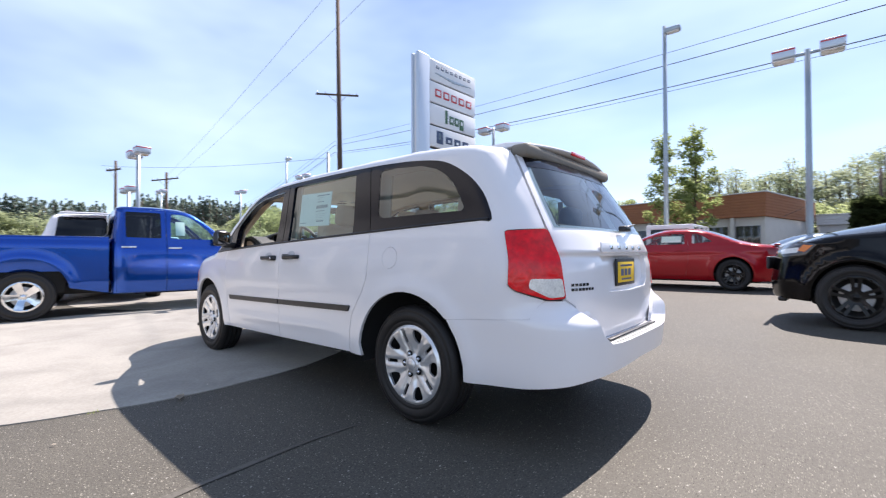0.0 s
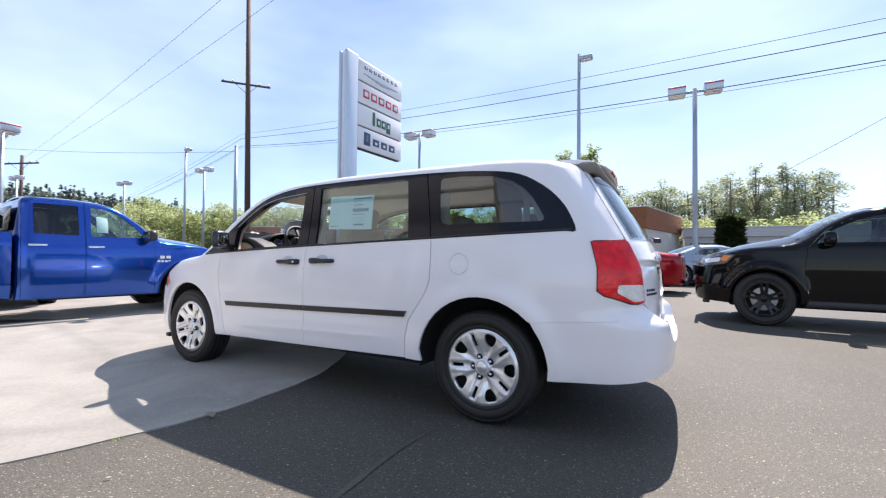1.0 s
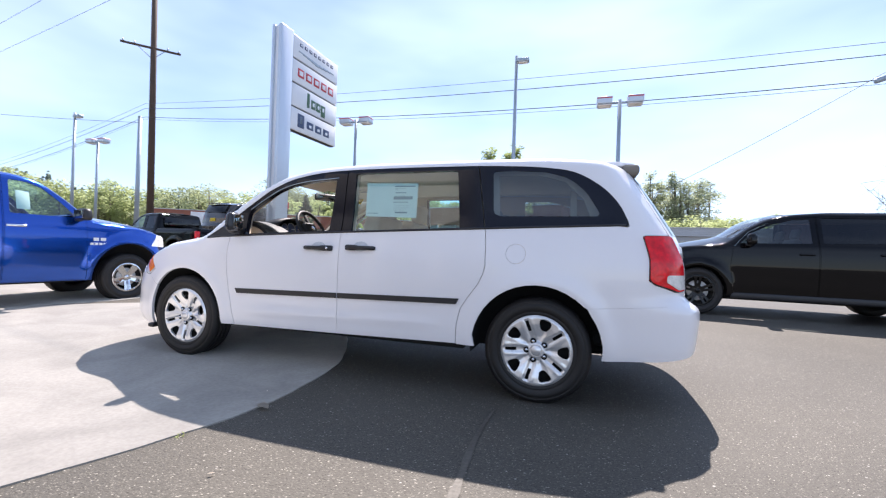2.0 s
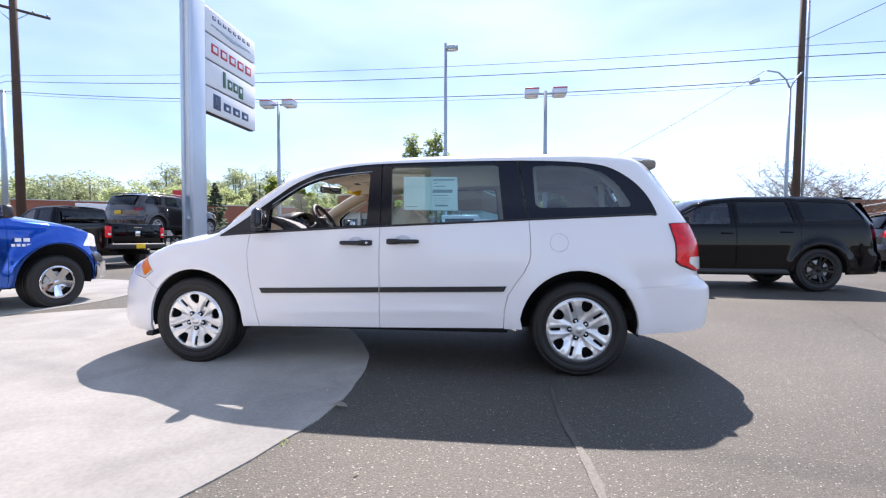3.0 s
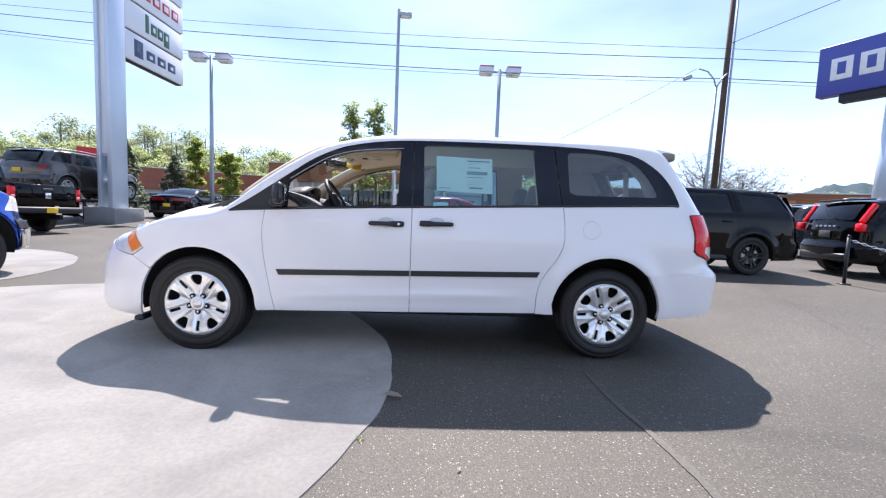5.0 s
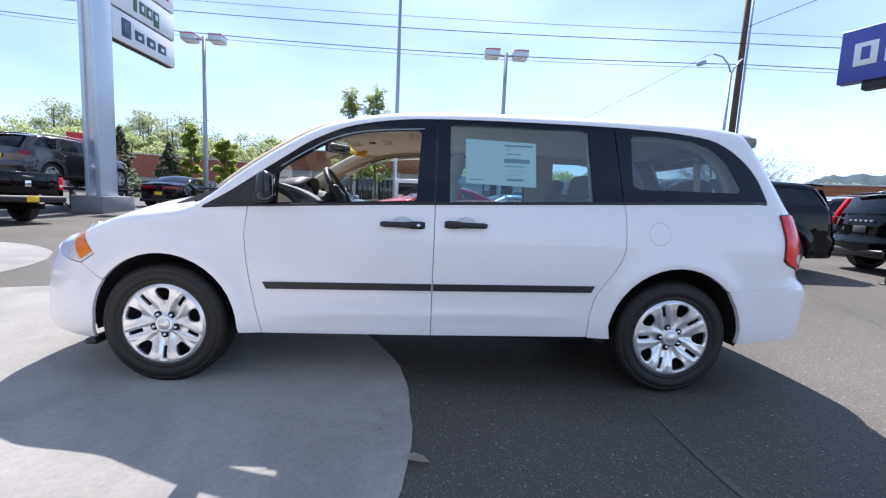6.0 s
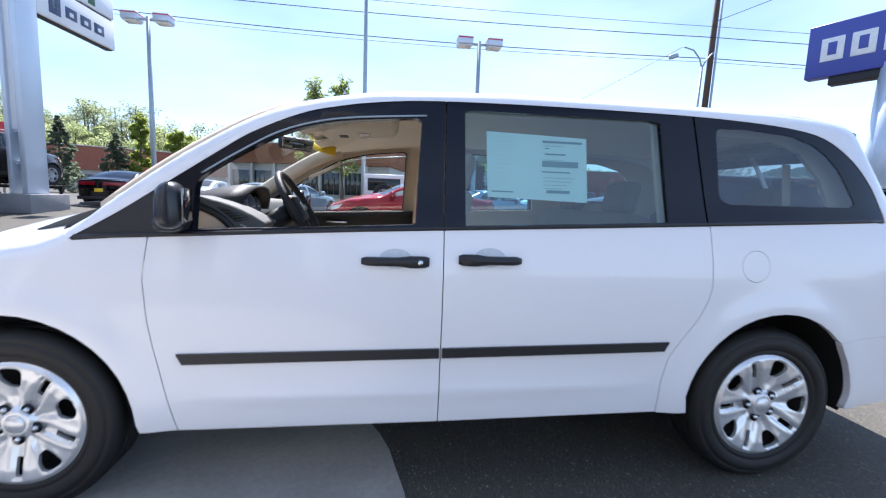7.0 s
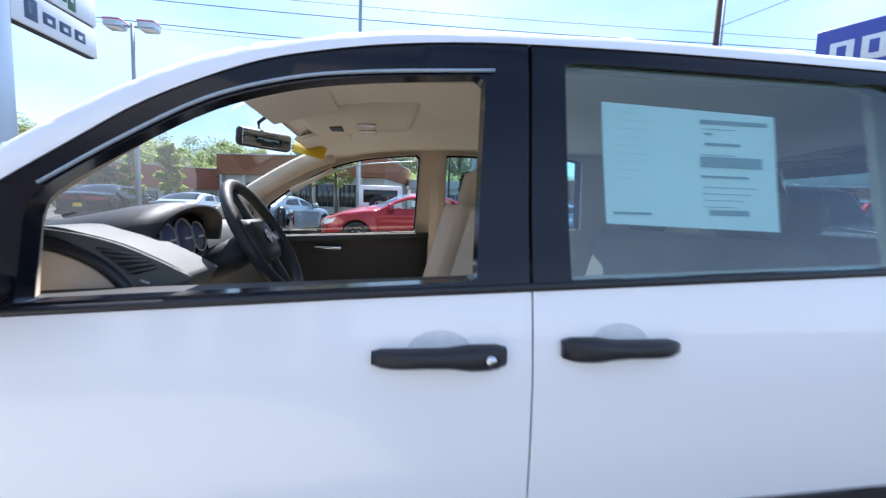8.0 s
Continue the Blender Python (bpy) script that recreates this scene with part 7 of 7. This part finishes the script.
def chain(a, b, sag):
    """A hanging chain of single links, joined."""
    a, b = Vector(a), Vector(b)
    n = int((b - a).length / 0.062)
    bm = bmesh.new()
    pts = [a.lerp(b, k / n) - Vector((0, 0, sag * 4 * (k / n) * (1 - k / n))) for k in range(n + 1)]
    for k in range(n):
        d = pts[k + 1] - pts[k]
        m = Matrix.Translation((pts[k] + pts[k + 1]) / 2) @ d.to_track_quat("X", "Z").to_matrix().to_4x4() @ pose(0, 0, 0, 90 * (k % 2))
        ring = [m @ Vector((0.043 * math.cos(t), 0.018 * math.sin(t), 0)) for t in np.linspace(0, 2 * math.pi, 13)]
        for i in range(12):
            rod(bm, ring[i], ring[i + 1], 0.005, 0.005, 4)
    tagged(part("barrier_chain", bm, GALV), "steel barrier chain hanging between posts", "chain", "barrier chains", "stuff")


chain_pts = [(6.6, 5.9), (8.05, 3.45), (9.6, 1.0), (11.2, -1.4)]
for x, y in chain_pts[1:]:
    chain_post(x, y)
for (xa, ya), (xb, yb) in zip(chain_pts[1:], chain_pts[2:]):
    chain((xa, ya, float(ground_z(xa, ya)) + 0.85), (xb, yb, float(ground_z(xb, yb)) + 0.85), 0.28)


# ---- buildings ----
def shop(name, label, m, length, depth, h, fascia, wall, fh, bays, roof_over=0.6, post=True):
    """A low shop: walls, dark glazed bays set back under a deep fascia."""
    s = thing(name, m, label, "building", kind="")
    part("wall", box(length, depth, h - fh, 0.02, pose(length / 2, depth / 2 + roof_over, (h - fh) / 2)), wall, s)
    fa = part("roof_fascia", box(length + 0.4, depth + 2 * roof_over, fh, 0.02, pose(length / 2, depth / 2 + roof_over, h - fh / 2)), fascia, s, "deep boarded roof fascia")
    n = max(2, int(fh / 0.3))
    for k in range(n):
        part("fascia_board", box(length + 0.5, 0.05, fh / n - 0.03, 0.008, pose(length / 2, -0.02, h - fh + (k + 0.5) * fh / n)), fascia, fa)
        part("fascia_board", box(0.05, depth + 2 * roof_over + 0.1, fh / n - 0.03, 0.008, pose(length + 0.22, depth / 2 + roof_over, h - fh + (k + 0.5) * fh / n)), fascia, fa)
    part("roof_edge", box(length + 0.7, depth + 2 * roof_over + 0.3, 0.12, 0.02, pose(length / 2, depth / 2 + roof_over, h + 0.05)), GREYMETAL, fa)
    bw = length / bays
    for k in range(bays):
        wn_ = part("window", box(bw * 0.78, 0.10, (h - fh) * 0.66, 0.02, pose((k + 0.5) * bw, roof_over - 0.03, (h - fh) * 0.50)), STUCCO, s)
        for j in range(3):
            part("pane", box(bw * 0.24, 0.03, (h - fh) * 0.60, 0.005, pose((k + 0.5) * bw + (j - 1) * bw * 0.25, roof_over - 0.09, (h - fh) * 0.50)), SHOPGLASS, wn_)
        if post:
            part("post", box(0.35, 0.35, h - fh, 0.02, pose(k * bw + 0.2, 0.25, (h - fh) / 2)), wall, s)
    return s


shop("shop_building", "low shop with brown boarded fascia and pale walls", pose(-21.4, 57.0, 0.19, 0, 0, -13), 21.5, 16, 7.2, BROWN, STUCCO, 2.5, 7)
shop("brick_building", "long red brick building with dark shop windows", pose(-70.0, 52.0, 0.19, 0, 0, 30), 52, 14, 6.6, BRICKRED, STUCCO, 3.4, 13)
shop("brick_building", "brown brick building across the street", pose(28.0, 62.0, 0.19, 0, 0, -12), 30, 14, 6.0, BRICKRED, BRICKRED, 2.6, 7)
shop("long_shed", "long pale grey metal shed with shallow roof", pose(4.0, 66.0, 0.19, 0, 0, 0), 46, 14, 5.4, GREYMETAL, GREYMETAL, 1.2, 9, 0.5, False)
shop("brown_shop", "low brown shop beyond the parked cars", pose(33.0, 32.0, 0.19, 0, 0, -20), 16, 10, 3.9, BROWN, BROWN, 1.5, 4)


def showroom():
    """The dealer's showroom behind the walk: cream wall, deep fascia, tall glass, a row of brown oval lamps."""
    s = thing("showroom", pose(-24.0, -9.8, 0, 0, 0, 180), "cream showroom with deep fascia and tall dark windows", "building")
    part("wall", box(44, 10, 7.4, 0.05, pose(0, 5.6, 3.7)), STUCCO, s)
    fa = part("fascia", box(46, 1.2, 2.2, 0.05, pose(0, 0.2, 6.1)), STUCCO, s)
    part("fascia_stripe", box(46.1, 1.25, 0.16, 0.02, pose(0, 0.2, 5.6)), GREYTRIM, fa)
    for k in range(11):
        x = -20 + 4 * k
        wn_ = part("window", box(3.2, 0.2, 3.0, 0.03, pose(x, 0.55, 1.9)), SIGNSIL, s)
        for j in (-1, 0, 1):
            part("pane", box(0.98, 0.05, 2.8, 0.01, pose(x + j * 1.04, 0.43, 1.9)), SHOPGLASS, wn_)
        bm = bmesh.new()
        bmesh.ops.create_uvsphere(bm, u_segments=16, v_segments=10, radius=1.0)
        bmesh.ops.transform(bm, matrix=pose(x, 0.35, 3.95) @ Matrix.Diagonal((0.75, 0.22, 0.26, 1)), verts=bm.verts)
        part("wall_lamp", bm, BROWN, s)
    for k in range(6):
        part("column", box(0.5, 0.5, 4.5, 0.04, pose(-20 + 8 * k, -0.2, 2.25)), STUCCO, s)


showroom()


def small_sign(x, y, z, w, h, mt, rz, label):
    s = thing("street_sign", pose(x, y, float(ground_z(x, y)), 0, 0, rz), label, "sign", "street signs")
    part("sign_board", box(w, 0.18, h, 0.02, pose(0, 0, z)), mt, s)
    for k in (-0.35, 0.35):
        part("sign_post", cyl(bmesh.new(), 0.06, 0.06, z, pose(k * w, 0.02, 0), 8), GALV, s)


small_sign(-30, 26, 2.6, 2.2, 1.3, LETTERWHITE, 40, "white street sign with dark posts beside the road")
small_sign(-23, 27, 4.0, 1.7, 0.6, LETTERRED, 30, "small dark red street sign beside the road")

# ---- trees ----
def leaf_cloud(rnd, centres, per, size, spread, flat=1.0):
    """Leaf quads scattered about centres; returns verts and faces."""
    n = len(centres) * per
    c = np.repeat(np.array(centres, float), per, axis=0)
    if np.ndim(spread):
        spread = np.repeat(np.asarray(spread), per)
    rr = spread * (0.35 + 0.65 * rnd.random(n) ** 0.6)
    d = rnd.normal(size=(n, 3))
    d /= np.linalg.norm(d, axis=1, keepdims=True)
    d[:, 2] *= flat
    p = c + d * rr[:, None]
    a = rnd.normal(size=(n, 3))
    a[:, 2] *= 0.5
    a /= np.linalg.norm(a, axis=1, keepdims=True)
    b = np.cross(a, rnd.normal(size=(n, 3)) * (0.6, 0.6, 1.3))
    b /= np.linalg.norm(b, axis=1, keepdims=True)
    s = (size * (0.6 + 0.8 * rnd.random(n)))[:, None]
    V = np.stack([p - a * s, p + b * s * 0.45, p + a * s, p - b * s * 0.45], 1).reshape(-1, 3)
    return V, n


def mesh_quads(name, V, n):
    me = bpy.data.meshes.new(name)
    me.vertices.add(len(V))
    me.vertices.foreach_set("co", np.asarray(V, np.float32).ravel())
    me.loops.add(n * 4)
    me.loops.foreach_set("vertex_index", np.arange(n * 4, dtype=np.int32))
    me.polygons.add(n)
    me.polygons.foreach_set("loop_start", np.arange(0, n * 4, 4, dtype=np.int32))
    me.update(calc_edges=True)
    return me


def tree(x, y, h, crown_r, leaf, label, seed, trunk_r=0.16, bare=0.25, size=0.16, per=46, name="street_tree", leaves=True, lean=0.0, limbs=11, levels=7):
    rnd = np.random.default_rng(seed)
    gz = float(ground_z(x, y))
    t = thing(name, pose(x, y, gz, 0, lean, 0), label, "tree", "street trees" if name == "street_tree" else "")
    trunk = [(0.08 * math.sin(k * 1.3), 0.08 * math.cos(k * 1.7), h * 0.95 * k / 9) for k in range(10)]
    part("trunk", tube(trunk, [trunk_r * (1 - 0.9 * k / 9) + 0.015 for k in range(10)], 9), BARK, t)
    tips = []
    bm = bmesh.new()
    for k in range(limbs):
        z0 = h * (bare + (0.9 - bare) * (k + 0.5) / limbs)
        a = k * 2.4 + rnd.uniform(-0.4, 0.4)
        fall = 1 - 0.75 * max(0, (z0 / h - bare - 0.15)) / (1 - bare)
        L = crown_r * fall * rnd.uniform(0.65, 1.1)
        up = L * rnd.uniform(0.55, 1.0)
        pts = [Vector((math.cos(a) * L * q, math.sin(a) * L * q, z0 + up * q ** 1.3)) for q in (0, 0.35, 0.7, 1.0)]
        r0 = trunk_r * (0.38 if leaves else 0.2) * fall + 0.01
        part("limb", tube([tuple(q) for q in pts], [r0, r0 * 0.72, r0 * 0.44, r0 * 0.18], 5), BARK, t)
        for q in np.linspace(0.3, 1.0, levels):
            base = pts[0].lerp(pts[3], q)
            base.z = z0 + up * q ** 1.3
            off = Vector(rnd.normal(size=3)) * crown_r * 0.16
            rod(bm, base, base + off, 0.014, 0.006, 4)
            tips.append(tuple(base + off))
            if not leaves:
                for _ in range(4):
                    o2 = off + Vector(rnd.normal(size=3)) * crown_r * 0.13
                    rod(bm, base + off, base + o2, 0.008, 0.004, 3)
    tw = part("twig", bm, BARK, t)
    tw["kind"] = "stuff"
    if leaves:
        for k in range(4):
            tips.append((rnd.normal() * 0.15, rnd.normal() * 0.15, h * (0.86 + 0.04 * k)))
        V, n = leaf_cloud(rnd, tips, per, size, crown_r * 0.22)
        cr = part_mesh("crown", mesh_quads("crown", V, n), leaf, t, smooth=False)
        cr["kind"] = "stuff"
    return t


tree(-8.3, 46.5, 13.4, 2.3, LEAF, "young street tree with airy green crown", 1, 0.2, 0.2, 0.17, 40, limbs=16)
tree(-5.6, 46.8, 13.9, 2.1, LEAF, "young street tree with airy green crown", 11, 0.2, 0.2, 0.17, 40, limbs=16)
tree(-23.4, 41.2, 7.4, 1.2, LEAFBRIGHT, "narrow spring-green street tree", 3, 0.15, 0.12, 0.16, 60)
tree(-20.6, 42.4, 6.2, 1.3, LEAFBRIGHT, "narrow spring-green street tree", 4, 0.15, 0.12, 0.16, 60)
tree(24.0, 31.5, 5.6, 4.2, LEAF, "bare branching tree behind the parked cars", 6, 0.22, 0.2, leaves=False, limbs=26, levels=12)
tree(29.0, 33.5, 5.2, 4.0, LEAF, "bare branching tree behind the parked cars", 7, 0.22, 0.2, leaves=False, limbs=26, levels=12)


def cypress_hedge():
    rnd = np.random.default_rng(11)
    for x, y, h, r in ((5.6, 27.5, 3.5, 0.72),):
        gz = float(ground_z(x, y))
        t = thing("cypress_bush", pose(x, y, gz), "dense dark clipped cypress bush", "bush", "cypress bushes")
        part("trunk", cyl(bmesh.new(), 0.12, 0.05, h * 0.8, Matrix.Identity(4), 8), BARK, t)
        cs = []
        for k in range(260):
            z = h * rnd.random() ** 0.8
            rr = r * (1 - 0.25 * (z / h) ** 3) * (0.75 + 0.25 * rnd.random())
            a = rnd.random() * 6.283
            cs.append((rr * math.cos(a), rr * math.sin(a), z))
        V, n = leaf_cloud(rnd, cs, 26, 0.14, 0.28)
        cr = part_mesh("crown", mesh_quads("crown", V, n), LEAFHEDGE, t, smooth=False)
        cr["kind"] = "stuff"


cypress_hedge()


def low_shrubs():
    rnd = np.random.default_rng(12)
    for x, y, r in ((-3.4, 18.5, 0.7), (-2.2, 18.8, 0.6), (7.0, 24.0, 1.0), (8.5, 24.5, 0.9)):
        gz = float(ground_z(x, y))
        t = thing("shrub", pose(x, y, gz), "low bright green rounded shrub", "shrub", "shrubs")
        bm = bmesh.new()
        for k in range(7):
            rod(bm, (0, 0, 0), (r * 0.6 * math.cos(k), r * 0.6 * math.sin(k), r * 0.9), 0.02, 0.008, 5)
        part("stems", bm, BARK, t)
        cs = [(r * 0.75 * a, r * 0.75 * b, r * (0.35 + 0.6 * c)) for a, b, c in rnd.uniform(-1, 1, (60, 3)) if a * a + b * b < 1 and c > -0.4]
        V, n = leaf_cloud(rnd, cs, 40, 0.07, r * 0.32)
        cr = part_mesh("crown", mesh_quads("crown", V, n), LEAFBRIGHT, t, smooth=False)
        cr["kind"] = "stuff"


low_shrubs()


def spruce(x, y, h, r, label, seed):
    rnd = np.random.default_rng(seed)
    t = thing("spruce_tree", pose(x, y, float(ground_z(x, y))), label, "tree", "street trees")
    part("trunk", cyl(bmesh.new(), 0.14, 0.02, h * 0.97, Matrix.Identity(4), 8), BARK, t)
    cs, sp = [], []
    for k in range(230):
        q = rnd.random() ** 1.25
        a = rnd.random() * 6.283
        rr = r * (1 - q) ** 0.8 * (0.35 + 0.75 * rnd.random() ** 0.5) * (0.8 + 0.3 * math.sin(2.3 * a + 9 * q))
        cs.append((rr * math.cos(a), rr * math.sin(a), h * (0.05 + 0.93 * q) - 0.12 * rr))
        sp.append(0.10 + 0.16 * r * (1 - q))
    W, n = leaf_cloud(rnd, cs, 40, 0.13, sp, 0.45)
    cr = part_mesh("crown", mesh_quads("crown", W, n), LEAFDARK, t, smooth=False)
    cr["kind"] = "stuff"


spruce(-25.1, 40.5, 5.6, 1.9, "dark spruce beside the street", 2)
spruce(-27.6, 37.3, 6.4, 2.1, "dark spruce beside the sign", 5)


def wood(name, label, spots, leaf, seed, size, per, clumps, conifer=False, trunks=True):
    """A far wood: many trees joined into one object; spots are (x, y, height, radius)."""
    rnd = np.random.default_rng(seed)
    cs, sp = [], []
    bm = bmesh.new()
    allV, total = [], 0
    for x, y, h, r in spots:
        gz = 0.19
        if trunks:
            rod(bm, (x, y, gz), (x + rnd.normal() * 0.3, y, gz + h * 0.9), 0.02 * h, 0.005 * h, 5)
        cs, sp = [], []
        for k in range(clumps):
            if conifer:
                q = rnd.random() ** 0.8
                z = h * (0.12 + 0.88 * q)
                rr = r * (1 - q) ** 0.9 * (0.3 + 0.8 * rnd.random())
            else:
                z = h * (0.30 + 0.66 * rnd.random())
                q = (z / h - 0.30) / 0.66
                rr = r * math.sqrt(max(0.05, 1 - (2 * q - 0.9) ** 2 * 0.9)) * rnd.random() ** 0.4 * (0.7 + 0.5 * rnd.random())
                if trunks and k % 4 == 0:
                    a = rnd.random() * 6.283
                    rod(bm, (x, y, gz + z * 0.7), (x + rr * math.cos(a), y + rr * math.sin(a), gz + z), 0.006 * h, 0.002 * h, 3)
            a = rnd.random() * 6.283
            cs.append((x + rr * math.cos(a), y + rr * math.sin(a), gz + z))
            sp.append(r * (0.05 + 0.20 * (1 - z / h)) if conifer else r * 0.32)
        V, n = leaf_cloud(rnd, cs, per, size, sp, 0.7)
        allV.append(V)
        total += n
    e = thing(name, Matrix.Identity(4), label, "wood", kind="stuff")
    if trunks:
        tr = part("trunks", bm, BARK, e)
        tr["kind"] = "stuff"
    cr = part_mesh("crowns", mesh_quads("crowns", np.concatenate(allV), total), leaf, e, smooth=False)
    cr["kind"] = "stuff"


rw_ = np.random.default_rng(21)


def band(a0, a1, n, d0, d1, h0, h1, r0, r1):
    """Tree spots over a span of bearings (degrees from +y towards +x)."""
    out = []
    for k in range(n):
        a = radians(a0 + (a1 - a0) * (k + rw_.uniform(-0.6, 0.6)) / n)
        d = rw_.uniform(d0, d1)
        out.append((d * math.sin(a), d * math.cos(a), rw_.uniform(h0, h1), rw_.uniform(r0, r1)))
    return out


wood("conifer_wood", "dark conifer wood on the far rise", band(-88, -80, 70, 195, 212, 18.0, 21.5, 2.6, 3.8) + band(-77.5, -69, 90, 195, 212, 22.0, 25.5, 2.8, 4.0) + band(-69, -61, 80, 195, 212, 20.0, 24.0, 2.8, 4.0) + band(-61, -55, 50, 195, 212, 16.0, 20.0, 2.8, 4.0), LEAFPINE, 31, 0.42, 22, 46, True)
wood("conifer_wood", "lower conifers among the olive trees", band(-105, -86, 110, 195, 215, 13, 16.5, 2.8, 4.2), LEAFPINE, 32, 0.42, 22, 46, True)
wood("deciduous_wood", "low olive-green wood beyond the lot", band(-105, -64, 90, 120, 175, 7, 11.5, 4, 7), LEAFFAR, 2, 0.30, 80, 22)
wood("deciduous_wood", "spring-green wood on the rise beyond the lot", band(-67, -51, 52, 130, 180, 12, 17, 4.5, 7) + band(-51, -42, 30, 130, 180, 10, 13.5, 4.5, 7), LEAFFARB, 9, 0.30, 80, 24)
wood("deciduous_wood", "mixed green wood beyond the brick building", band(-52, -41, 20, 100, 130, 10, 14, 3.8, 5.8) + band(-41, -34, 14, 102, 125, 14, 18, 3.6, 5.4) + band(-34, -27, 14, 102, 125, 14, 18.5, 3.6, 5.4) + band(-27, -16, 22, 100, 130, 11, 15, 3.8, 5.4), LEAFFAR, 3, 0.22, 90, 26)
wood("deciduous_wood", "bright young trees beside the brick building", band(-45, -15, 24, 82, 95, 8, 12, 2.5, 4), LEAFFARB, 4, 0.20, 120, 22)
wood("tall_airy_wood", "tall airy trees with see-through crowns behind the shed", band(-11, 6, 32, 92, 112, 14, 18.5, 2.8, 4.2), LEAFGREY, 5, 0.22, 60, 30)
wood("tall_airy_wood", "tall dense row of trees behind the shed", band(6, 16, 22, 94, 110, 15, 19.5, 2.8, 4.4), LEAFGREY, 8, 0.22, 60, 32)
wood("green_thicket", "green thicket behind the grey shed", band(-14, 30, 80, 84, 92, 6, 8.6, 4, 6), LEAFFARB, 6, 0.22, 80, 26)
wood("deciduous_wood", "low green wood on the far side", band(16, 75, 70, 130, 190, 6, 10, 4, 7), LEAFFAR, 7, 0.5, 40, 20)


def far_hills():
    """Far blue-green hills round the horizon; the blue of haze is in their colour."""
    rnd = random.Random(4)
    bm = bmesh.new()
    prev = None
    for i in range(721):
        k = i / 4
        a = radians(-120 + 240 * k / 180)
        d = 900
        h = 38 + 22 * math.sin(k * 0.11 + 0.6) + 12 * math.sin(k * 0.31) + 5 * math.sin(k * 0.93) + 26 * math.exp(-((k - 132) / 8) ** 2) + rnd.uniform(-1.6, 1.6) + 1.5 * math.sin(i * 0.83)
        q = [bm.verts.new((d * f * math.sin(a), d * f * math.cos(a), z)) for f, z in ((1.0, -2), (1.06, h * 0.6), (1.15, h), (1.5, h * 0.4))]
        if prev:
            for j in range(3):
                bm.faces.new((prev[j], q[j], q[j + 1], prev[j + 1]))
        prev = q
    tagged(part("far_hills", bm, HILL), "far wooded hills with haze-blue in their colour", "hills", kind="structure")


far_hills()
